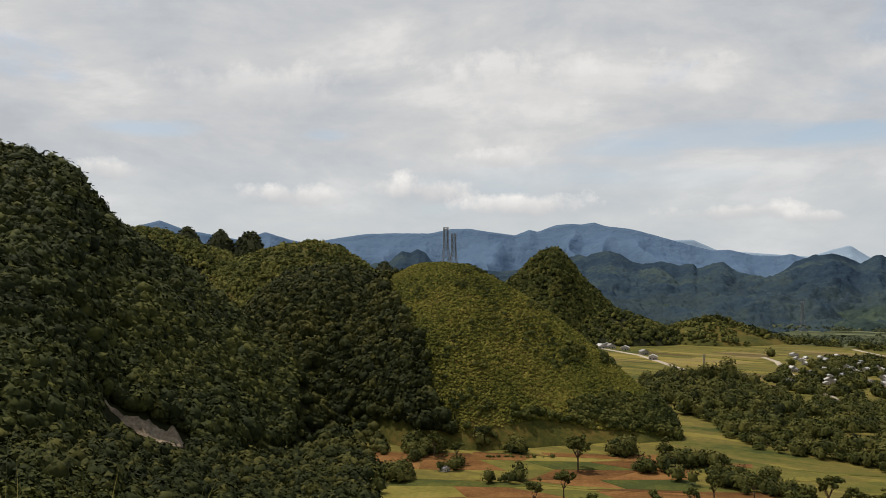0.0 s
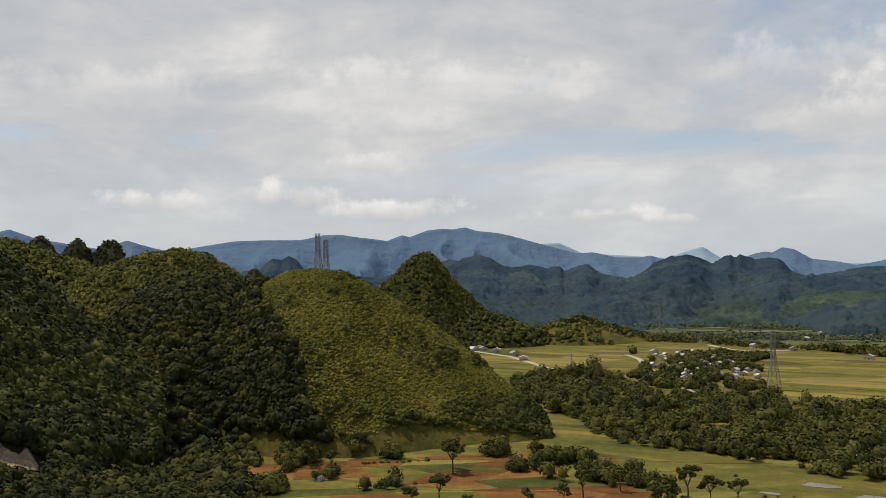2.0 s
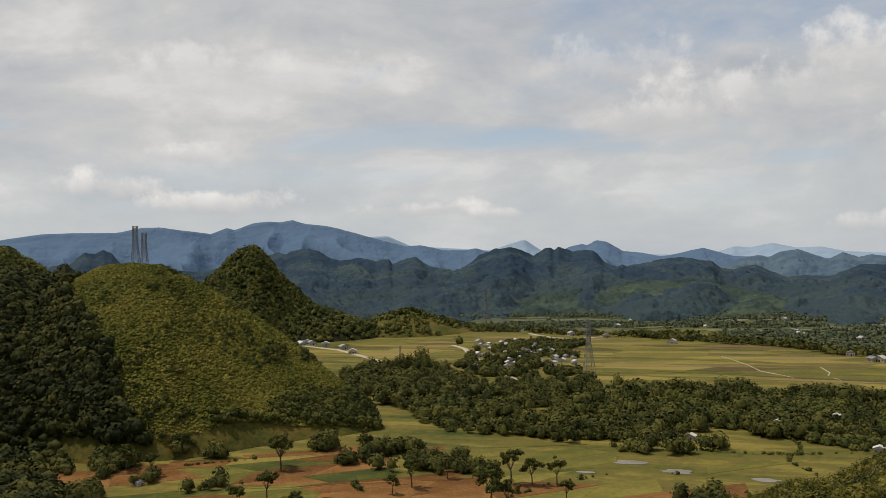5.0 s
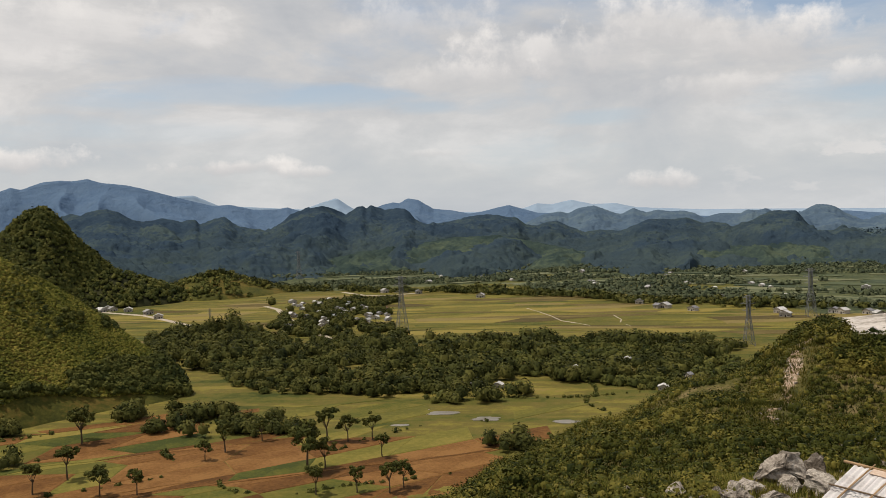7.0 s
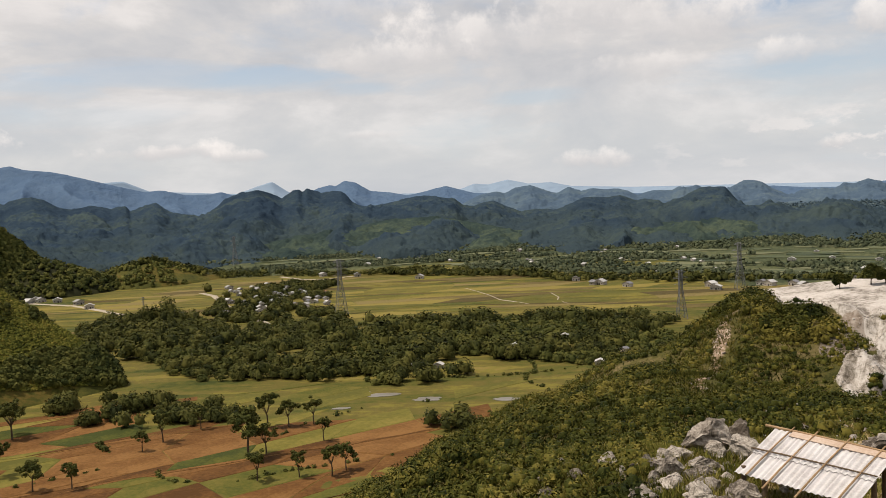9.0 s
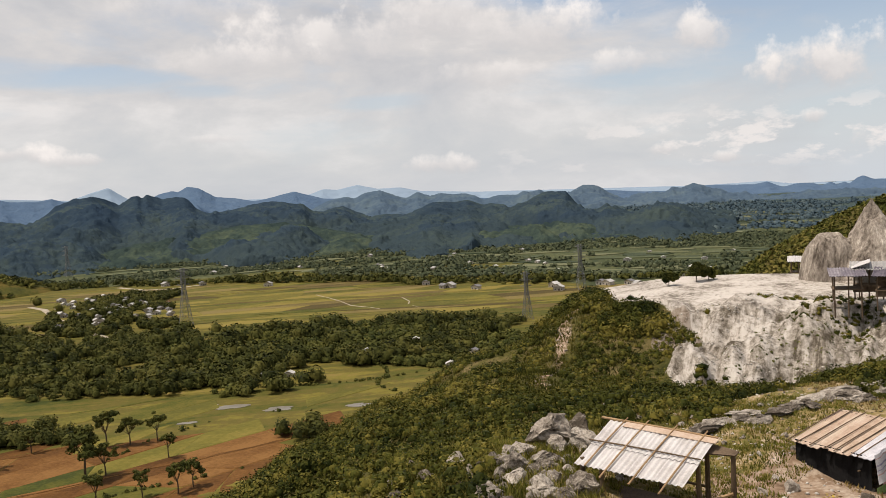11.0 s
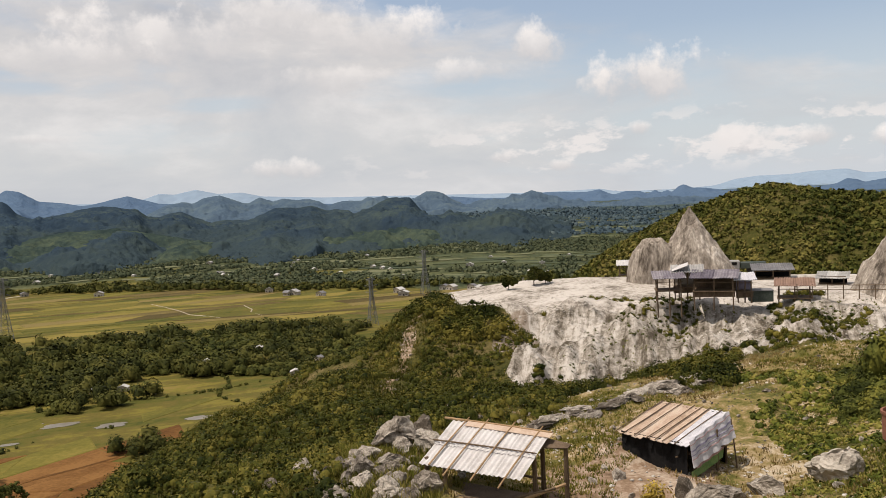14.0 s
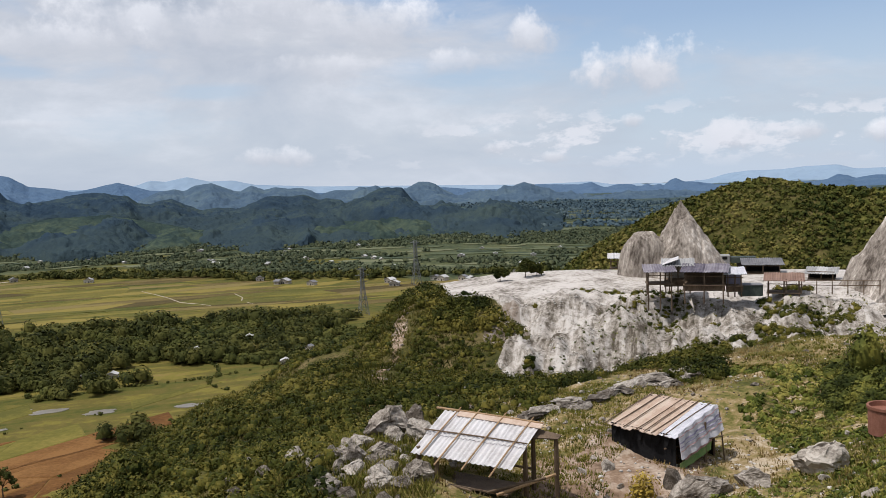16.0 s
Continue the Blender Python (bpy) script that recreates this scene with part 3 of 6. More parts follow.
gx, gy, gz = build_ground()
def ground_material():
    """Layers of ground: each weight is carried by the mesh and broken up by noise at its edges."""
    m = bpy.data.materials.new("ground layers")
    m.use_nodes = True
    t = m.node_tree
    L = t.links.new
    b = t.nodes["Principled BSDF"]
    co = t.nodes.new("ShaderNodeTexCoord")

    def nz(size, detail=4.0):
        n = nd(t, "ShaderNodeTexNoise", Scale=1 / size, Detail=detail, Roughness=0.62)
        L(co.outputs["Object"], n.inputs["Vector"])
        return n.outputs[0]
    wide, mid, fine, grit = nz(40), nz(4), nz(0.5), nz(0.12, 2.0)
    far_v = math_node(t, "ADD", math_node(t, "MULTIPLY", wide, 0.55), math_node(t, "MULTIPLY", mid, 0.45))
    near_v = math_node(t, "ADD", math_node(t, "MULTIPLY", mid, 0.5), math_node(t, "ADD", math_node(t, "MULTIPLY", fine, 0.3), math_node(t, "MULTIPLY", grit, 0.2)))
    turn = t.nodes.new("ShaderNodeMapping")
    turn.vector_type = "TEXTURE"
    turn.inputs["Rotation"].default_value = (0, 0, radians(-40))
    turn.inputs["Scale"].default_value = (85, 11, 20)
    L(co.outputs["Object"], turn.inputs[0])
    band = nd(t, "ShaderNodeTexNoise", Scale=1.0, Detail=4.0, Roughness=0.6, Distortion=0.6)
    L(turn.outputs[0], band.inputs["Vector"])
    strip_v = math_node(t, "ADD", math_node(t, "MULTIPLY", far_v, 0.5), math_node(t, "MULTIPLY", band.outputs[0], 0.5))
    col = ramp(t, strip_v, [(0.38, (0.036, 0.046, 0.012)), (0.46, (0.082, 0.080, 0.018)), (0.52, (0.105, 0.086, 0.024)), (0.57, (0.145, 0.125, 0.026)), (0.64, (0.18, 0.135, 0.045))])
    # rills run down the broken limestone face
    rill = t.nodes.new("ShaderNodeMapping")
    rill.vector_type = "TEXTURE"
    rill.inputs["Rotation"].default_value = (0, 0, radians(-74))
    rill.inputs["Scale"].default_value = (0.7, 5.0, 5.0)
    L(co.outputs["Object"], rill.inputs[0])
    rills = nd(t, "ShaderNodeTexNoise", Scale=1.0, Detail=5.0, Roughness=0.68, Distortion=0.4)
    L(rill.outputs[0], rills.inputs["Vector"])
    lime_v = math_node(t, "ADD", math_node(t, "MULTIPLY", near_v, 0.6), math_node(t, "MULTIPLY", rills.outputs[0], 0.4))

    def layer(col, name, soft, v, stops):
        a = t.nodes.new("ShaderNodeAttribute")
        a.attribute_name = name
        edge = math_node(t, "ADD", a.outputs["Fac"], math_node(t, "MULTIPLY", math_node(t, "SUBTRACT", near_v if soft < 0.5 else far_v, 0.5), soft * 4))
        return mix(t, ramp(t, edge, [(0.42, (0, 0, 0)), (0.58, (1, 1, 1))]), col, ramp(t, v, stops))
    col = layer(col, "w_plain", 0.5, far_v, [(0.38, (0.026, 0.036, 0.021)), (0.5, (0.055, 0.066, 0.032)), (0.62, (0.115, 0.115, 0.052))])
    # bluer outer plain: haze put into the ground colour
    col = layer(col, "w_far_haze", 0.5, far_v, [(0.38, (0.026, 0.042, 0.046)), (0.5, (0.042, 0.062, 0.060)), (0.62, (0.080, 0.102, 0.080))])
    col = layer(col, "w_forest", 0.3, far_v, [(0.36, (0.018, 0.022, 0.008)), (0.62, (0.05, 0.05, 0.015))])
    col = layer(col, "w_slope", 0.2, near_v, [(0.36, (0.03, 0.034, 0.010)), (0.5, (0.075, 0.068, 0.02)), (0.64, (0.16, 0.12, 0.06))])
    col = layer(col, "w_verge", 0.45, near_v, [(0.38, (0.05, 0.054, 0.014)), (0.46, (0.115, 0.105, 0.030)), (0.53, (0.225, 0.165, 0.078)), (0.61, (0.38, 0.315, 0.225))])
    col = layer(col, "w_dirt", 0.45, near_v, [(0.37, (0.085, 0.055, 0.033)), (0.5, (0.225, 0.155, 0.105)), (0.61, (0.40, 0.33, 0.26))])
    col = layer(col, "w_lime", 0.35, near_v, [(0.40, (0.15, 0.13, 0.11)), (0.47, (0.34, 0.31, 0.275)), (0.56, (0.48, 0.445, 0.41))])
    col = layer(col, "w_face", 0.35, lime_v, [(0.43, (0.075, 0.062, 0.047)), (0.475, (0.19, 0.168, 0.14)), (0.515, (0.30, 0.272, 0.24)), (0.56, (0.43, 0.40, 0.365))])
    col = layer(col, "w_bluff", 0.25, lime_v, [(0.42, (0.09, 0.066, 0.048)), (0.5, (0.185, 0.15, 0.12)), (0.57, (0.27, 0.235, 0.20))])
    L(col, b.inputs["Base Color"])
    b.inputs["Roughness"].default_value = 0.9
    b.inputs["Specular IOR Level"].default_value = 0.06
    bp = nd(t, "ShaderNodeBump", Strength=0.8, Distance=0.18)
    L(near_v, bp.inputs["Height"])
    L(bp.outputs[0], b.inputs["Normal"])
    return m


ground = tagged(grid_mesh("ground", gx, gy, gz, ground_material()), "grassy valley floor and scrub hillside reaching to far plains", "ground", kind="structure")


def weigh_ground():
    r, h = np.hypot(gx, gy), np.degrees(np.arctan2(gx, gy))
    w = {"w_slope": smooth(185, 165, r), "w_lime": quarry_mask(gx, gy),
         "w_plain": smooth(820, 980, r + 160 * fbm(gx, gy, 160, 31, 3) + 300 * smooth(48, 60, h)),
         "w_far_haze": smooth(1150, 1500, r + 300 * fbm(gx, gy, 260, 32, 3)),
         "w_forest": smooth(-2, -6, h + 5 * fbm(gx, gy, 60, 33, 3)) * smooth(1500, 1400, r) * smooth(95, 110, r) * (h > -60)}
    bare = fbm(gx, gy, 7, 35, 4) + 0.42 * np.exp(-((r - 29) / 6) ** 2) * (h < 79) + 0.5 * np.exp(-((h - 67) / 5) ** 2 - ((r - 26.5) / 4) ** 2)
    w["w_verge"] = (1 - 0.5 * smooth(76, 81, h + 4 * fbm(gx, gy, 5, 34, 3)) * smooth(46, 40, r)) * smooth(51, 55, h) * smooth(93, 88, h) * smooth(17, 21, r) * smooth(60, 54, r) * (1 - 0.8 * smooth(66, 60, h) * smooth(34, 38, r))
    w["w_face"] = quarry_mask(gx, gy) * smooth(81, 76, r + 5 * fbm(gx, gy, 8, 39, 3))
    w["w_dirt"] = smooth(0.10, 0.38, bare) * smooth(50, 54, h) * smooth(78, 73, h) * smooth(19, 23, r) * (1 - 0.7 * smooth(33, 38, r)) * smooth(62, 55, r)
    gash = np.abs(h - 55.3 - 0.12 * (r - 70) - 2.2 * fbm(gx, gy, 10, 36, 3))
    w["w_dirt"] = np.maximum(w["w_dirt"], 0.54 * smooth(1.0, 0.2, gash) * smooth(50, 56, r) * smooth(86, 80, r))
    bluff = np.hypot((h - 62.3 - 1.2 * fbm(gx, gy, 4, 37, 3)) / 1.5, (r - 72.5 - 3 * fbm(gx, gy, 5, 38, 3)) / 3.6)
    w["w_bluff"] = smooth(1.15, 0.8, bluff)
    for key, v in w.items():
        a = ground.data.attributes.new(key, "FLOAT", "POINT")
        a.data.foreach_set("value", np.ascontiguousarray(v, np.float32).ravel())


weigh_ground()

GREEN.mesh("green_hill", 160, M["meadow_hill"], "grass-covered conical hill in sunlight with shrubs")
WOODED.mesh("wooded_hill", 120, M["forest_floor"], "dark densely wooded rounded hill")
CONE.mesh("conical_hill", 110, M["forest_floor"], "steep conical karst hill covered in dark woods")
LEFT.mesh("wooded_mountain", 150, M["forest_floor"], "steep wooded mountainside with a bare scar")
BACK.mesh("back_hill", 90, M["meadow_hill"], "rounded green hill behind the wooded one")
BACK2.mesh("back_ridge", 90, M["forest_floor"], "wooded ridge behind the mountainside")
SHOULDER.mesh("hill_shoulder", 60, M["forest_floor"], "low wooded shoulder of the conical hill")
LOW.mesh("low_hill", 60, M["meadow_hill"], "low grassy hill at the valley edge")
RIGHT.mesh("scrub_hill", 120, M["scrub_floor"], "scrub-covered hill behind the limestone crags")
for k in KNOBS:
    k.mesh("karst_knob", 50, M["forest_floor"], "small rounded wooded karst knob on the skyline")


def mountain_range(name, crest, r0, depth, material, label, h0, h1, spur, bump, step=0.1, seed=1, rows=44, power=0.8, canopy=0.0):
    """A range across the valley. crest: heading and rise in degrees along its skyline; spur: depth of its side valleys; bump: size of its knolls."""
    heads = np.arange(h0, h1, step)
    v = np.concatenate([np.linspace(-1, 0.10, rows - 1), [0.102]])
    A, V = np.meshgrid(heads, v)
    hh, rr = np.array(crest).T
    arc = A * r0 * 0.01745
    off = 0.30 * fbm(arc, arc * 0, r0 * 0.10, seed + 3, 3)
    R = r0 + (V + off) * depth
    x, y = pol(A, R)
    fine = np.arange(h0 - 3, h1 + 3, 0.05)
    bell = np.exp(-(np.arange(-6, 7) / 1.4) ** 2)
    rise = np.interp(A, fine, np.convolve(np.interp(fine, hh, rr), bell / bell.sum(), "same"))
    top = EYE + R.clip(r0 - depth * 0.3, r0 + depth * 0.3) * np.tan(np.radians(rise)) * 1.0
    d = np.abs(V)
    ridge = np.abs(fbm(arc, R * 0.35, depth * 0.5, seed + 9, 3)) * 2
    prof = np.clip(1 - d ** power * (1 + spur * (ridge - 0.35) * np.clip(d * 4, 0, 1)), 0, 1)
    knoll = np.sqrt(np.abs(fbm(x, y, bump * 3, seed + 70, 2)) + 0.02) * bump * 0.5
    near_top = np.clip(0.12 + d * 5, 0, 1)
    z = top * prof + near_top * (knoll * 1.3 - bump * 0.22) * np.clip(prof * 3, 0, 1) * (0.55 if canopy else 1) + near_top * bump * (0.16 if canopy else 0.45) * fbm(x, y, bump * 0.9, seed + 80, 3)
    if canopy:
        z = z + np.clip(0.3 + d * 3, 0, 1) * canopy * (np.abs(value_noise(x, y, canopy * 2.2, seed + 5)) * 2 + np.abs(value_noise(x, y, canopy * 1.1, seed + 6)) - 0.5)
    domes = np.sqrt(np.maximum(fbm(x, y, bump * 5, seed + 21, 3), 0)) * bump * (1.1 if canopy > 4 else 0.25)
    z = z + domes * np.clip(d * 4 - 0.2, 0, 1) * np.clip((0.95 - d) * 5, 0, 1)
    z[0], z[-1] = -30, -30
    return tagged(grid_mesh(name, x, y, z, material), label, "mountains", kind="structure")


DARK_WEST = [(-8, -1.0), (-5.5, -0.3), (-4.6, 0.31), (-3.6, 0.35), (-3.2, 0.78), (-2.8, 1.12), (-2.15, 1.0), (-1.7, 1.28), (-1.2, 1.0), (-0.7, 0.39), (2.5, -0.22), (3.9, -0.3), (5.1, -0.17)]
DARK_MID = [(8.0, 0.54), (9.2, 0.86), (9.7, 0.71), (10.0, 0.91), (11.2, 1.13), (12.0, 0.82), (12.6, 0.41), (13.2, 0.21), (13.95, 0.29), (14.5, 0.42), (15.4, 0.21), (15.7, 0.09), (16.1, 0.27), (16.6, 0.21), (16.8, -0.09),
            (17.7, 0.22), (18.4, 0.38), (19.15, -0.24), (20.25, -0.5), (21.2, -0.72), (22.1, -0.18), (22.7, 0.37), (23.9, 0.83), (24.05, 0.75), (24.8, 0.88), (25.6, 0.63), (26.4, 0.22), (27.1, 0.7), (27.5, 0.76), (27.75, 0.56),
            (28.05, 0.82), (28.6, 0.61), (29.0, 0.45), (29.6, 0.55), (30.35, 0.52), (30.7, 0.24), (31.05, -0.27)]
DARK_EAST = [(31.7, -0.63), (32.8, -0.59), (34.0, -0.39), (34.7, -0.19), (35.5, -0.13), (36.65, -0.17), (37.2, -0.34), (38.0, -0.44), (38.5, -0.87), (39.3, -1.0), (40.0, -0.73), (40.6, -0.7), (41.5, -1.15), (42.4, -1.55), (43.4, -1.42),
             (44.8, -1.53), (45.55, -1.25), (46.5, -0.83), (47.0, -0.77), (48.05, -0.87), (49.0, -0.75), (49.6, -0.99), (50.0, -1.18), (50.5, -1.08), (51.5, -1.22), (51.8, -1.48), (52.4, -1.26), (53.0, -1.1)]
DARK_END = [(53.6, -0.75), (54.3, -0.5), (55.65, -0.53), (56.0, -0.99), (56.5, -1.59), (57.1, -2.12), (57.8, -1.93), (58.3, -1.49), (58.55, -1.73), (59.2, -2.22), (59.8, -2.52), (60.35, -2.6), (61.1, -2.2), (61.7, -1.96), (62.5, -2.0),
            (62.9, -2.29), (63.8, -2.71), (64.5, -2.9), (66.0, -3.3), (68, -4)]
mountain_range("hazed_dark_range", DARK_WEST + DARK_MID + DARK_EAST + DARK_END, 1750, 690, M["hazed_dark_range"], "wooded karst range across the valley, darkened and blued for cloud shadow and haze", -8, 66.5, 0.6, 30, seed=3, step=0.07, rows=140, power=0.72, canopy=5.5)
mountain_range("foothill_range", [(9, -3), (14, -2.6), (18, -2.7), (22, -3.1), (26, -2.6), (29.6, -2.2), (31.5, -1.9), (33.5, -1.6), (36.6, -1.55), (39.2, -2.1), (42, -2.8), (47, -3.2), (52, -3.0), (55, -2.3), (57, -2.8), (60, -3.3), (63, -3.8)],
               1300, 210, M["hazed_foothill"], "lower wooded foothills in front of the range, tinted blue-green for haze", 9, 63, 0.9, 16, seed=4, step=0.09, rows=50, canopy=5.0)
BLUE_WEST = [(-34, 2.2), (-22, 2.4), (-20.5, 2.5), (-18.6, 3.05), (-17.2, 2.5), (-13.5, 1.8), (-11.9, 2.35), (-10.5, 1.9), (-9.2, 1.6), (-8.0, 1.8), (-7.0, 1.99), (-5.1, 2.27), (-3.2, 2.31), (-0.9, 2.31), (0.6, 2.62), (1.8, 2.62), (2.9, 2.45),
             (4.9, 2.17), (5.9, 2.55), (6.4, 2.4), (7.6, 2.84), (8.6, 2.93), (9.4, 2.89), (10.2, 3.02), (10.9, 2.76), (12.3, 2.6), (13.15, 2.4), (14.5, 2.0), (15.8, 1.61), (17.7, 1.08), (18.8, 1.12), (20.3, 0.74), (21.8, 0.7),
             (22.5, 0.83), (23.1, 0.62), (24.0, 0.44), (25.9, 0.08)]
BLUE_MID = [(27.8, 0.33), (28.8, 0.76), (29.6, 0.93), (30.0, 0.84), (30.6, 1.17), (31.3, 1.03), (32.3, 0.39), (33.6, 0.23), (34.7, -0.03), (35.5, 0.06), (36.7, 0.33), (37.4, 0.46), (38.4, 0.16), (39.3, -0.13), (42, -0.3), (46, -0.5), (51, -0.75),
            (55.5, -0.65), (58.5, -0.65), (60.8, -0.88), (62.3, -0.92), (65.0, -0.67)]
BLUE_EAST = [(66.1, -0.73), (67.6, -0.8), (68.4, -0.65), (69.3, -1.07), (70.2, -0.85), (71.0, -0.88), (71.5, -1.1), (72.05, -0.86), (72.4, -1.1), (72.8, -0.9), (73.1, -1.06), (73.5, -0.71), (73.85, -0.58), (74.4, -0.83), (75.2, -0.87),
             (76.3, -1.1), (80.3, -1.18), (81.9, -1.11), (82.9, -0.98), (83.5, -0.67), (84.1, -0.77), (84.45, -0.96), (85.6, -0.77), (88, -0.9), (95, -0.8)]
KARST_WEST = [(37.5, -1.6), (38.7, -0.69), (39.7, -0.26), (40.05, -0.19), (40.8, -0.07), (41.4, -0.23), (42.1, 0.12), (43.1, 0.24), (43.95, -0.09), (44.5, -0.33), (44.85, -0.41), (45.65, -0.03), (46.5, -0.35), (47.2, -0.19), (48.05, -0.32),
              (48.9, -0.31), (49.6, -0.52), (50.1, -0.82), (51.1, -0.55), (52.4, -0.6), (52.8, -0.36), (53.3, -0.45), (53.65, -0.42), (53.9, -0.32), (54.7, -0.75), (56.0, -0.6)]
KARST_EAST = [(56.8, -0.18), (57.4, -0.21), (57.9, -0.36), (58.5, -0.81), (59.6, -1.36), (60.4, -1.21), (61.4, -0.95), (62.1, -1.1), (62.55, -0.63), (63.1, -0.77), (63.9, -0.46), (64.45, -0.64), (64.8, -0.85), (65.6, -0.96), (66.1, -1.29),
              (66.7, -1.32), (67.1, -1.15), (67.4, -1.47), (68.4, -1.66), (70, -1.5), (73, -1.6), (76, -1.8), (82, -1.7), (95, -1.7)]
mountain_range("middle_range", KARST_WEST + KARST_EAST, 2700, 430, M["hazed_middle_blue"], "karst hills behind the far plain, coloured blue-green for haze", 37.5, 95, 0.9, 16, seed=5, step=0.07, rows=50, canopy=5.0)
mountain_range("hazed_blue_range", BLUE_WEST + BLUE_MID + BLUE_EAST, 3500, 600, M["hazed_blue_range"], "distant mountain range coloured blue for haze", -34, 95, 0.9, 24, step=0.09, seed=6, rows=44, canopy=3.0)
mountain_range("hazed_pale_range", [(-34, 1.5), (-8, 1.6), (-4, 2.0), (-1, 2.25), (1, 2.1), (4, 1.5), (14.9, 1.75), (16.5, 1.81), (18.1, 1.07), (23.5, 0.65), (24.8, 1.07), (25.8, 1.35), (26.8, 0.63), (27.8, 0.21), (37.8, 0.03), (38.6, 0.27), (39.3, 0.51), (40.3, 0.41),
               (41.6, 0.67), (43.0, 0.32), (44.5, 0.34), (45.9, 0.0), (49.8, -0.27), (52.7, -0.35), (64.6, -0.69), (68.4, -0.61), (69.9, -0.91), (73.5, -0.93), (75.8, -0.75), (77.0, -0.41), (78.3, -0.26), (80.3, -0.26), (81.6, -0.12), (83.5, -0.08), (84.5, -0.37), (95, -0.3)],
               4450, 280, M["hazed_pale_range"], "farthest mountains on the horizon, paled for haze", -34, 95, 0.3, 14, step=0.15, seed=8)

# ---------------------------------------------------------------- foliage
_ico = None


def ico():
    global _ico
    if _ico is None:
        bm = bmesh.new()
        bmesh.ops.create_icosphere(bm, subdivisions=1, radius=1)
        v = np.array([p.co[:] for p in bm.verts])
        f = np.array([[q.index for q in p.verts] for p in bm.faces])
        bm.free()
        _ico = v, f
    return _ico


_k = np.arange(3) * math.tau / 3
# a three-sided drum, open below: the least core of a far crown
DRUM = (np.concatenate([np.stack([0.8 * np.cos(_k), 0.8 * np.sin(_k), 0 * _k + 0.75], -1), np.stack([1.1 * np.cos(_k + 1.047), 1.1 * np.sin(_k + 1.047), 0 * _k - 0.35], -1)]),
        np.array([(0, 1, 2), (0, 3, 1), (1, 4, 2), (2, 5, 0), (3, 4, 1), (4, 5, 2), (5, 3, 0)]))


def give_tone(me, tone):
    """A random shade for each plant, carried by its mesh."""
    a = me.attributes.new("tone", "FLOAT", "POINT")
    a.data.foreach_set("value", np.ascontiguousarray(tone, np.float32))


def clumps(name, P, R, H, leaves, leaf, material, label, category, seed=0, core=0.78, low=-0.3, kind="stuff", coarse=False):
    """Many crowns in one mesh: at each base point P a lumpy core of half width R and height H, and loose leaf sprays around it."""
    rng = np.random.default_rng(seed)
    N = len(P)
    v, f = DRUM if coarse else ico()
    C = P + np.stack([np.zeros(N), np.zeros(N), H * 0.75], -1)
    S = np.stack([R, R, H], -1)
    jit = 1 + rng.uniform(-0.25, 0.25, (N, len(v), 1))
    yaw = rng.uniform(0, math.tau, (N, 1))
    vr = np.stack([v[None, :, 0] * np.cos(yaw) - v[None, :, 1] * np.sin(yaw), v[None, :, 0] * np.sin(yaw) + v[None, :, 1] * np.cos(yaw), np.broadcast_to(v[None, :, 2], (N, len(v)))], -1)
    cv = C[:, None] + vr * S[:, None] * core * jit
    cf = f[None] + (np.arange(N) * len(v))[:, None, None]
    d = rng.normal(size=(N, leaves, 3))
    d /= np.linalg.norm(d, axis=-1, keepdims=True)
    d[..., 2] = np.where(d[..., 2] < low, -d[..., 2], d[..., 2])
    lump = rng.uniform(0.72, 1.16, (N, leaves, 1))
    q = C[:, None] + d * S[:, None] * lump
    nrm = d + rng.normal(size=d.shape) * 0.28 + [0, 0, 0.08]
    nrm /= np.linalg.norm(nrm, axis=-1, keepdims=True)
    a = np.cross(nrm, rng.normal(size=d.shape))
    a /= np.linalg.norm(a, axis=-1, keepdims=True)
    b = np.cross(nrm, a)
    sz = (leaf * rng.uniform(0.6, 1.35, (N, leaves, 1))) * (R / R.mean())[:, None, None]
    tri = np.stack([q + a * sz, q - a * sz * 0.5 + b * sz * 0.8, q - a * sz * 0.5 - b * sz * 0.8], 2).reshape(-1, 3)
    tf = np.arange(len(tri)).reshape(-1, 3) + N * len(v)
    me = bpy.data.meshes.new(name)
    fill_mesh(me, np.concatenate([cv.reshape(-1, 3), tri]), np.concatenate([cf.reshape(-1, 3), tf]))
    me.materials.append(material)
    tone = rng.random(N)
    give_tone(me, np.concatenate([np.repeat(tone, len(v)), np.repeat(tone, leaves * 3)]))
    return tagged(new(name, me), label, category, kind=kind)


def strew(rng, n, h0, h1, r0, r1, keep=None):
    """n random points of the land between two headings and two distances, as many as keep() lets stand."""
    h = rng.uniform(h0, h1, n)
    r = np.sqrt(rng.uniform(r0 * r0, r1 * r1, n))
    x, y = pol(h, r)
    if keep is not None:
        k = keep(x, y, h, r)
        x, y = x[k], y[k]
    return np.stack([x, y, land_z(x, y)], -1)


def on_hill(rng, hill, n, reach=1.0, front=True, keep=None):
    if isinstance(hill, Ridge):
        x, y = hill.places(rng, n, front)
    else:
        u, v = rng.uniform(-1, 1, n) * reach, rng.uniform(-1, 0.35 if front else 1, n) * reach
        k = u * u + v * v < reach * reach
        u, v = u[k] * hill.w, v[k] * hill.l
        x = hill.c[0] + u * math.cos(hill.a) + v * math.sin(hill.a)
        y = hill.c[1] - u * math.sin(hill.a) + v * math.cos(hill.a)
    z = land_z(x, y)
    k = hill.z(x, y) >= z - 0.5
    if keep is not None:
        k &= keep(x, y)
    return np.stack([x[k], y[k], z[k]], -1)


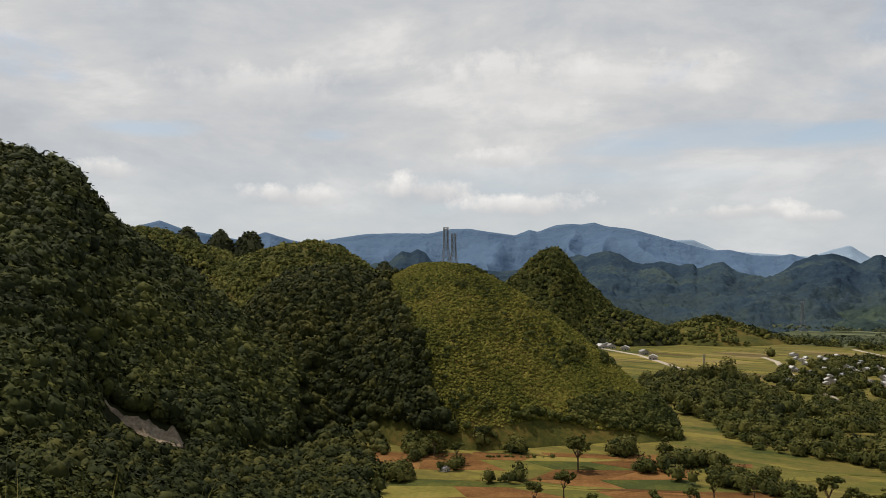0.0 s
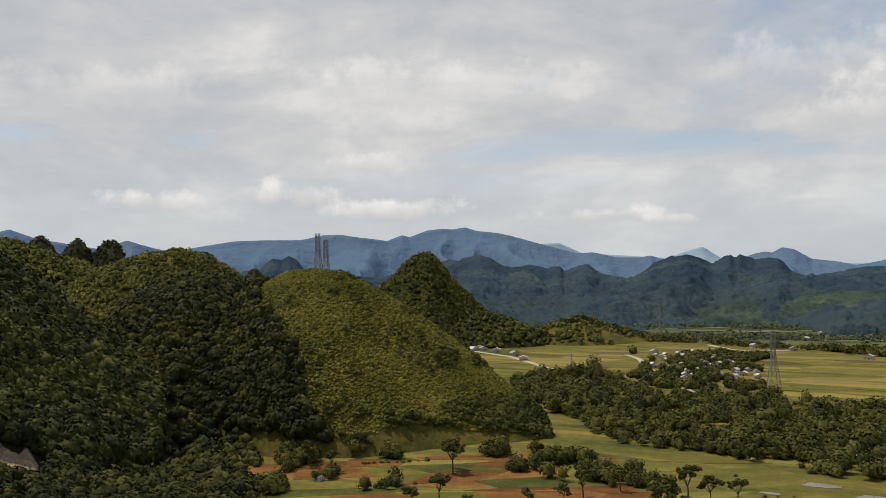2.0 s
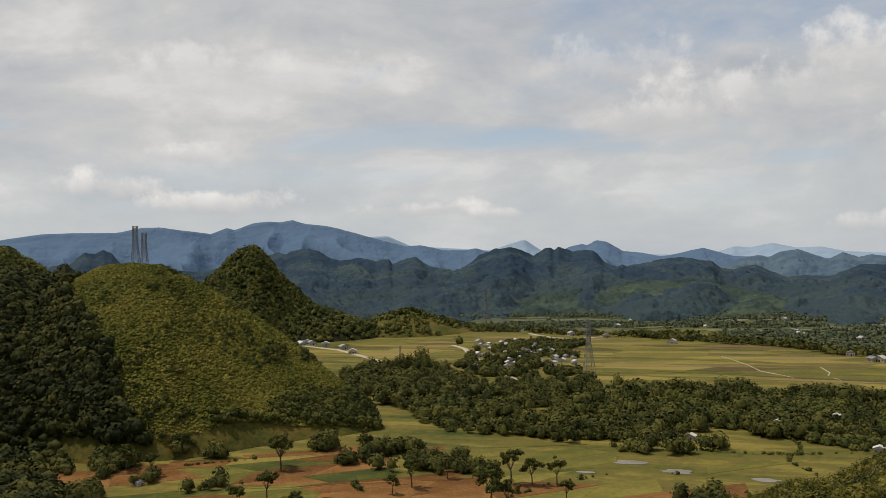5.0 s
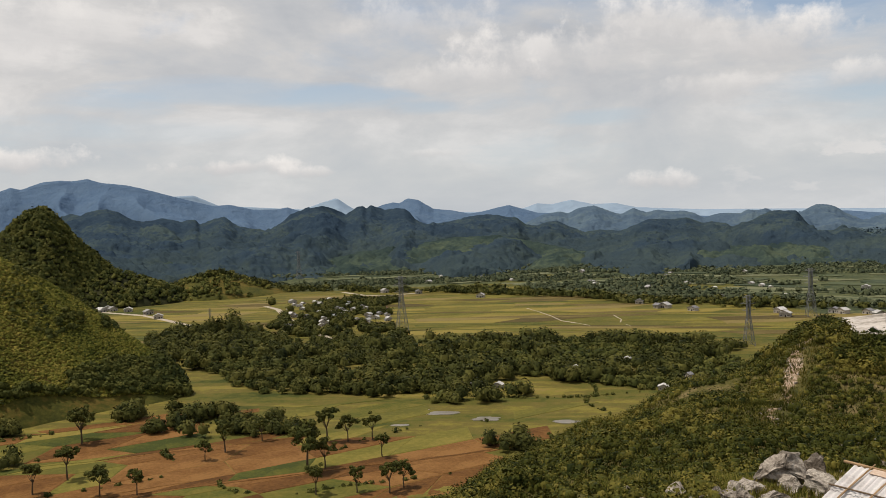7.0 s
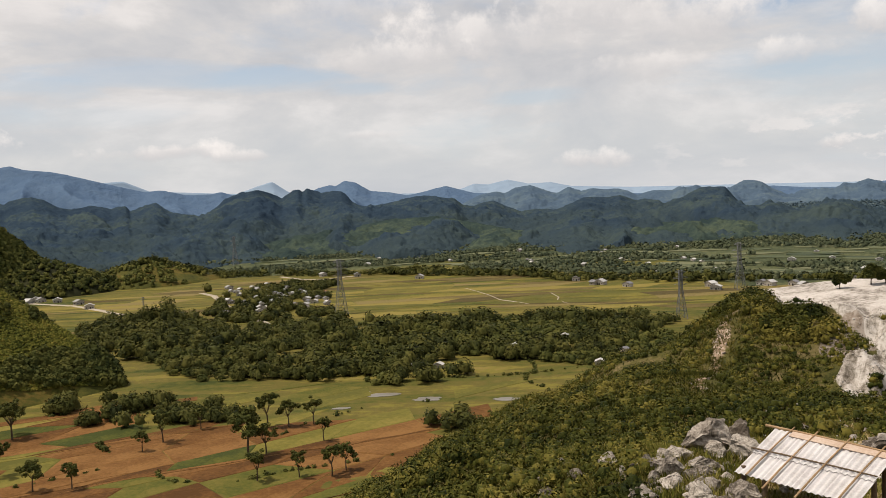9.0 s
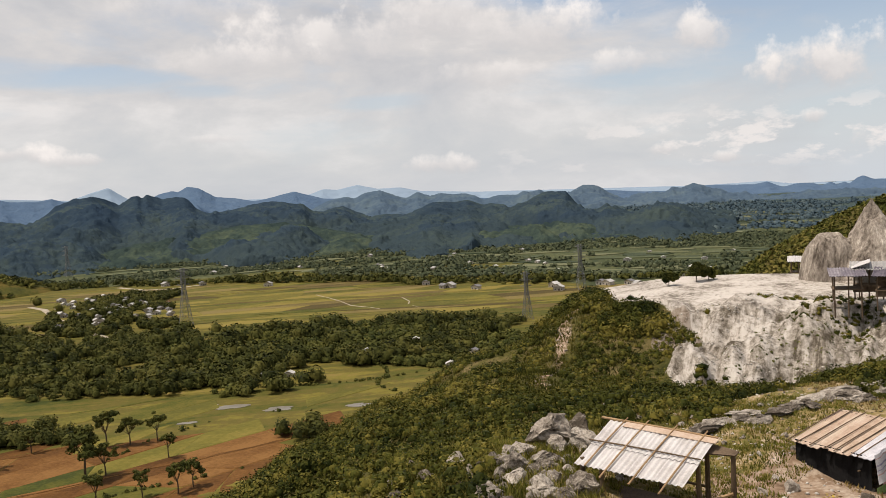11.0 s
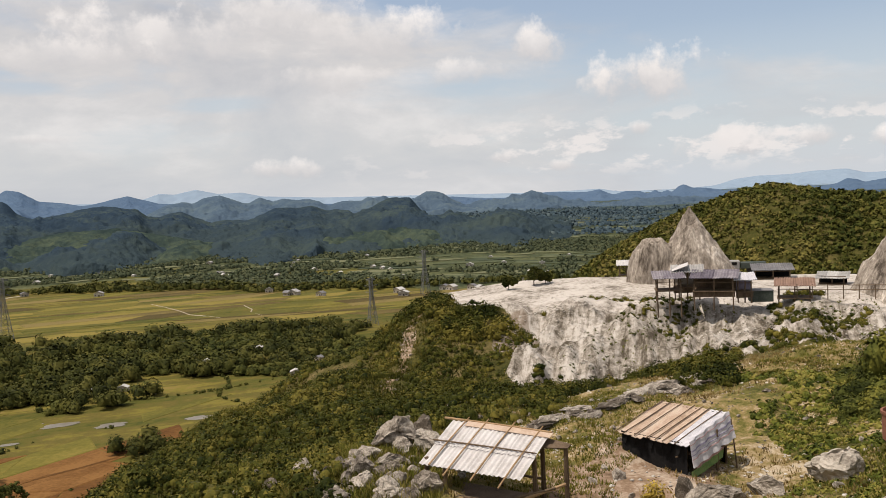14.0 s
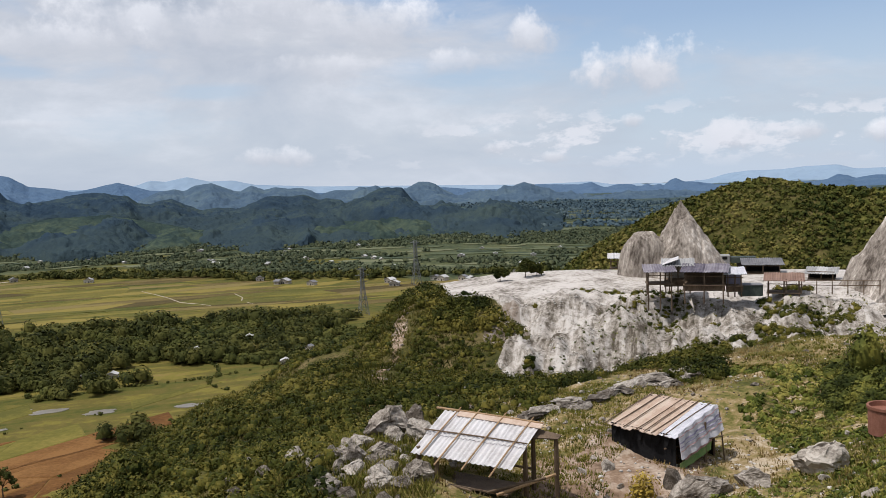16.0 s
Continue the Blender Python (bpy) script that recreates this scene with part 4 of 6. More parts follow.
def woods(name, P, r0, r1, leaves, leaf, material, label, seed, tall=0.85, category="woods", **kw):
    rng = np.random.default_rng(seed + 500)
    R = rng.uniform(r0, r1, len(P)) * (1 + 0.5 * fbm(P[:, 0], P[:, 1], 25, seed))
    return clumps(name, P - [0, 0, 0.2], R, R * tall * rng.uniform(0.8, 1.25, len(P)), leaves, leaf, material, label, category, seed, **kw)


# groves in the fields: heading, distance, spread
GROVES = [(17.9, 318, 16), (16.3, 323, 9), (20.0, 316, 11), (21.5, 301, 9), (36.9, 267, 6), (38.3, 268, 7), (34.2, 276, 2.5), (-1.7, 343, 8), (1.2, 312, 8),
          (3.6, 300, 9), (-7.0, 285, 13), (-3.5, 300, 7), (14.8, 352, 3), (13.2, 318, 4), (3.2, 348, 5), (5.0, 344, 6), (9.0, 342, 5), (12.0, 346, 6), (-2.5, 330, 9)]


def in_grove(x, y):
    k = np.zeros(np.shape(x), bool)
    for h, r, w in GROVES:
        c = pol(h, r)
        k |= (x - c[0]) ** 2 + (y - c[1]) ** 2 < (w * (1 + 0.6 * fbm(x, y, 14, 90, 2))) ** 2
    return k


def belt(x, y, h, r):
    lo = np.interp(h, [12, 14, 16, 18.5, 21, 30, 37, 45, 52, 62], [490, 455, 430, 400, 372, 354, 325, 318, 300, 280])
    hi = np.interp(h, [12, 16, 21, 25, 30, 37, 45, 52, 62], [620, 610, 545, 512, 505, 492, 484, 440, 420])
    n = fbm(x, y, 60, 61, 3)
    return (h > 14.0 + 2 * n) & (GREEN.z(x, y) < -0.5) & (r + 40 * n > lo) & (r + 50 * n < hi) & (fbm(x, y, 45, 64, 3) + 0.35 * smooth(lo, lo + 90, r) > 0.02 + 0.16 * smooth(lo + 110, lo + 20, r))


def village(x, y, h, r):
    n = fbm(x, y, 40, 66, 2)
    return (np.abs(h - 25.2) < 3.6 + 2 * n) & (np.abs(r - 655) < 105 + 60 * n) & (fbm(x, y, 22, 67, 2) > -0.04)


SLIDE = (pol(-22.1, 309), pol(-17.0, 310))


def scar(x, y):
    """How near a place lies to the bare slide on the mountainside; under 1 is on it."""
    (ax, ay), (bx, by) = SLIDE
    dx, dy = bx - ax, by - ay
    u = ((x - ax) * dx + (y - ay) * dy) / (dx * dx + dy * dy)
    c = np.clip(u, 0, 1)
    far = np.hypot(x - ax - c * dx, y - ay - c * dy) / (2.6 + 2.9 * c)
    below = np.hypot(ax + c * dx, ay + c * dy) - np.hypot(x, y)
    return np.where((u > 0) & (u < 1.05) & (below > 0), np.minimum(far, below / 20), far)


def wooded_flank(x, y):
    """The part of the grassy hill that the woods have taken."""
    h = np.degrees(np.arctan2(x, y))
    return h < -3.8 + 5.6 * np.clip(1 - GREEN.z(x, y) / 78, 0, 1) ** 1.3 + 1.4 * fbm(x, y, 24, 75, 3)


rng = np.random.default_rng(11)
woods("mountainside_woods", on_hill(rng, LEFT, 12500, keep=lambda x, y: (np.degrees(np.arctan2(x, y)) > -31) & (scar(x, y) > 1.15)), 1.4, 4.6, 18, 0.8, M["forest"], "dark broadleaf woods covering the steep mountainside", 1, core=0.84)
def hollow(x, y, h, r):
    return (h < -4.0 + 5 * fbm(x, y, 40, 60)) & (scar(x, y) > 1.15) & ((np.abs(h + 9.5) > 2.6) | (np.abs(r - 405) > 9))


woods("hollow_woods", np.concatenate([strew(rng, 4200, -31, 1, 215, 480, hollow), strew(rng, 2000, -31, -2, 200, 330, hollow)]), 1.4, 3.8, 20, 0.65, M["cloud_shaded_forest"], "dense dark woods filling the hollow", 2, core=0.84)
woods("near_hollow_woods", strew(rng, 3000, -31, 1, 105, 225, hollow), 1.0, 2.6, 30, 0.5, M["forest"], "dark broadleaf woods on the slope below the viewpoint", 38, core=0.5)
woods("hill_woods", np.concatenate([on_hill(rng, WOODED, 6500), on_hill(rng, GREEN, 8000, keep=wooded_flank)]), 1.3, 4.2, 26, 0.75, M["cloud_shaded_forest"], "dense dark woods on the rounded hill", 3, core=0.84)
woods("cone_woods", np.concatenate([on_hill(rng, CONE, 9000, front=False), on_hill(rng, SHOULDER, 1500, reach=1.2, front=False)]), 1.5, 3.6, 12, 1.0, M["bamboo"], "dark woods on the steep conical hill", 4, coarse=True)
woods("ridge_woods", on_hill(rng, BACK2, 6000), 1.6, 3.6, 12, 1.0, M["sun_tinted_woods"], "woods on the ridge behind", 5, coarse=True)
woods("back_hill_woods", np.concatenate([on_hill(rng, BACK, 5200), on_hill(rng, LOW, 500, reach=1.1, keep=lambda x, y: fbm(x, y, 30, 58, 2) > 0.0)]), 1.3, 3.2, 14, 0.9, M["sun_tinted_woods"], "open green woods on the hill behind", 18, coarse=True)
woods("knob_woods", np.concatenate([on_hill(rng, k, 900, front=False) for k in KNOBS]), 1.2, 2.6, 6, 1.1, M["forest"], "dark trees on the karst knobs", 6, coarse=True)
woods("hill_tufts", on_hill(rng, GREEN, 42000, keep=lambda x, y: ~wooded_flank(x, y)), 0.28, 0.95, 2, 0.42, M["tuft"], "grass tufts and low shrubs on the sunlit hill", 7, tall=0.6, category="shrubs", coarse=True, core=0.85)
woods("hill_bushes", on_hill(rng, GREEN, 3200, keep=lambda x, y: (fbm(x, y, 16, 76, 3) > 0.16) & ~wooded_flank(x, y)), 0.8, 1.7, 22, 0.5, M["bamboo"], "darker bushes scattered over the sunlit hill", 41, tall=0.7, category="shrubs", coarse=True)
woods("hillfoot_bushes", on_hill(rng, GREEN, 5000, keep=lambda x, y: (GREEN.z(x, y) < 12 + 10 * fbm(x, y, 30, 71)) & (fbm(x, y, 22, 72, 2) > 0.18) & ~wooded_flank(x, y)), 1.0, 2.4, 34, 0.6, M["bamboo"], "dark bushes along the foot of the hill", 14, category="shrubs")
BELT_HOUSES = [(34.6, 361), (36.3, 359), (41.6, 395), (48.9, 380), (45.0, 417), (47.3, 353)]


def belt_open(x, y, h, r):
    """The belt of trees, open on the near side of its few houses."""
    k = belt(x, y, h, r)
    for hh, rr in BELT_HOUSES:
        k &= ~((np.abs(np.radians(h - hh)) * rr < 3.8) & (r > rr - 17) & (r < rr + 4))
    return k


BELT = strew(rng, 14500, 13, 62, 270, 625, belt_open)
_dark = fbm(BELT[:, 0], BELT[:, 1], 28, 98, 3) + 0.25 * smooth(24, 17, np.degrees(np.arctan2(BELT[:, 0], BELT[:, 1]))) > -0.06
woods("valley_woods", BELT[~_dark], 1.0, 3.6, 44, 0.5, M["bamboo"], "broad belt of bamboo and low trees across the valley", 8, tall=0.75, coarse=True)
woods("valley_tall_woods", BELT[_dark][::2], 1.8, 4.8, 70, 0.62, M["grove"], "dark round-crowned trees standing in the valley belt", 36, tall=0.95, coarse=True)
woods("tall_grove", strew(rng, 220, 15.6, 19.0, 500, 560, lambda x, y, h, r: fbm(x, y, 26, 99, 2) > 0.0), 2.2, 4.0, 90, 0.7, M["grove"], "tall dark trees at the edge of the meadow", 37, tall=2.4, coarse=True)


def village_spots():
    rg = np.random.default_rng(77)
    spots = []
    while len(spots) < 46:
        h, r = rg.uniform(21.7, 29.0), rg.uniform(585, 770)
        if r > 700 and h > 26.5 or abs(h - np.interp(r, [588, 645, 715, 745], [23.3, 22.2, 21.6, 20.8])) < 0.35:
            continue
        if all(math.dist(pol(h, r), pol(*s)) > 9 for s in spots):
            spots.append((h, r))
    return spots


VILLAGE = village_spots()


def clear_view(x, y, h, r):
    """True where a tree would not stand before or on a house."""
    k = np.ones(np.shape(x), bool)
    for hh, rr in VILLAGE:
        k &= ~((np.abs(np.radians(h - hh)) * rr < 4.0) & (r > rr - 21) & (r < rr + 4))
    return k


woods("village_trees", strew(rng, 4600, 20.5, 30, 540, 800, lambda x, y, h, r: village(x, y, h, r) & clear_view(x, y, h, r)), 1.5, 3.6, 30, 0.8, M["grove"], "dark trees standing among the village houses", 13, tall=0.9)
woods("field_groves", strew(rng, 7000, -9, 40, 255, 365, lambda x, y, h, r: in_grove(x, y) & (fbm(x, y, 10, 59, 2) > -0.03)), 1.2, 3.2, 66, 0.42, M["grove"], "bushy groves between the fields", 15, tall=1.1, coarse=True)
woods("plain_edge_trees", strew(rng, 9000, 10, 66, 640, 960, lambda x, y, h, r: (np.abs(r + 25 * fbm(x, y, 60, 68, 2) - np.interp(h, [10, 20, 28, 36, 46, 56, 66], [930, 900, 850, 790, 690, 640, 640])) < 16 + 24 * fbm(x, y, 80, 69, 2))), 2.0, 4.2, 20, 1.1, M["grove"], "line of trees along the far edge of the fields", 16, coarse=True)
def plain_groves(x, y, h, r):
    """Groves and hedgerows lie in long bands across the far plain."""
    edge = np.interp(h, [10, 20, 28, 36, 46, 56, 66], [960, 930, 880, 815, 715, 665, 620])
    return (r > edge) & (fbm(np.radians(h) * r * 0.28, r, 44, 62, 3) + 0.5 * fbm(x, y, 150, 63, 2) > 0.02 + 0.06 * smooth(40, 47, h) * smooth(1500, 1200, r) + 0.08 * smooth(1000, 1300, r))


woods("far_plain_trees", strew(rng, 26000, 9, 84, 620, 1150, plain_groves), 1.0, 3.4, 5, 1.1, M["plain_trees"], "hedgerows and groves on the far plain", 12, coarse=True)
woods("distant_groves", strew(rng, 11000, 58, 86, 1120, 2260, lambda x, y, h, r: plain_groves(x, y, h, r) & (h > 58) & (r < 2250)), 2.4, 6.0, 3, 2.2, M["hazed_distant_trees"], "groves far out on the plain, coloured bluish for haze", 35, coarse=True, tall=0.7)
woods("spur_shrubs", strew(rng, 15000, 28, 66, 20, 90, lambda x, y, h, r: (quarry_mask(x, y) < 0.25) & ((h < 50) | (r > 38) | ((h < 55) & (r > 33))) & (np.abs(h - 55.3 - 0.12 * (r - 70)) > 0.8 * (r > 52)) & (fbm(x, y, 6, 73, 3) > -0.30)), 0.16, 0.58, 18, 0.052, M["shrub"], "low green scrub covering the spur", 9, category="shrubs", core=0.42, coarse=True)
woods("spur_bushes", strew(rng, 3400, 30, 66, 40, 90, lambda x, y, h, r: (quarry_mask(x, y) < 0.25) & (fbm(x, y, 9, 74, 3) + 0.4 * smooth(66, 80, r) * smooth(48, 56, h) > 0.30)), 0.35, 0.95, 70, 0.10, M["shrub"], "taller dark bushes on the crest of the spur", 17, category="shrubs", core=0.5)
woods("scrub_hill_shrubs", on_hill(rng, RIGHT, 19000), 0.35, 1.3, 9, 0.48, M["scrub_leaf"], "scrub on the hill behind the crags", 10, category="shrubs", coarse=True, core=0.5, tall=0.7)


woods("field_hedges", strew(rng, 26000, -3, 46, 215, 372, lambda x, y, h, r: (np.abs(fbm(x, y, 46, 95, 2)) < 0.008) & (fbm(x, y, 25, 97, 2) > -0.1)), 0.35, 1.1, 16, 0.3, M["bamboo"], "low hedges and weeds between the plots", 33, category="hedges", coarse=True)

# ---------------------------------------------------------------- building helpers


def part(name, bm, material, parent=None, label=""):
    me = bpy.data.meshes.new(name)
    bm.to_mesh(me)
    bm.free()
    me.materials.append(material)
    ob = new(name, me)
    if parent is not None:
        ob.parent = parent
    return tagged(ob, label)


def box(sx, sy, sz, at=(0, 0, 0), rz=0, bevel=0.0, bm=None):
    """A box standing on at."""
    bm = bm or bmesh.new()
    m = Matrix.Translation((at[0], at[1], at[2] + sz / 2)) @ Matrix.Rotation(radians(rz), 4, "Z") @ Matrix.Diagonal((sx, sy, sz, 1))
    g = bmesh.ops.create_cube(bm, size=1, matrix=m)
    if bevel:
        e = {e for v in g["verts"] for e in v.link_edges}
        bmesh.ops.bevel(bm, geom=list(e), offset=bevel, segments=1, affect="EDGES")
    return bm


def pole(a, b, r0, r1=None, n=7, bm=None, bend=0.0):
    """A round pole from a to b, a little bent."""
    bm = bm or bmesh.new()
    a, b = Vector(a), Vector(b)
    d = b - a
    q = d.to_track_quat("Z", "Y").to_matrix()
    side = q @ Vector((1, 0, 0))
    rings = []
    for k in range(4):
        u = k / 3
        c = a + d * u + side * bend * math.sin(math.pi * u)
        r = r0 + ((r1 if r1 is not None else r0) - r0) * u
        rings.append([bm.verts.new(c + q @ Vector((r * math.cos(i * math.tau / n), r * math.sin(i * math.tau / n), 0))) for i in range(n)])
    for s, t in zip(rings, rings[1:]):
        for i in range(n):
            bm.faces.new((s[i], s[(i + 1) % n], t[(i + 1) % n], t[i]))
    bm.faces.new(rings[0][::-1])
    bm.faces.new(rings[-1])
    return bm


def slab(corners, thick, nx=1, ny=1, wave=0.0, waves=0, sag=0.0, bm=None):
    """A sheet of some thickness spanned by four corners (front left, front right, back right, back left); waves run along its width."""
    bm = bm or bmesh.new()
    p = [Vector(c) for c in corners]
    n = (p[1] - p[0]).cross(p[3] - p[0]).normalized()
    lay = []
    for side in (1, 0):
        rows_ = []
        for j in range(ny + 1):
            v = j / ny
            row = []
            for i in range(nx + 1):
                u = i / nx
                q = (p[0] * (1 - u) + p[1] * u) * (1 - v) + (p[3] * (1 - u) + p[2] * u) * v
                off = wave * math.sin(u * waves * math.tau) - sag * math.sin(math.pi * v) * (0.6 + 0.4 * math.sin(u * 7))
                row.append(bm.verts.new(q + n * (off + (thick if side else 0))))
            rows_.append(row)
        lay.append(rows_)
    for s, rows_ in enumerate(lay):
        for j in range(ny):
            for i in range(nx):
                f = (rows_[j][i], rows_[j][i + 1], rows_[j + 1][i + 1], rows_[j + 1][i])
                bm.faces.new(f if s == 0 else f[::-1])
    top, bot = lay
    ring_t = top[0] + [r[-1] for r in top[1:]] + top[-1][-2::-1] + [r[0] for r in top[-2:0:-1]]
    ring_b = bot[0] + [r[-1] for r in bot[1:]] + bot[-1][-2::-1] + [r[0] for r in bot[-2:0:-1]]
    for i in range(len(ring_t)):
        k = (i + 1) % len(ring_t)
        bm.faces.new((ring_t[k], ring_t[i], ring_b[i], ring_b[k]))
    return bm


def thing(name, label, category, m=None, group="", kind=""):
    e = new(name)
    e.empty_display_size = 0.3
    if m is not None:
        e.matrix_basis = m
    return tagged(e, label, category, group, kind)


def ground_at(h, r):
    x, y = pol(h, r)
    return float(x), float(y), float(land_z(np.array([x]), np.array([y]))[0])


M["wood"] = surface("grey timber", [(0.35, (0.07, 0.05, 0.035)), (0.65, (0.17, 0.125, 0.085))], 0.6, 0.05, rough=0.8, bump=0.4, depth=0.01, stretch=(1, 1, 0.3))
M["pole"] = surface("bamboo pole", [(0.35, (0.20, 0.13, 0.07)), (0.65, (0.38, 0.26, 0.15))], 0.5, 0.05, rough=0.6, bump=0.2, depth=0.01)
M["white_sheet"] = surface("white cement sheet", [(0.32, (0.36, 0.335, 0.325)), (0.5, (0.49, 0.475, 0.475)), (0.66, (0.56, 0.55, 0.555))], 0.7, 0.06, rough=0.7, bump=0.15, depth=0.01)
M["tan_sheet"] = surface("tan weathered sheet", [(0.32, (0.27, 0.19, 0.135)), (0.5, (0.42, 0.32, 0.25)), (0.68, (0.50, 0.42, 0.35))], 0.9, 0.08, rough=0.8, bump=0.2, depth=0.01, rand=0.15)
M["black_cloth"] = surface("black shade cloth", [(0.35, (0.008, 0.008, 0.009)), (0.65, (0.02, 0.02, 0.021))], 0.4, 0.03, rough=0.95, bump=0.2, depth=0.01)
M["tarp_white"] = surface("white tarpaulin", [(0.35, (0.36, 0.36, 0.40)), (0.65, (0.58, 0.57, 0.60))], 0.35, 0.06, rough=0.55, bump=0.3, depth=0.02)
M["tarp_blue"] = surface("faded blue tarpaulin", [(0.35, (0.17, 0.16, 0.24)), (0.65, (0.30, 0.28, 0.37))], 0.6, 0.08, rough=0.6, bump=0.3, depth=0.02)
M["tarp_green"] = surface("green tarpaulin", [(0.35, (0.035, 0.045, 0.038)), (0.65, (0.075, 0.088, 0.078))], 0.8, 0.1, rough=0.6, bump=0.2, depth=0.02)
M["banner_green"] = surface("green banner", [(0.35, (0.10, 0.19, 0.07)), (0.65, (0.22, 0.30, 0.12))], 0.3, 0.05, rough=0.6, bump=0.1)
M["banner_red"] = surface("red banner stripe", [(0.35, (0.30, 0.17, 0.17)), (0.65, (0.46, 0.34, 0.34))], 0.3, 0.05, rough=0.6, bump=0.1)
M["brown_roof"] = surface("brown sheet roof", [(0.35, (0.16, 0.10, 0.075)), (0.65, (0.28, 0.19, 0.15))], 0.8, 0.1, rough=0.75, bump=0.2, depth=0.01)
M["tub"] = surface("red-brown clay tub", [(0.35, (0.17, 0.075, 0.05)), (0.65, (0.25, 0.12, 0.085))], 0.4, 0.05, rough=0.7, bump=0.2, depth=0.01)
M["yellow_leaf"] = surface("yellowing leaves", [(0.3, (0.14, 0.10, 0.018)), (0.5, (0.27, 0.19, 0.03)), (0.7, (0.38, 0.28, 0.06))], 0.5, 0.1, rough=0.6, bump=0, island=0.35, spec=0.05)
M["grass"] = surface("verge grass", [(0.3, (0.0656, 0.0779, 0.0123)), (0.5, (0.1558, 0.1517, 0.02788)), (0.7, (0.2952, 0.2419, 0.0738))], 1.6, 0.3, rough=0.65, bump=0, island=0.4, spec=0.05)
M["dry"] = surface("dry grass", [(0.3, (0.117, 0.078, 0.02574)), (0.5, (0.2106, 0.1482, 0.0546)), (0.7, (0.3276, 0.2574, 0.1248))], 1.6, 0.3, rough=0.7, bump=0, island=0.4, spec=0.05)

# ---------------------------------------------------------------- fields


def field_plots(name, h0, h1, r0, r1, turn, cw, ch, choose, label_of, skip, seed, group):
    """Plots of a jittered, turned grid; each is a low bed of its own crop with a sloped edge."""
    rg = np.random.default_rng(seed)
    cx, cy = pol((h0 + h1) / 2, (r0 + r1) / 2)
    ca, sa = math.cos(radians(turn)), math.sin(radians(turn))
    nx, ny = int(2.2 * r1 / cw), int(1.6 * (r1 - r0 + 200) / ch)

    def corner(i, j):
        u = (i - nx / 2) * cw + 0.34 * cw * (_hash(np.array(i), np.array(j), seed) - 0.5) * 2 + 0.35 * cw * (j % 2)
        v = (j - ny / 2) * ch + 0.26 * ch * (_hash(np.array(i), np.array(j), seed + 7) - 0.5) * 2 + 9 * math.sin(u / 60 + j)
        return cx + u * ca - v * sa, cy + u * sa + v * ca
    for i in range(nx):
        for j in range(ny):
            p = [corner(i, j), corner(i + 1, j), corner(i + 1, j + 1), corner(i, j + 1)]
            mx, my = sum(q[0] for q in p) / 4, sum(q[1] for q in p) / 4
            h, r = math.degrees(math.atan2(mx, my)), math.hypot(mx, my)
            if not (h0 < h < h1 and r0 < r < r1) or skip(mx, my, h, r):
                continue
            if max(float(hl.z(np.array(q[0]), np.array(q[1]))) for hl in HILLS for q in p) > 0.4:
                continue
            key = choose(h, r, rg)
            if key is None:
                continue
            mat, lab = M[key], label_of[key]
            bm = bmesh.new()
            rise = 0.08 + 0.14 * rg.random()
            n = 6
            edge = []
            for a in range(4):
                for k in range(n):
                    u = k / n
                    edge.append((p[a][0] * (1 - u) + p[(a + 1) % 4][0] * u, p[a][1] * (1 - u) + p[(a + 1) % 4][1] * u))
            ex, ey = np.array(edge).T
            ez = floor_z(ex, ey)
            inn = [(mx + (x - mx) * 0.955, my + (y - my) * 0.955) for x, y in edge]
            top = [bm.verts.new((x - mx, y - my, z + rise)) for (x, y), z in zip(inn, ez)]
            low = [bm.verts.new((x - mx, y - my, z - 0.02)) for x, y, z in zip(ex, ey, ez)]
            bm.faces.new(top)
            for a in range(len(top)):
                b = (a + 1) % len(top)
                bm.faces.new((low[a], low[b], top[b], top[a]))
            bmesh.ops.recalc_face_normals(bm, faces=bm.faces)
            ob = part(name, bm, mat)
            ob.location = (mx, my, 0)
            tagged(ob, lab, "field", group)


def near_crop(h, r, rg):
    q = rg.random()
    if h > 21 and r > 280:
        return "rice" if q < 0.14 else "crop" if q < 0.22 else None
    if r < 280 or h > 12:
        return "soil" if q < 0.72 else "crop" if q < 0.86 else "rice"
    return "soil" if q < 0.5 else "crop" if q < 0.72 else "rice"


def far_crop(h, r, rg):
    q = rg.random()
    return "rice" if q < 0.36 else "crop" if q < 0.54 else "stubble" if q < 0.80 else None


M["stubble"] = surface("rice stubble", [(0.30, (0.065, 0.05, 0.018)), (0.5, (0.11, 0.084, 0.03)), (0.70, (0.16, 0.125, 0.045))], 16, 2.0, bump=0.5, depth=0.25, rand=0.6)
LABELS = {"soil": "ploughed red-brown soil field plot in the valley", "crop": "green crop plot beside ploughed soil", "rice": "yellow-green grassy rice plot in the valley",
          "stubble": "straw-coloured stubble plot on the flat plain"}
field_plots("field", -5, 44, 205, 345, -8, 26, 7, near_crop, LABELS, lambda x, y, h, r: bool(in_grove(np.array(x), np.array(y))) or r > 372 - h, 5, "near fields")
field_plots("paddy", 11, 62, 520, 900, -42, 52, 11, far_crop, LABELS,
            lambda x, y, h, r: bool(belt(np.array(x), np.array(y), np.array(h), np.array(r))) or bool(village(x, y, h, r)) or r > np.interp(h, [10, 20, 28, 36, 46, 56, 66], [900, 870, 820, 760, 665, 615, 610]), 6, "paddies on the plain")

# ---------------------------------------------------------------- roads


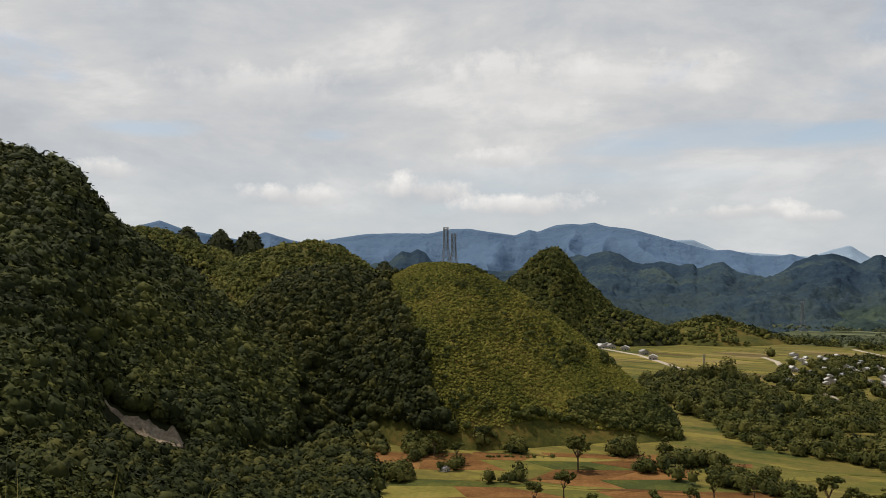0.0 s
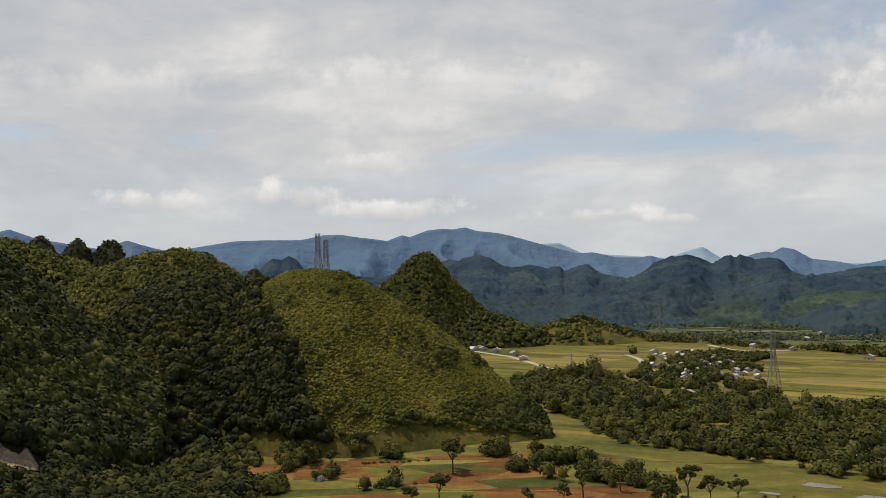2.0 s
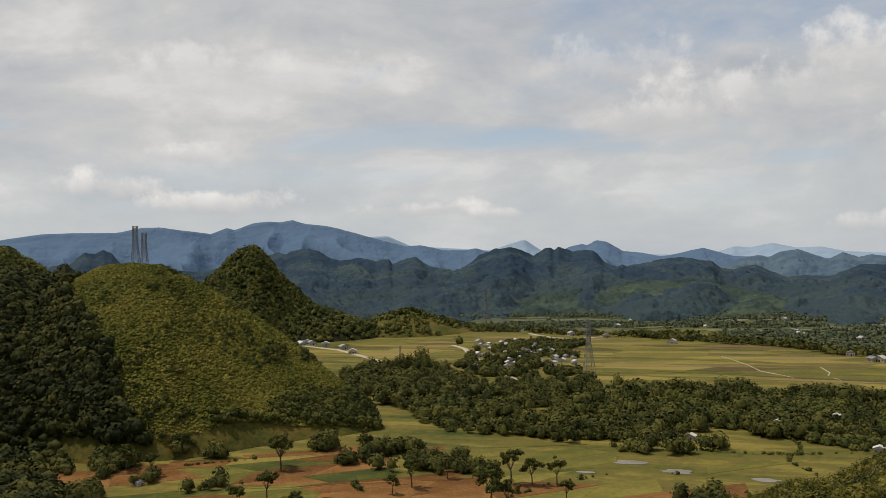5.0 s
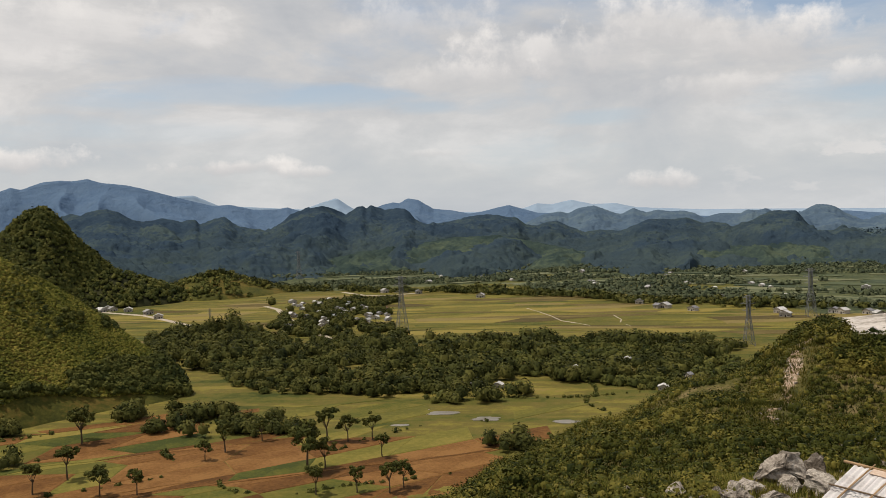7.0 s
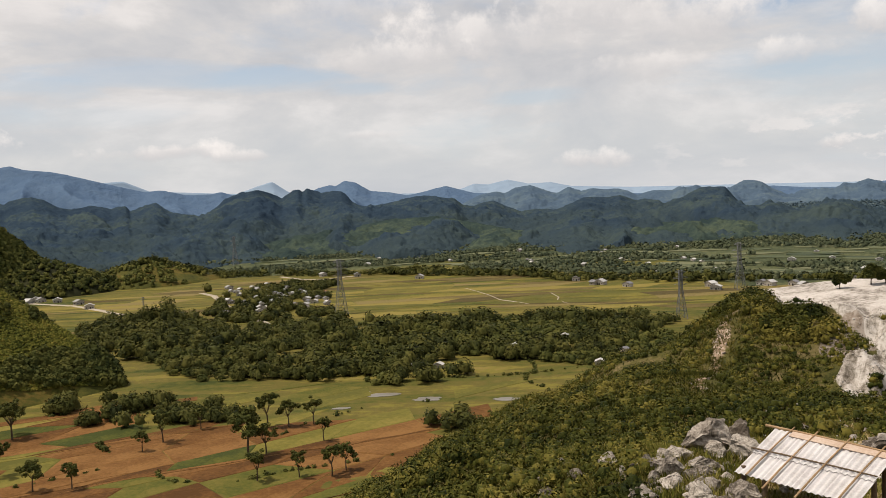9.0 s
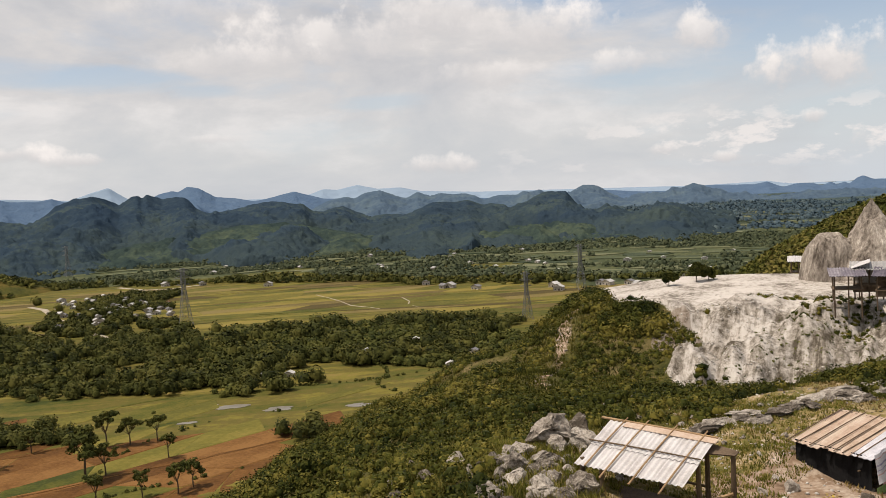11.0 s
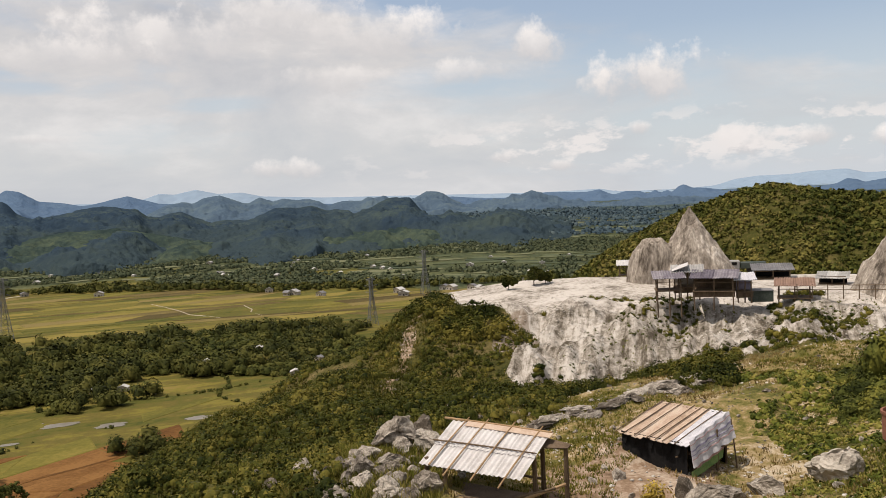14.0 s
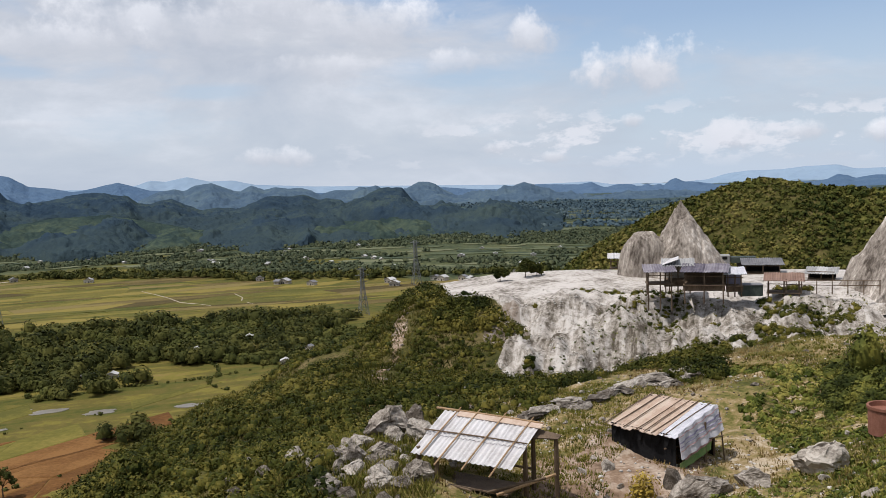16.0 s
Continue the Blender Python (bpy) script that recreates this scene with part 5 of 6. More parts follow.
def track(name, pts, width, label, material):
    """A road laid over the ground along headings and distances."""
    P = [pol(h, r) for h, r in pts]
    line = []
    for a, b in zip(P, P[1:]):
        for k in range(12):
            line.append((a[0] + (b[0] - a[0]) * k / 12, a[1] + (b[1] - a[1]) * k / 12))
    x, y = np.array(line).T
    tx, ty = np.gradient(x), np.gradient(y)
    ln = np.hypot(tx, ty)
    nx_, ny_ = -ty / ln, tx / ln
    off = np.array([-0.55, -0.5, 0, 0.5, 0.55]) * width
    X = x[None] + nx_[None] * off[:, None]
    Y = y[None] + ny_[None] * off[:, None]
    Z = land_z(X, Y).max(0)[None] + np.array([-0.4, 0.26, 0.32, 0.26, -0.4])[:, None]
    return tagged(grid_mesh(name, X.T, Y.T, np.broadcast_to(Z, X.shape).T, material), label, "road", kind="structure")


track("village_road", [(20.8, 745), (21.6, 715), (22.2, 645), (23.3, 588), (24.3, 548), (25.6, 505)], 4.5, "pale dirt road past the village", M["road"])
track("valley_road", [(9.5, 800), (10.8, 782), (13.0, 735), (14.6, 680), (16.6, 618)], 4.5, "pale road along the hill foot", M["road"])
track("plain_track", [(38.4, 650), (39.3, 622), (40.0, 600), (40.7, 572), (41.8, 558), (42.7, 545)], 0.8, "narrow dirt track across the fields", M["road"])
track("plain_track", [(44.2, 598), (44.7, 575), (44.6, 560), (45.4, 540)], 0.8, "narrow dirt track across the fields", M["road"])
track("plain_road", [(26.0, 850), (27.5, 800), (29.0, 790), (31.0, 805)], 4.0, "pale dirt road beyond the village", M["road"])

# ---------------------------------------------------------------- houses


def house(name, w, d, h, roof, label, m, open_front=False):
    e = thing(name, label, "house", m, "valley houses")
    bm = box(w, d, h)
    part("wall", bm, M["plaster"], e)
    bm = bmesh.new()
    ov, rise = 0.6, w * 0.22
    a = [(-d / 2 - ov, 0), (d / 2 + ov, 0)]
    v = {}
    for k, (yy, _) in enumerate(a):
        v[k] = [bm.verts.new((-w / 2 - ov, yy, h - 0.15)), bm.verts.new((0, yy, h + rise)), bm.verts.new((w / 2 + ov, yy, h - 0.15)),
                bm.verts.new((w / 2 + ov, yy, h + 0.05)), bm.verts.new((0, yy, h + rise + 0.2)), bm.verts.new((-w / 2 - ov, yy, h + 0.05))]
    for i in range(6):
        j = (i + 1) % 6
        bm.faces.new((v[0][i], v[0][j], v[1][j], v[1][i]))
    bm.faces.new(v[0][::-1]); bm.faces.new(v[1])
    bmesh.ops.recalc_face_normals(bm, faces=bm.faces)
    part("roof", bm, M[roof], e)
    for yy in (-d / 2 + 0.05, d / 2 - 0.15):
        bm = bmesh.new()
        t = [bm.verts.new((-w / 2, yy, h - 0.05)), bm.verts.new((w / 2, yy, h - 0.05)), bm.verts.new((0, yy, h + rise - 0.02))]
        b = [bm.verts.new((q.co.x, yy + 0.1, q.co.z)) for q in t]
        bm.faces.new(t); bm.faces.new(b[::-1])
        for i in range(3):
            j = (i + 1) % 3
            bm.faces.new((t[i], b[i], b[j], t[j]))
        part("gable", bm, M["plaster"], e)
    part("door", box(1.1, 0.12, 2.0, (w * 0.1, -d / 2 - 0.03, 0)), M["void"], e, "dark doorway")
    for s in (-0.3, 0.34):
        part("window", box(0.9, 0.1, 0.9, (w * s, -d / 2 - 0.02, 1.0)), M["void"], e)
    part("window", box(0.1, 0.9, 0.9, (-w / 2 - 0.02, 0, 1.0)), M["void"], e)
    return e


HOUSE_SPOTS = [(34.6, 361), (36.3, 359), (41.6, 395), (48.9, 380), (28.8, 826), (31.1, 800), (35.3, 742), (47.1, 640), (47.5, 641), (49.3, 622), (54.9, 593),
               (58.2, 613), (60.2, 601), (45.0, 417), (47.3, 353), (54.6, 613), (59.6, 613), (57.7, 619), (45.9, 670), (10.6, 788), (11.3, 790), (11.0, 800), (13.4, 742), (12.2, 775), (14.0, 700), (16.9, 570), (0.2, 311)]


def put_houses():
    rg = np.random.default_rng(77)
    kinds = [house("house", 8, 6, 3.2, "tin", "plastered village house with a pale tin roof", pose(0, 0, -400)),
             house("house", 10, 6, 3.0, "tin", "long plastered house with a pale tin roof", pose(0, 0, -400)),
             house("house", 7, 5.5, 3.0, "dark_roof", "plastered house with a dark weathered roof", pose(0, 0, -400)),
             house("house", 7, 6, 3.4, "red_roof", "plastered house with a red roof", pose(0, 0, -400))]
    spots = list(HOUSE_SPOTS) + VILLAGE
    used = set()
    for n, (h, r) in enumerate(spots):
        x, y, z = ground_at(h, r)
        k = int(rg.choice(4, p=[0.42, 0.3, 0.2, 0.08]))
        k = 2 if r < 330 else k
        m = pose(x, y, z - 0.1, 0, 0, -h + rg.uniform(-50, 50)) @ Matrix.Diagonal((*(0.45 if r < 330 else 0.52 if r < 450 else rg.uniform(0.42, 0.64) if n >= len(HOUSE_SPOTS) else 0.85,) * 3, 1))
        ob = kinds[k] if k not in used else copy_thing(kinds[k], pose(0, 0, 0))
        used.add(k)
        ob.matrix_basis = m
    for n in range(54):
        h = rg.uniform(27, 80)
        r = np.interp(h, [20, 28, 36, 46, 56, 66], [900, 860, 800, 700, 655, 640]) + rg.uniform(0, 330)
        x, y, z = ground_at(h, r)
        ob = copy_thing(kinds[int(rg.choice(4, p=[0.5, 0.4, 0.05, 0.05]))], pose(0, 0, 0))
        ob.matrix_basis = pose(x, y, z + 0.2, 0, 0, -h + rg.uniform(-50, 50)) @ Matrix.Diagonal((*(rg.uniform(0.42, 0.7),) * 3, 1))
    for k in range(4):
        if k not in used:
            x, y, z = ground_at(24 + k, 700)
            kinds[k].matrix_basis = pose(x, y, z - 0.1)


put_houses()

# ---------------------------------------------------------------- pylons


def pylon(height, base, arms, label, m, top=0.16, slim=1.0):
    e = thing("pylon", label, "pylon", m, "power line pylons")
    t = base * top

    def half(z):
        u = z / height
        return base / 2 * (1 - u / 0.62) + t * u / 0.62 if u < 0.62 else t
    thick = (0.11 + height * 0.002) * slim
    for sx in (-1, 1):
        for sy in (-1, 1):
            zs = [0, height * 0.62, height]
            bm = bmesh.new()
            for a, b in zip(zs, zs[1:]):
                pole((sx * half(a), sy * half(a), a), (sx * half(b), sy * half(b), b), thick, n=4, bm=bm)
            part("leg", bm, M["steel"], e)
    z, k = 0.0, 0
    bm = bmesh.new()
    while z < height * 0.98:
        dz = max(1.6, half(z) * 2.0)
        z2 = min(z + dz, height)
        a, b = half(z), half(z2)
        for sx, sy, ux, uy in ((-1, -1, 1, -1), (1, -1, 1, 1), (1, 1, -1, 1), (-1, 1, -1, -1)):
            pole((sx * a, sy * a, z), (ux * b, uy * b, z2), thick * 0.6, n=3, bm=bm)
            pole((ux * a, uy * a, z), (sx * b, sy * b, z2), thick * 0.6, n=3, bm=bm)
            pole((sx * b, sy * b, z2), (ux * b, uy * b, z2), thick * 0.6, n=3, bm=bm)
        z = z2
    part("bracing", bm, M["steel"], e)
    for u, reach in arms:
        bm = bmesh.new()
        zz = height * u
        for s in (-1, 1):
            for sy in (-1, 1):
                pole((s * t, sy * t, zz), (s * reach, 0, zz + 0.3), thick * 0.6, n=3, bm=bm)
            pole((s * t, 0, zz + height * 0.045), (s * reach, 0, zz + 0.3), thick * 0.6, n=3, bm=bm)
        part("crossarm", bm, M["steel"], e)
    return e


def put_pylons():
    for h, r, hgt, tn in ((29.9, 548, 36, 20), (52.7, 469, 27, 20), (23.1, 1057, 36, 20), (56.4, 595, 32, 20), (17.2, 640, 12, 0)):
        x, y, z = ground_at(h, r)
        pylon(hgt, hgt * 0.19, ((0.7, hgt * 0.13), (0.83, hgt * 0.15), (0.95, hgt * 0.11)), "tall lattice steel pylon standing in the fields", pose(x, y, z - 0.5, 0, 0, -h + tn), 0.16, 0.95)
    for h, r in ((0.25, 448), (0.78, 454)):
        x, y, z = ground_at(h, r)
        pylon(21.5, 4.3, (), "slim lattice steel tower on the grassy hilltop", pose(x, y, z - 1.5, 0, 0, 15), 0.24, 1.0)


put_pylons()

# ---------------------------------------------------------------- single trees


def tree(height, spread, seed, label, m, bare=False):
    rg = np.random.default_rng(seed)
    e = thing("tree", label, "tree", m, "field trees")
    bm = bmesh.new()
    lean = Vector((rg.uniform(-0.06, 0.06), rg.uniform(-0.06, 0.06), 1))
    fork = height * rg.uniform(0.42, 0.52)
    w = height * 0.022
    pole((0, 0, -0.4), lean * fork, w * 1.4, w * 0.8, bm=bm, bend=0.15)
    ends = []
    n = 7
    for k in range(n):
        a = k * 2.4 + rg.uniform(-0.4, 0.4)
        out = spread * rg.uniform(0.45, 0.85)
        up = height * rg.uniform(0.68, 0.95)
        s = lean * fork * rg.uniform(0.8, 1.0)
        q = Vector((math.cos(a) * out, math.sin(a) * out, up))
        pole(s, q, w * 0.55, w * 0.15, n=5, bm=bm, bend=0.25)
        ends.append(q)
    part("trunk", bm, M["bark"], e)
    ends.append(Vector((0, 0, height * 0.93)))
    pts, rad = [], []
    for q in ends:
        for _ in range(5):
            pts.append((q.x + rg.normal() * spread * 0.16, q.y + rg.normal() * spread * 0.16, q.z - 0.5 + rg.normal() * height * 0.055))
            rad.append(spread * rg.uniform(0.16, 0.30))
    R = np.array(rad)
    c = clumps("crown", np.array(pts), R, R * 0.72, 60, 0.28, M["bamboo"], "", "", seed, core=0.45, low=-0.7, kind="")
    c.parent = e
    return e


TREE_SPOTS = [(9.1, 320, 11), (8.2, 272, 10), (16.5, 274, 6), (17.8, 281, 9.5), (20.2, 291, 7), (23.1, 251, 14), (24.3, 252, 9), (24.5, 283, 11), (25.9, 281, 8.5), (27.6, 282, 8.5),
              (28.2, 261, 7), (14.8, 353, 6), (9.1, 314, 12), (1.0, 322, 8), (-0.5, 334, 9), (6.2, 262, 9), (12.2, 247, 7), (10.0, 251, 8), (23.6, 229, 8), (28.6, 226, 8), (29.6, 230, 7), (26.4, 228, 7)]


def put_trees():
    rg = np.random.default_rng(5)
    kinds = [tree(11, 3.8, 1, "slender field tree with a flat open crown", pose(0, 0, -500)), tree(10, 3.4, 2, "slender field tree with a flat open crown", pose(0, 0, -500)),
             tree(9, 3.6, 3, "low spreading tree among the fields", pose(0, 0, -500))]
    hs = (11, 10, 9)
    used = set()
    for n, (h, r, hgt) in enumerate(TREE_SPOTS):
        x, y, z = ground_at(h, r)
        k = n % 3
        ob = kinds[k] if k not in used else copy_thing(kinds[k], pose(0, 0, 0))
        used.add(k)
        ob.matrix_basis = pose(x, y, z, 0, 0, rg.uniform(0, 360)) @ Matrix.Diagonal((hgt / hs[k],) * 3 + (1,))


put_trees()

M["slide"] = surface("slide rubble", [(0.36, (0.102, 0.0782, 0.0544)), (0.5, (0.204, 0.1615, 0.1122)), (0.64, (0.34, 0.2805, 0.204))], 5, 0.9, bump=0.8, depth=0.5)


def slide():
    """Bare pale slide on the mountainside, a strip laid on the land."""
    U, V = np.meshgrid(np.linspace(0, 1, 90), np.linspace(-1, 1, 15))
    (ax, ay), (bx, by) = SLIDE
    dx, dy = bx - ax, by - ay
    ln = math.hypot(dx, dy)
    W = V * (1.5 + 3.4 * U) * np.clip(U * 2.2, 0.12, 1) * np.clip((1 - U) * 6, 0.15, 1) * (1 + 0.9 * fbm(U * 40, np.sign(V) * 9, 5, 57, 3)) + 1.0 * fbm(U * 60, U * 0, 14, 58, 2)
    x, y = ax + U * 1.06 * dx - W * dy / ln, ay + U * 1.06 * dy + W * dx / ln
    ob = grid_mesh("rock_slide", x, y, land_z(x, y) + 0.9 * (1 - V ** 2) + 1.0 * fbm(x, y, 4, 55, 4) * (1 - V ** 2) + 0.3, M["slide"])
    return tagged(ob, "bare pale rock slide down the wooded mountainside", "slide", kind="structure")


slide()

M["water"] = surface("muddy water", [(0.35, (0.12, 0.105, 0.08)), (0.65, (0.19, 0.17, 0.135))], 6, 1, rough=0.3, bump=0.05, spec=0.3)


def pond(h, r, w, d, seed):
    rg = random.Random(seed)
    bm = bmesh.new()
    ring, low = [], []
    for i in range(20):
        a = i * math.tau / 20
        q = rg.uniform(0.75, 1.1)
        ring.append(bm.verts.new((w / 2 * math.cos(a) * q, d / 2 * math.sin(a) * q, 0.14)))
        low.append(bm.verts.new((w / 2 * math.cos(a) * q * 1.05, d / 2 * math.sin(a) * q * 1.05, -0.4)))
    bm.faces.new(ring)
    for i in range(20):
        j = (i + 1) % 20
        bm.faces.new((low[i], low[j], ring[j], ring[i]))
    ob = part("pond", bm, M["water"])
    x, y, z = ground_at(h, r)
    ob.matrix_basis = pose(x, y, z, 0, 0, -h)
    tagged(ob, "shallow grey pond among the grassy fields", "pond", "ponds")


for k, (h, r, w, d) in enumerate(((32.3, 316, 14, 6), (35.4, 305, 11, 7), (40.8, 299, 10, 5), (31.0, 322, 7, 3), (29.5, 300, 8, 3))):
    pond(h, r, w, d, k)

# ---------------------------------------------------------------- far strips of paddy
M["far_strip"] = surface("far paddies", [(0.25, (0.045, 0.058, 0.034)), (0.5, (0.078, 0.090, 0.046)), (0.75, (0.125, 0.130, 0.072))], 30, 5, bump=0, rand=0.7)


def far_strips():
    rg = np.random.default_rng(31)
    for n in range(760):
        h, r = rg.uniform(24, 82), rg.uniform(640, 1750)
        if r < np.interp(h, [20, 28, 36, 46, 56, 66], [980, 930, 870, 760, 690, 660]) or (r > 1090 and h < 62):
            continue
        w, d = rg.uniform(18, 80), rg.uniform(8, 24)
        bm = bmesh.new()
        k = 14
        vs, lo = [], []
        for i in range(k):
            a = i * math.tau / k
            q = rg.uniform(0.75, 1.1)
            x, y = w / 2 * math.copysign(abs(math.cos(a)) ** 0.6, math.cos(a)) * q, d / 2 * math.copysign(abs(math.sin(a)) ** 0.6, math.sin(a)) * q
            vs.append(bm.verts.new((x, y, 0.8)))
            lo.append(bm.verts.new((x * 1.02, y * 1.02, -0.8)))
        bm.faces.new(vs)
        for i in range(k):
            j = (i + 1) % k
            bm.faces.new((lo[i], lo[j], vs[j], vs[i]))
        ob = part("far_paddy", bm, M["far_strip"])
        x, y = pol(h, r)
        ob.matrix_basis = pose(float(x), float(y), float(ground_z(np.array([x]), np.array([y]))[0]), 0, 0, -h + rg.uniform(-25, 25))
        tagged(ob, "pale green paddy strip on the far plain", "field", "far paddies")


far_strips()

# ---------------------------------------------------------------- rocks


def rock_mesh(seed, sharp=0.5, fine=3):
    bm = bmesh.new()
    bmesh.ops.create_icosphere(bm, subdivisions=fine, radius=1)
    off = Vector((seed * 7.3, seed * 3.1, seed * 1.7))
    rg = random.Random(seed)
    cuts = [(Vector((rg.uniform(-1, 1), rg.uniform(-1, 1), rg.uniform(-0.5, 1))).normalized(), rg.uniform(0.34, 0.72)) for _ in range(11)]
    for v in bm.verts:
        d = v.co.normalized()
        r = 1 + 0.35 * noise.noise(d * 1.3 + off)
        p = d * r
        for n, c in cuts:
            e = p.dot(n) - c
            if e > 0:
                p -= n * e
        p += d * (0.10 * sharp * noise.fractal(d * 3.2 + off, 0.75, 2.1, 5) - 0.16 * sharp * abs(noise.noise(d * 2.3 + off * 2)))
        v.co = p
    me = bpy.data.meshes.new("boulder")
    bm.to_mesh(me)
    bm.free()
    me.materials.append(M["rock"])
    return me


ROCKS = [rock_mesh(k, 0.9, 4) for k in range(1, 7)]
SMALL_ROCKS = [rock_mesh(k, 0.9, 2) for k in range(1, 7)]


def boulder(h, r, sx, sy, sz, n, turn, label="weathered grey limestone boulder half sunk in the slope", sink=0.35, group="boulders"):
    x, y, z = ground_at(h, r)
    ob = new("boulder", (ROCKS if max(sx, sy) > 0.55 else SMALL_ROCKS)[n % len(ROCKS)])
    ob.matrix_basis = pose(x, y, z + sz * (0.8 - sink), 8 * math.sin(n * 3), 8 * math.cos(n * 5), turn) @ Matrix.Diagonal((sx, sy, sz, 1))
    return tagged(ob, label, "boulder", group)


boulder(54.0, 30.5, 1.25, 1.1, 1.0, 0, 30, "large rounded grey limestone boulder beside the white-roofed stall", 0.15)
boulder(55.7, 31.5, 1.0, 1.0, 0.75, 1, 80, "broken limestone block leaning on the large boulder", 0.15)
boulder(56.3, 30.0, 0.7, 0.8, 0.6, 2, 10)
boulder(83.2, 30.6, 1.0, 1.45, 0.85, 3, 20, "big rounded boulder with a shadowed underside in the grass", 0.25)
boulder(78.3, 28.4, 1.0, 0.65, 0.55, 4, 60, "squat dark-sided limestone boulder before the stall", 0.2)
boulder(75.3, 26.9, 1.55, 0.85, 0.6, 5, 150, "pale sunlit slab of limestone before the stall", 0.3)
boulder(73.4, 27.6, 0.5, 0.42, 0.55, 2, 10)
boulder(69.1, 29.0, 0.42, 0.36, 0.36, 4, 15)
boulder(85.5, 24.0, 0.4, 0.5, 0.25, 0, 45)


def rubble():
    rg = random.Random(9)
    for k in range(190):
        h, r = rg.gauss(52.6, 3.6), rg.gauss(26.8, 2.4)
        if h > 56.5 and r < 27.5 and r > 23:
            continue
        s = 0.08 + 0.52 * rg.random() ** 2.6
        boulder(h, r, s * rg.uniform(0.8, 1.4), s, s * rg.uniform(0.55, 0.85), rg.randrange(6), rg.uniform(0, 360), "broken limestone block in the heap of rubble", 0.25, "rubble blocks")
    for k in range(44):
        h = rg.uniform(60.5, 75)
        r = np.interp(h, [60.5, 63.5, 66.3, 69.4, 73.8, 75], [31, 35.6, 38.2, 40.4, 44.8, 46]) + rg.gauss(0, 0.5)
        s = rg.uniform(0.3, 0.75)
        boulder(h, r, s * 2.0, s * 1.1, s * 0.28, rg.randrange(6), rg.gauss(0, 14) + 12, "flat pale limestone ledge along the path", 0.3, "outcrops")
    for k in range(90):
        h, r = rg.uniform(57, 90), rg.uniform(23, 56)
        s = rg.uniform(0.08, 0.24)
        boulder(h, r, s * 1.3, s, s * 0.7, rg.randrange(6), rg.uniform(0, 360), "small loose limestone block on the grass", 0.3, "loose stones")
    for k in range(9):
        h, r = rg.uniform(44, 51), rg.uniform(24, 31)
        s = rg.uniform(0.25, 0.55)
        boulder(h, r, s * 1.3, s, s * 0.7, rg.randrange(6), rg.uniform(0, 360), "limestone block lying in the scrub", 0.3, "loose stones")


rubble()


def loose_stones(name, n, seed, h0, h1, r0, r1, s0, s1, keep, material, label):
    """Small stones in one mesh."""
    rg = np.random.default_rng(seed)
    P = strew(rg, n, h0, h1, r0, r1, keep)
    v, f = ico()
    S = rg.uniform(s0, s1, len(P)) ** 1.0
    jit = rg.uniform(0.6, 1.25, (len(P), len(v), 3))
    co = P[:, None] + v[None] * S[:, None, None] * jit * [1, 1, 0.7]
    me = bpy.data.meshes.new(name)
    fill_mesh(me, co.reshape(-1, 3), (f[None] + (np.arange(len(P)) * len(v))[:, None, None]).reshape(-1, 3))
    me.materials.append(material)
    return tagged(new(name, me), label, "stones", kind="stuff")


loose_stones("scree", 9000, 3, 57, 92, 56, 84, 0.02, 0.11, lambda x, y, h, r: (quarry_mask(x, y) > 0.3) & (fbm(x, y, 8, 44, 3) > -0.1), M["lime"], "loose pale limestone scree below the terrace")
loose_stones("path_stones", 5000, 4, 50, 90, 21, 58, 0.02, 0.075, lambda x, y, h, r: fbm(x, y, 5, 45, 3) > 0.0, M["rock"], "pale loose stones strewn on the path")
loose_stones("path_flecks", 2600, 7, 56, 90, 22, 56, 0.03, 0.10, lambda x, y, h, r: fbm(x, y, 6, 46, 3) > -0.05, M["lime"], "white limestone chips scattered over the grass")
loose_stones("gash_stones", 350, 6, 52, 59, 52, 84, 0.04, 0.2, lambda x, y, h, r: np.abs(h - 55.3 - 0.12 * (r - 70) - 2.2 * fbm(x, y, 10, 36, 3)) < 0.6, M["rock"], "pale rubble in the gash on the spur")


def crag(name, lobes, label):
    """A bare limestone crag: lobes (x, y, radius, height, flat top 0..1) grown together into one rough surface."""
    g = np.linspace(-1, 1, 120)
    half = max(abs(c) + q for l in lobes for c, q in ((l[0], l[2]), (l[1], l[2]))) * 1.08
    X, Y = np.meshgrid(g * half, g * half)
    wx = X + 1.0 * fbm(X, Y, 3.2, 11, 5)
    wy = Y + 1.0 * fbm(X, Y, 3.2, 17, 5)
    Z = np.full(X.shape, -1.2)
    for cx, cy, rad, hgt, flat in lobes:
        d = np.hypot(wx - cx, (wy - cy) / 0.9) / rad
        Z = np.maximum(Z, -1.2 + (hgt + 1.2) * (1 - np.clip(d, 0, 1.2) ** (0.95 + 4.0 * flat)))
    Z = Z - 1.1 * np.abs(fbm(X, Y, 1.7, 23, 4)) - 0.3 * np.abs(fbm(X, Y, 0.5, 29, 2))
    return tagged(grid_mesh(name, X, Y, np.maximum(Z, -1.4), M["crag"]), label, "crag")


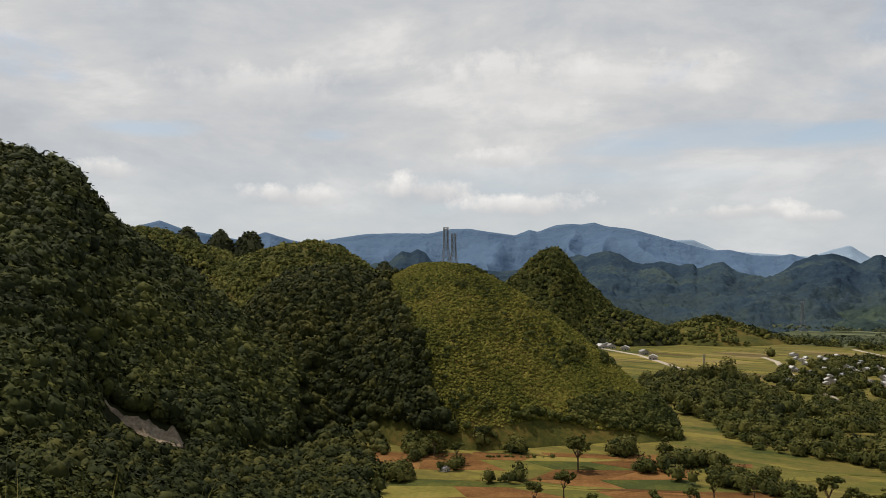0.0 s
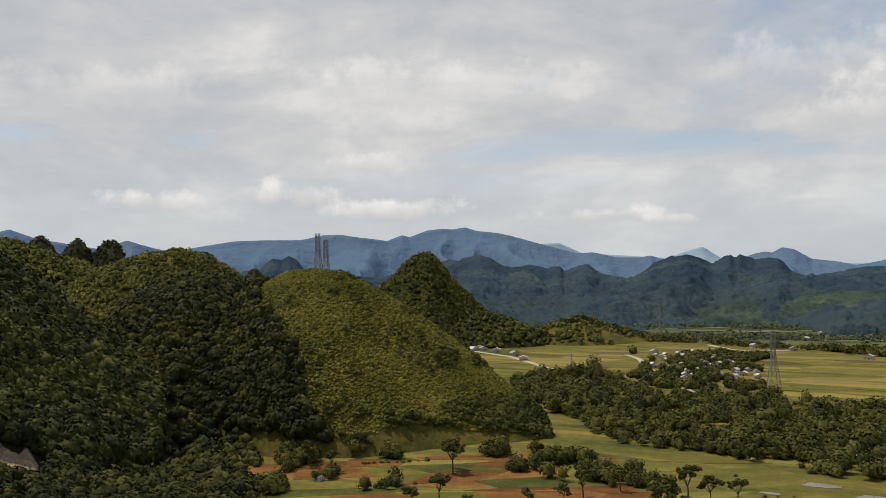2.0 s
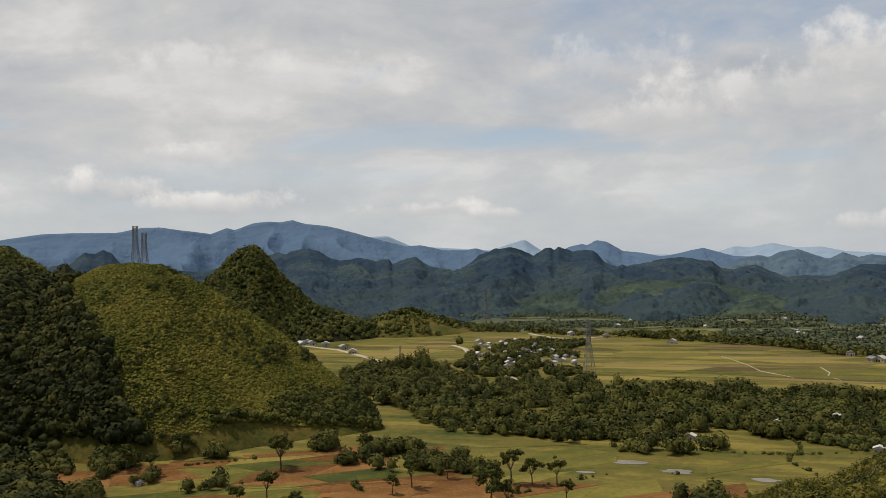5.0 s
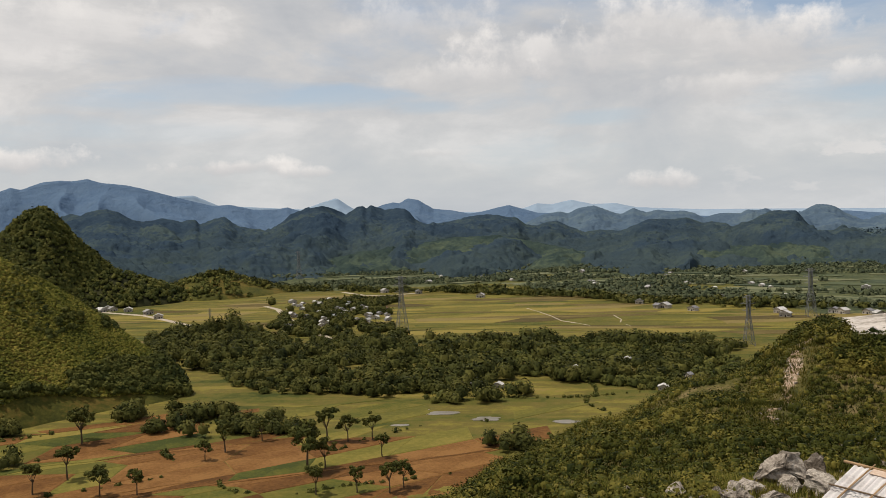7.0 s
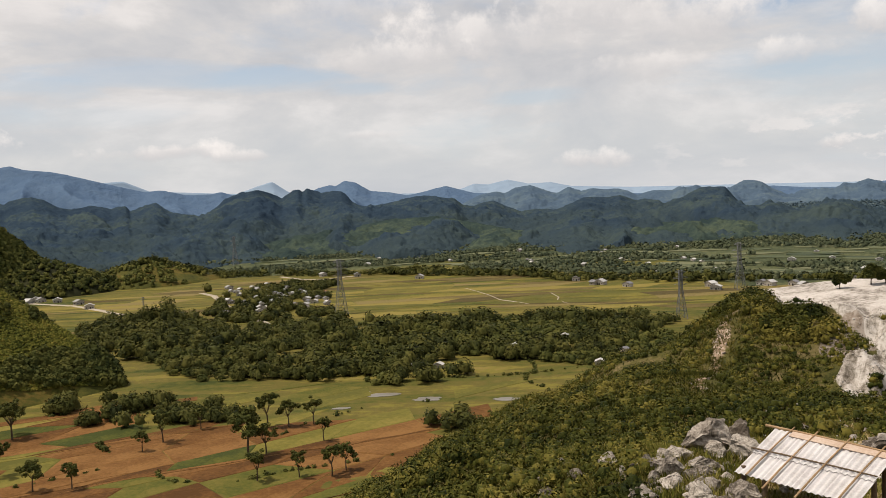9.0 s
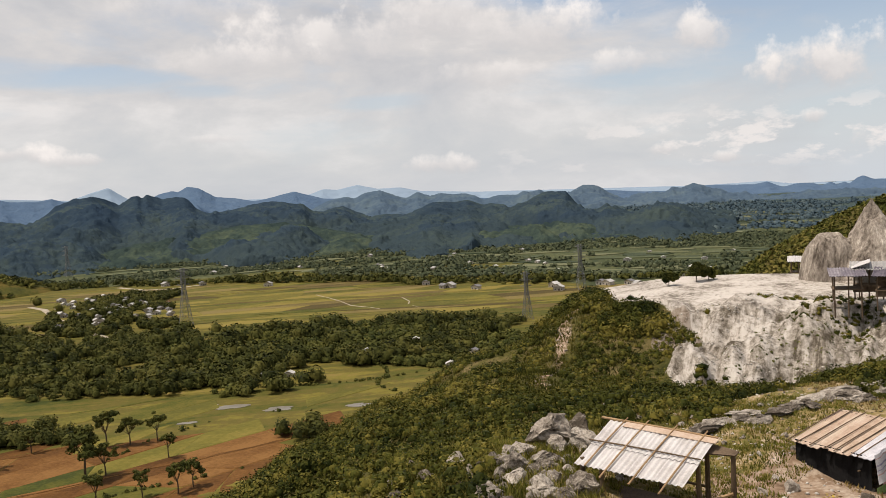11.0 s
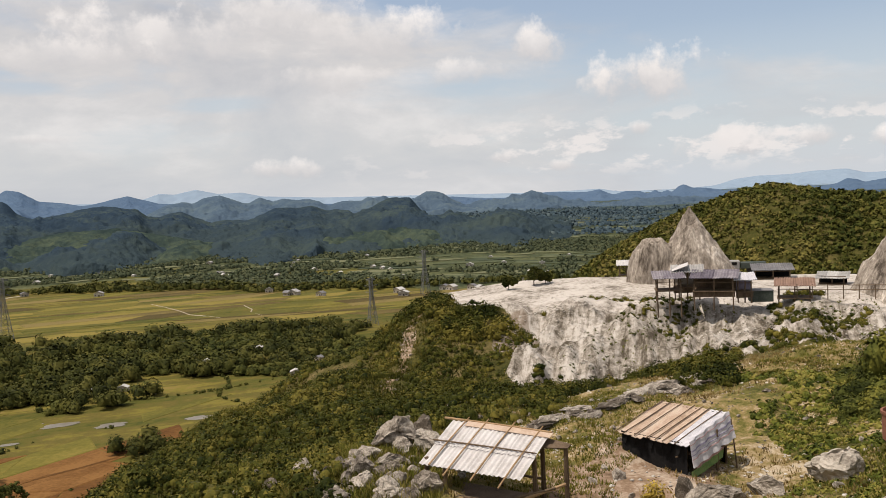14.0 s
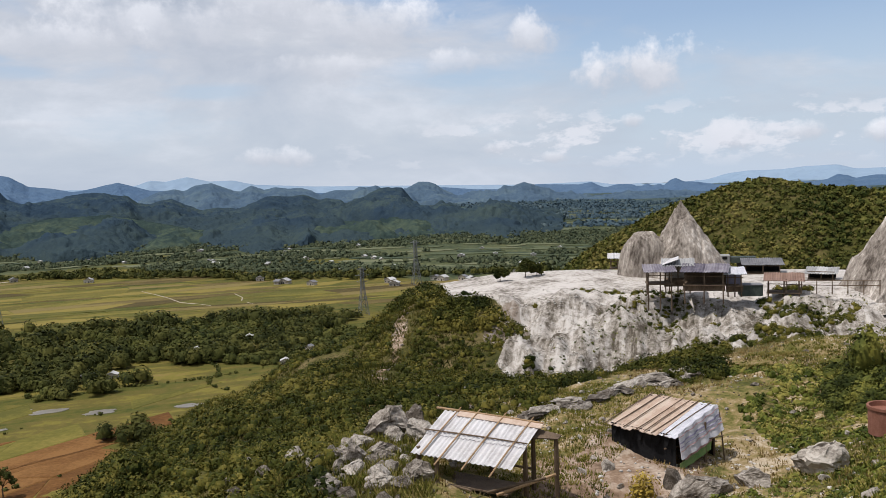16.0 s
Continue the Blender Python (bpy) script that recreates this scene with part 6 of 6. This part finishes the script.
x, y, z = ground_at(74.2, 92)
c = crag("limestone_crag", [(0.3, 0, 5.6, 8.1, 0.0), (-3.5, -0.8, 2.8, 4.6, 0.75), (0.2, 0, 2.2, 7.6, 0.12), (3.0, 0.5, 3.0, 2.2, 0.2)], "pointed bare limestone crag with a blocky shoulder")
c.matrix_basis = pose(x, y, 64.0, 0, 0, -74.2)
x, y, z = ground_at(88.6, 84)
c = crag("limestone_crag", [(0, 0, 7.4, 12.0, 0.05), (-3.5, -1.5, 3.2, 3.6, 0.3)], "steep bare limestone crag at the end of the terrace")
c.matrix_basis = pose(x, y, 64.0, 0, 0, -88.0)

# ---------------------------------------------------------------- market stalls


def white_stall():
    e = thing("market_stall", "open timber stall with a white corrugated roof held by bamboo poles", "stall", pose(22.50, 12.85, 64.74, 0, 0, -91) @ pose(-0.10, 0, -0.04))
    zb, zf, w, d = 2.40, 1.60, 3.55, 2.1
    posts = [(-1.7, -0.75, zf + 0.2), (-0.95, -0.85, zf + 0.1), (1.62, 0.2, 2.05), (2.38, 0.84, 2.16), (1.55, 0.9, zb - 0.1), (-1.75, 0.95, zb - 0.1), (0.0, 0.95, zb - 0.1)]
    for k, (px, py, h) in enumerate(posts):
        part("post", pole((px + 0.03 * math.sin(k), py, -0.5), (px, py, h), 0.085, 0.07, bm=None, bend=0.02), M["wood"], e)

    def rz(yy):
        return zf + (zb - zf) * (yy + d / 2) / d
    for r, (y0, y1) in enumerate(((-d / 2, -0.02), (-0.14, d / 2))):
        for k in range(4):
            x0 = -w / 2 + k * w / 4
            lift = 0.05 + 0.035 * r + 0.012 * (k % 2)
            bm = slab([(x0 - 0.03, y0, rz(y0) + lift), (x0 + w / 4 + 0.03, y0, rz(y0) + lift), (x0 + w / 4 + 0.03, y1, rz(y1) + lift), (x0 - 0.03, y1, rz(y1) + lift)], 0.012, nx=40, ny=2, wave=0.022, waves=5)
            part("roof_sheet", bm, M["white_sheet"], e)
    for px, a, b in ((-1.35, -1.15, 1.2), (-0.62, -1.5, 1.22), (0.35, -1.5, 1.25), (1.35, -1.6, 1.2)):
        part("roof_pole", pole((px, a, rz(a) + 0.15), (px + 0.1, b, rz(b) + 0.16), 0.03, 0.022, bend=0.03), M["pole"], e)
    part("roof_pole", pole((-w / 2 - 0.1, -0.08, rz(-0.08) + 0.18), (w / 2 + 0.05, -0.02, rz(-0.02) + 0.17), 0.028, 0.022, bend=0.04), M["wood"], e)
    part("ridge_beam", pole((-w / 2 - 0.35, d / 2 + 0.02, zb + 0.14), (w / 2 + 0.1, d / 2 - 0.05, zb + 0.13), 0.045, 0.035, bend=0.03), M["pole"], e)
    part("ridge_board", slab([(-1.2, d / 2 - 0.25, rz(d / 2 - 0.25) + 0.13), (1.9, d / 2 - 0.3, rz(d / 2 - 0.3) + 0.13), (1.9, d / 2, zb + 0.12), (-1.2, d / 2, zb + 0.12)], 0.02), M["tan_sheet"], e)
    part("side_flap", slab([(w / 2 - 0.1, 0.6, 2.12), (w / 2 + 0.72, 0.72, 2.16), (w / 2 + 0.72, 0.98, 2.22), (w / 2 - 0.1, 1.05, 2.28)], 0.04, nx=4, ny=2, sag=0.02), M["wood"], e)
    part("rail", pole((-2.0, -0.9, 0.95), (0.35, -0.95, 0.75), 0.04, 0.035), M["wood"], e)
    part("rail", pole((1.2, -0.9, 0.75), (2.5, 0.5, 1.15), 0.055, 0.05), M["pole"], e)
    part("rail", pole((0.9, -0.95, 0.8), (2.3, 0.2, 1.1), 0.045, 0.04), M["wood"], e)
    part("counter", slab([(-1.65, -0.8, 0.72), (1.5, -0.8, 0.72), (1.5, 0.2, 0.74), (-1.65, 0.2, 0.74)], 0.05), M["wood"], e)
    part("back_rail", pole((-1.75, 0.95, 1.0), (1.62, 0.9, 1.05), 0.04), M["wood"], e)
    return e


def slat_stall():
    e = thing("market_stall", "small stall with tan slatted roof, black cloth walls and striped tarpaulin", "stall", pose(30.75, 9.5, 64.12, 0, 0, -104))
    w, d, zf, zb = 2.9, 3.0, 1.32, 1.84

    def rz(yy):
        return zf + (zb - zf) * (yy + d / 2) / d
    for px, py in ((-1.35, -1.3), (1.25, -1.3), (-1.35, 1.35), (1.35, 1.35), (1.62, 0.2)):
        part("post", pole((px, py, -0.4), (px, py, rz(py)), 0.05, 0.04, bend=0.02), M["wood"], e)
    for k in range(8):
        x0 = -w / 2 + k * w / 8 - 0.05
        bm = slab([(x0, -d / 2 - 0.08 * (k % 3), rz(-d / 2) + 0.04 + 0.02 * (k % 2)), (x0 + w / 8 + 0.04, -d / 2 - 0.08 * (k % 3), rz(-d / 2) + 0.04 + 0.02 * (k % 2)),
                   (x0 + w / 8 + 0.06, d / 2, rz(d / 2) + 0.06), (x0 + 0.02, d / 2, rz(d / 2) + 0.06)], 0.02, nx=8, ny=3, wave=0.015, waves=2)
        part("roof_slat", bm, M["tan_sheet"] if k < 6 else M["tarp_white"], e, "white plastic-covered roof strip" if k >= 6 else "")
    for k, px in enumerate((-1.45, -1.1, -0.62, -0.1, 0.25, 0.55, 1.05)):
        part("roof_pole", pole((px - 0.05, -d / 2 - 0.15, rz(-d / 2) + 0.12), (px + 0.08, d / 2 + 0.08, rz(d / 2) + 0.13), 0.022, 0.018, bend=0.03 * (-1) ** k), M["wood"], e)
    for k in range(7):
        part("roof_fringe", slab([(-1.3 + k * 0.37, -1.42, 1.02 + 0.1 * math.sin(k * 2)), (-1.2 + k * 0.37, -1.42, 1.0), (-1.05 + k * 0.37, -1.4, 1.44), (-1.4 + k * 0.37, -1.4, 1.44)], 0.01), M["black_cloth"], e)
    part("front_cloth", slab([(-1.4, -1.34, -0.1), (1.3, -1.34, -0.1), (1.3, -1.34, 1.4), (-1.4, -1.34, 1.4)], 0.02, nx=24, ny=4, wave=0.02, waves=6), M["black_cloth"], e)
    part("side_cloth", slab([(-1.4, 1.34, -0.1), (-1.4, -1.32, -0.1), (-1.4, -1.32, 1.4), (-1.4, 1.34, 1.9)], 0.02, nx=20, ny=3, wave=0.02, waves=5), M["black_cloth"], e)
    part("back_cloth", slab([(1.3, 1.36, -0.1), (-1.4, 1.36, -0.1), (-1.4, 1.36, 1.9), (1.3, 1.36, 1.9)], 0.02, nx=20, ny=3, wave=0.02, waves=5), M["black_cloth"], e)
    t = part("tarpaulin", slab([(1.60, -1.46, 0.62), (1.80, 1.25, 1.10), (1.46, 1.38, 2.0), (1.40, -1.36, 1.5)], 0.015, nx=26, ny=8, wave=0.045, waves=4), M["tarp_white"], e, "white tarpaulin hung over the stall's end")
    for k, (a, b, key) in enumerate(((0.34, 0.40, "tarp_blue"), (0.66, 0.70, "banner_red"), (0.12, 0.15, "banner_red"), (0.52, 0.55, "tarp_blue"))):
        part("stripe", slab([(1.43 + 0.20 * b, -1.38 - 0.10 * b, 1.5 - 0.88 * b), (1.49 + 0.34 * b, 1.38 - 0.13 * b, 2.0 - 0.90 * b), (1.49 + 0.34 * a, 1.38 - 0.13 * a, 2.0 - 0.90 * a), (1.43 + 0.20 * a, -1.38 - 0.10 * a, 1.5 - 0.88 * a)], 0.01, nx=26, ny=2, wave=0.045, waves=4), M[key], t)
    part("banner", slab([(1.50, -1.42, 0.15), (1.66, 0.5, 0.52), (1.64, 0.6, 0.82), (1.50, -1.42, 0.46)], 0.012, nx=16, ny=2, wave=0.02, waves=3), M["banner_green"], e, "green and red printed banner hanging low")
    part("banner", slab([(1.52, -1.1, 0.50), (1.68, 0.55, 0.84), (1.67, 0.6, 0.98), (1.52, -1.1, 0.62)], 0.012, nx=16, ny=1, wave=0.02, waves=3), M["banner_red"], e, "faded red strip of a banner")
    part("prop_pole", pole((1.9, 1.15, -0.3), (1.6, 1.3, 1.75), 0.03, 0.025), M["wood"], e)
    part("rail", pole((0.9, -1.45, 0.88), (1.95, 0.9, 1.0), 0.03, 0.025), M["wood"], e)
    return e


white_stall()
slat_stall()


def clay_tub():
    x, y, z = ground_at(86.3, 33.0)
    e = thing("water_tub", "red-brown round water tub on the stony path", "tub", pose(x, y, z - 0.05))
    bm = bmesh.new()
    prof = [(0.62, 0), (0.64, 0.9), (0.68, 0.92), (0.68, 1.02), (0.60, 1.02), (0.58, 0.85)]
    rings = [[bm.verts.new((r * math.cos(i * math.tau / 32), r * math.sin(i * math.tau / 32), h)) for i in range(32)] for r, h in prof]
    for s, t in zip(rings, rings[1:]):
        for i in range(32):
            j = (i + 1) % 32
            bm.faces.new((s[i], s[j], t[j], t[i]))
    bm.faces.new(rings[-1])
    part("wall", bm, M["tub"], e)
    return e


clay_tub()

# ---------------------------------------------------------------- huts on the terrace


M["slate"] = surface("violet-grey roof sheet", [(0.32, (0.075, 0.065, 0.085)), (0.5, (0.15, 0.135, 0.16)), (0.68, (0.27, 0.25, 0.27))], 0.8, 0.1, rough=0.7, bump=0.3, depth=0.02, rand=0.3)


def lean_roof(w, d, zf, zb, key, e, x0=0.0, y0=0.0, thick=0.05):
    n = max(3, round(w / 0.9))
    for k in range(n):
        a = x0 - w / 2 + k * w / n
        j = 0.03 * math.sin(k * 2.3)
        part("roof_sheet", slab([(a, y0 - d / 2, zf + j), (a + w / n + 0.04, y0 - d / 2, zf - j), (a + w / n + 0.04, y0 + d / 2, zb - j), (a, y0 + d / 2, zb + j)], thick, nx=16, ny=3, wave=0.03, waves=4, sag=0.08), M[key], e)


def stilt_hut(name, w, d, h, low, key, m, label, wall=None, deck=0.0):
    """A hut or shelter on posts: deck height, roof height, posts running down to low."""
    e = thing(name, label, "hut", m, "terrace huts")
    n = max(2, round(w / 1.6))
    for k in range(n + 1):
        px = -w / 2 + 0.15 + k * (w - 0.3) / n
        part("post", pole((px, -d / 2 + 0.12, low), (px + 0.04 * math.sin(k * 2), -d / 2 + 0.12, h), 0.06, bend=0.02), M["wood"], e)
        if k in (0, n):
            part("post", pole((px, d / 2 - 0.12, low * 0.5), (px, d / 2 - 0.12, h + 0.3), 0.06), M["wood"], e)
    lean_roof(w + 0.5, d + 0.6, h, h + 0.42, key, e)
    part("deck", box(w, d, 0.1, (0, 0, deck - 0.1)), M["wood"], e)
    part("rail", pole((-w / 2, -d / 2 + 0.1, deck + 0.75), (w / 2, -d / 2 + 0.1, deck + 0.72), 0.035), M["wood"], e)
    if wall:
        part("back_wall", slab([(-w / 2, d / 2 - 0.2, deck), (w / 2, d / 2 - 0.2, deck), (w / 2, d / 2 - 0.2, h + 0.2), (-w / 2, d / 2 - 0.2, h + 0.2)], 0.04, nx=12, ny=1, wave=0.02, waves=6), M[wall], e)
        part("skirt", slab([(-w / 2, -d / 2 + 0.3, deck - 0.6), (w / 2, -d / 2 + 0.3, deck - 0.55), (w / 2, -d / 2 + 0.3, deck - 0.1), (-w / 2, -d / 2 + 0.3, deck - 0.1)], 0.04, nx=10, ny=1, wave=0.02, waves=5), M["wood"], e, "boarded skirt under the deck")
    return e


def put_huts():
    def spot(h, r, z, turn=0):
        x, y = pol(h, r)
        return pose(float(x), float(y), z, 0, 0, -h + turn)
    stilt_hut("stilt_hut", 2.3, 2.0, 1.05, -2.4, "slate", spot(72.7, 77, 64.95, 5), "stilt shelter with a violet-grey sheet roof on long posts", None)
    stilt_hut("stilt_hut", 3.5, 2.4, 1.1, -1.7, "slate", spot(75.6, 77, 64.9, -4), "stilt hut with a patched grey roof and open front", "wood")
    e = stilt_hut("stilt_hut", 2.4, 2.0, 1.3, -1.2, "tin", spot(73.9, 79, 65.0), "small hut with a pale pitched roof between the shelters", "plaster")
    part("gable_sheet", slab([(-1.3, -1.2, 1.4), (0.1, -1.2, 1.9), (0.1, 1.2, 1.95), (-1.3, 1.2, 1.45)], 0.04), M["white_sheet"], e)
    stilt_hut("lean_to", 1.4, 1.6, 1.0, -1.0, "tarp_white", spot(77.4, 77.5, 64.7, 6), "lean-to hung with pale and violet tarpaulin", "tarp_blue")
    stilt_hut("open_stall", 2.8, 1.8, 1.05, -0.9, "brown_roof", spot(80.4, 79, 63.95), "open timber stall with a thin brown roof and rails", None)
    stilt_hut("roadside_shelter", 3.6, 2.2, 0.85, -0.3, "dark_roof", spot(79.1, 93, 64.0, 5), "long shelter with a weathered grey-green roof behind the crag", "black_cloth")
    stilt_hut("roadside_shelter", 2.4, 1.6, 0.55, -0.3, "tin", spot(82.6, 88, 64.0, -6), "small shelter with a pale tin roof at the terrace edge", "black_cloth")
    stilt_hut("roadside_shelter", 1.7, 1.5, 1.1, -0.3, "white_sheet", spot(70.0, 99, 63.9, 0), "small white-roofed shelter at the far terrace edge", None)
    e = thing("storage_bin", "dark green storage bin beside the huts", "bin", spot(78.4, 78, 63.7, 10), "")
    part("body", box(1.9, 1.3, 0.95, bevel=0.04), M["tarp_green"], e)
    part("lid", box(2.0, 1.4, 0.07, (0, 0, 0.95), bevel=0.02), M["dark_roof"], e)
    e = thing("fence", "low timber rail fence along the terrace", "fence", spot(83.2, 78, 64.2, 0))
    for k in range(7):
        part("post", pole((-3.6 + k * 1.2, 0, -0.3), (-3.6 + k * 1.2, 0.03 * k, 0.95), 0.045), M["wood"], e)
    for zz in (0.45, 0.85):
        part("rail", pole((-3.7, 0, zz), (3.7, 0.15, zz + 0.05), 0.035), M["wood"], e)


put_huts()


def truck():
    x, y = pol(77.6, 97)
    e = thing("truck", "parked truck with a white cab and a dark green covered bed", "truck", pose(float(x), float(y), 64.02, 0, 0, -77.9 + 4) @ Matrix.Diagonal((0.72, 0.72, 0.72, 1)))
    part("bed", box(3.6, 1.9, 0.9, (0.9, 0, 0.75), bevel=0.05), M["tarp_green"], e)
    cab = part("cab", box(1.5, 1.8, 1.35, (-1.75, 0, 0.6), bevel=0.12), M["tin"], e, "white driver's cab")
    part("windscreen", box(0.06, 1.5, 0.5, (-2.5, 0, 1.3)), M["void"], cab)
    part("side_window", box(0.7, 0.05, 0.45, (-1.8, -0.91, 1.3)), M["void"], cab)
    for wx in (-1.7, 0.4, 1.9):
        for wy in (-0.85, 0.85):
            bm = bmesh.new()
            bmesh.ops.create_cone(bm, cap_ends=True, segments=18, radius1=0.42, radius2=0.42, depth=0.25, matrix=Matrix.Translation((wx, wy, 0.42)) @ Matrix.Rotation(math.pi / 2, 4, "X"))
            part("wheel", bm, M["void"], e)


truck()

M["weed"] = surface("bright weeds", [(0.32, (0.03763, 0.05018, 0.00896)), (0.5, (0.103, 0.1165, 0.01971)), (0.68, (0.215, 0.1882, 0.0448))], 2.0, 0.3, rough=0.6, bump=0, island=0.35, spec=0.05)
# ---------------------------------------------------------------- near plants


def blades(name, P, n, h0, h1, spread, width, material, label, seed, category="grass", kind="stuff"):
    """Upright grass blades in tufts, in one mesh."""
    rg = np.random.default_rng(seed)
    N = len(P)
    a = rg.uniform(0, math.tau, (N, n))
    L = rg.uniform(h0, h1, (N, n))
    root = P[:, None] + np.stack([np.cos(a), np.sin(a), np.zeros_like(a)], -1) * (rg.uniform(0, spread, (N, n)))[..., None]
    out = np.stack([np.cos(a), np.sin(a), np.zeros_like(a)], -1) * (L * rg.uniform(0.2, 0.8, (N, n)))[..., None]
    tip = root + out + np.stack([np.zeros_like(a), np.zeros_like(a), L], -1)
    b = rg.uniform(0, math.tau, (N, n))
    side = np.stack([np.cos(b), np.sin(b), np.zeros_like(b)], -1) * width
    tri = np.stack([root - side - [0, 0, 0.03], root + side - [0, 0, 0.03], tip], 2).reshape(-1, 3)
    me = bpy.data.meshes.new(name)
    fill_mesh(me, tri, np.arange(len(tri)).reshape(-1, 3))
    me.materials.append(material)
    give_tone(me, np.repeat(rg.random(N), n * 3))
    return tagged(new(name, me), label, category, kind=kind)


rng = np.random.default_rng(91)
blades("path_grass", strew(rng, 34000, 51, 92, 20, 60, lambda x, y, h, r: (fbm(x, y, 6, 81, 3) + 0.25 * smooth(74, 86, h) > 0.10) & (quarry_mask(x, y) < 0.4)), 8, 0.04, 0.15, 0.18, 0.026, M["grass"], "short green grass among the stones", 1)
blades("path_dry_grass", strew(rng, 12000, 50, 90, 22, 60, lambda x, y, h, r: (fbm(x, y, 6, 82, 3) > -0.05) & (quarry_mask(x, y) < 0.4)), 4, 0.05, 0.17, 0.18, 0.030, M["dry"], "dry straw-coloured grass on the slope", 2)
blades("spur_grass", strew(rng, 17000, 28, 60, 22, 90, lambda x, y, h, r: (quarry_mask(x, y) < 0.3) & ((h < 50) | (r > 37)) & (fbm(x, y, 8, 83, 3) > -0.1)), 7, 0.15, 0.45, 0.3, 0.03, M["shrub"], "tall grass between the scrub on the spur", 3)
blades("spur_foot_grass", strew(rng, 6500, 43, 57, 23.5, 40, lambda x, y, h, r: fbm(x, y, 5, 88, 3) + 0.3 * smooth(36, 28, r) > 0.02), 7, 0.12, 0.38, 0.22, 0.022, M["grass"], "pale green grass round the rubble at the foot of the spur", 4)
for k, (h, r) in enumerate(((-19.6, 4.9), (-17.2, 5.1), (-15.3, 4.8), (-14.2, 5.2), (-21.5, 5.0), (-16.2, 5.0), (-18.4, 5.2))):
    p = np.array([ground_at(h, r)])
    top = 75 - (r - 0.8) * math.tan(radians(13.6 + 0.5 * (k % 3))) - p[0, 2]
    blades("grass_stem", np.repeat(p, 3, 0), 6, 0.75 * top, top, 0.10, 0.018, M["grass"], "tall grass stem with drooping blades below the viewpoint", 60 + k, "grass", "")
woods("path_weeds", strew(rng, 4600, 76, 92, 21, 46, lambda x, y, h, r: fbm(x, y, 5, 84, 3) + 0.42 * smooth(76.5, 83, h) > 0.14), 0.10, 0.32, 20, 0.055, M["weed"], "bright green weeds and low bushes beside the path", 21, category="shrubs")
woods("path_bushes", strew(rng, 300, 83.0, 88, 37.5, 45, lambda x, y, h, r: fbm(x, y, 4, 85, 2) > 0.0), 0.2, 0.6, 90, 0.06, M["bush"], "dark bushes on the bank beside the path", 22, category="shrubs")
woods("gully_bushes", strew(rng, 1500, 60, 77, 44, 60, lambda x, y, h, r: fbm(x, y, 5, 86, 2) + 0.2 * smooth(54, 58, r) > 0.10), 0.18, 0.62, 70, 0.055, M["shrub"], "green bushes in the gully below the scree", 23, category="shrubs", core=0.5)
woods("scree_tufts", strew(rng, 9000, 58, 92, 60, 80, lambda x, y, h, r: (quarry_mask(x, y) > 0.3) & (fbm(x, y, 5, 89, 4) > 0.12)), 0.04, 0.16, 10, 0.04, M["bush"], "small dark tufts rooted all over the scree", 39, category="shrubs", coarse=True)
woods("scree_bushes", strew(rng, 7000, 58, 90, 60, 82, lambda x, y, h, r: (quarry_mask(x, y) > 0.3) & (fbm(x, y, 6, 87, 3) > 0.25 - 0.07 * smooth(70, 78, h) - 0.12 * smooth(63, 59.5, h) - 0.24 * smooth(68, 63.5, h) * smooth(71, 65, r))), 0.10, 0.42, 30, 0.05, M["shrub"], "low bushes dotted over the pale scree", 24, category="shrubs")
woods("yellow_bush", np.array([ground_at(71.2 + 1.0 * math.sin(k * 2.4) * (k % 5) / 4, 26.9 + 0.5 * math.cos(k * 3)) for k in range(16)]), 0.16, 0.42, 90, 0.04, M["yellow_leaf"], "bushy shrub with yellowing leaves before the stall", 25, core=0.2, tall=1.5, category="shrub", kind="")
woods("roadside_bush", np.array([ground_at(85.0 + 0.35 * math.sin(k * 2), 42 + 0.4 * math.cos(k * 3)) for k in range(10)]), 0.35, 0.7, 130, 0.09, M["bush"], "tall dark green bush standing on the bank", 26, tall=1.7, category="shrub", kind="")


def terrace_saplings():
    for h, r, hgt, seed in ((62.2, 90, 1.7, 41), (63.9, 92, 2.1, 42), (64.6, 93, 1.5, 43)):
        x, y, z = ground_at(h, r)
        tree(hgt, hgt * 0.35, seed, "thin sapling on the pale terrace", pose(x, y, z))


terrace_saplings()

woods("slope_bushes", strew(rng, 60, -31, -21, 14.5, 20, None), 0.7, 1.3, 300, 0.06, M["bush"], "leafy bushes just below the viewpoint", 34, tall=1.5, category="shrubs", core=0.35)
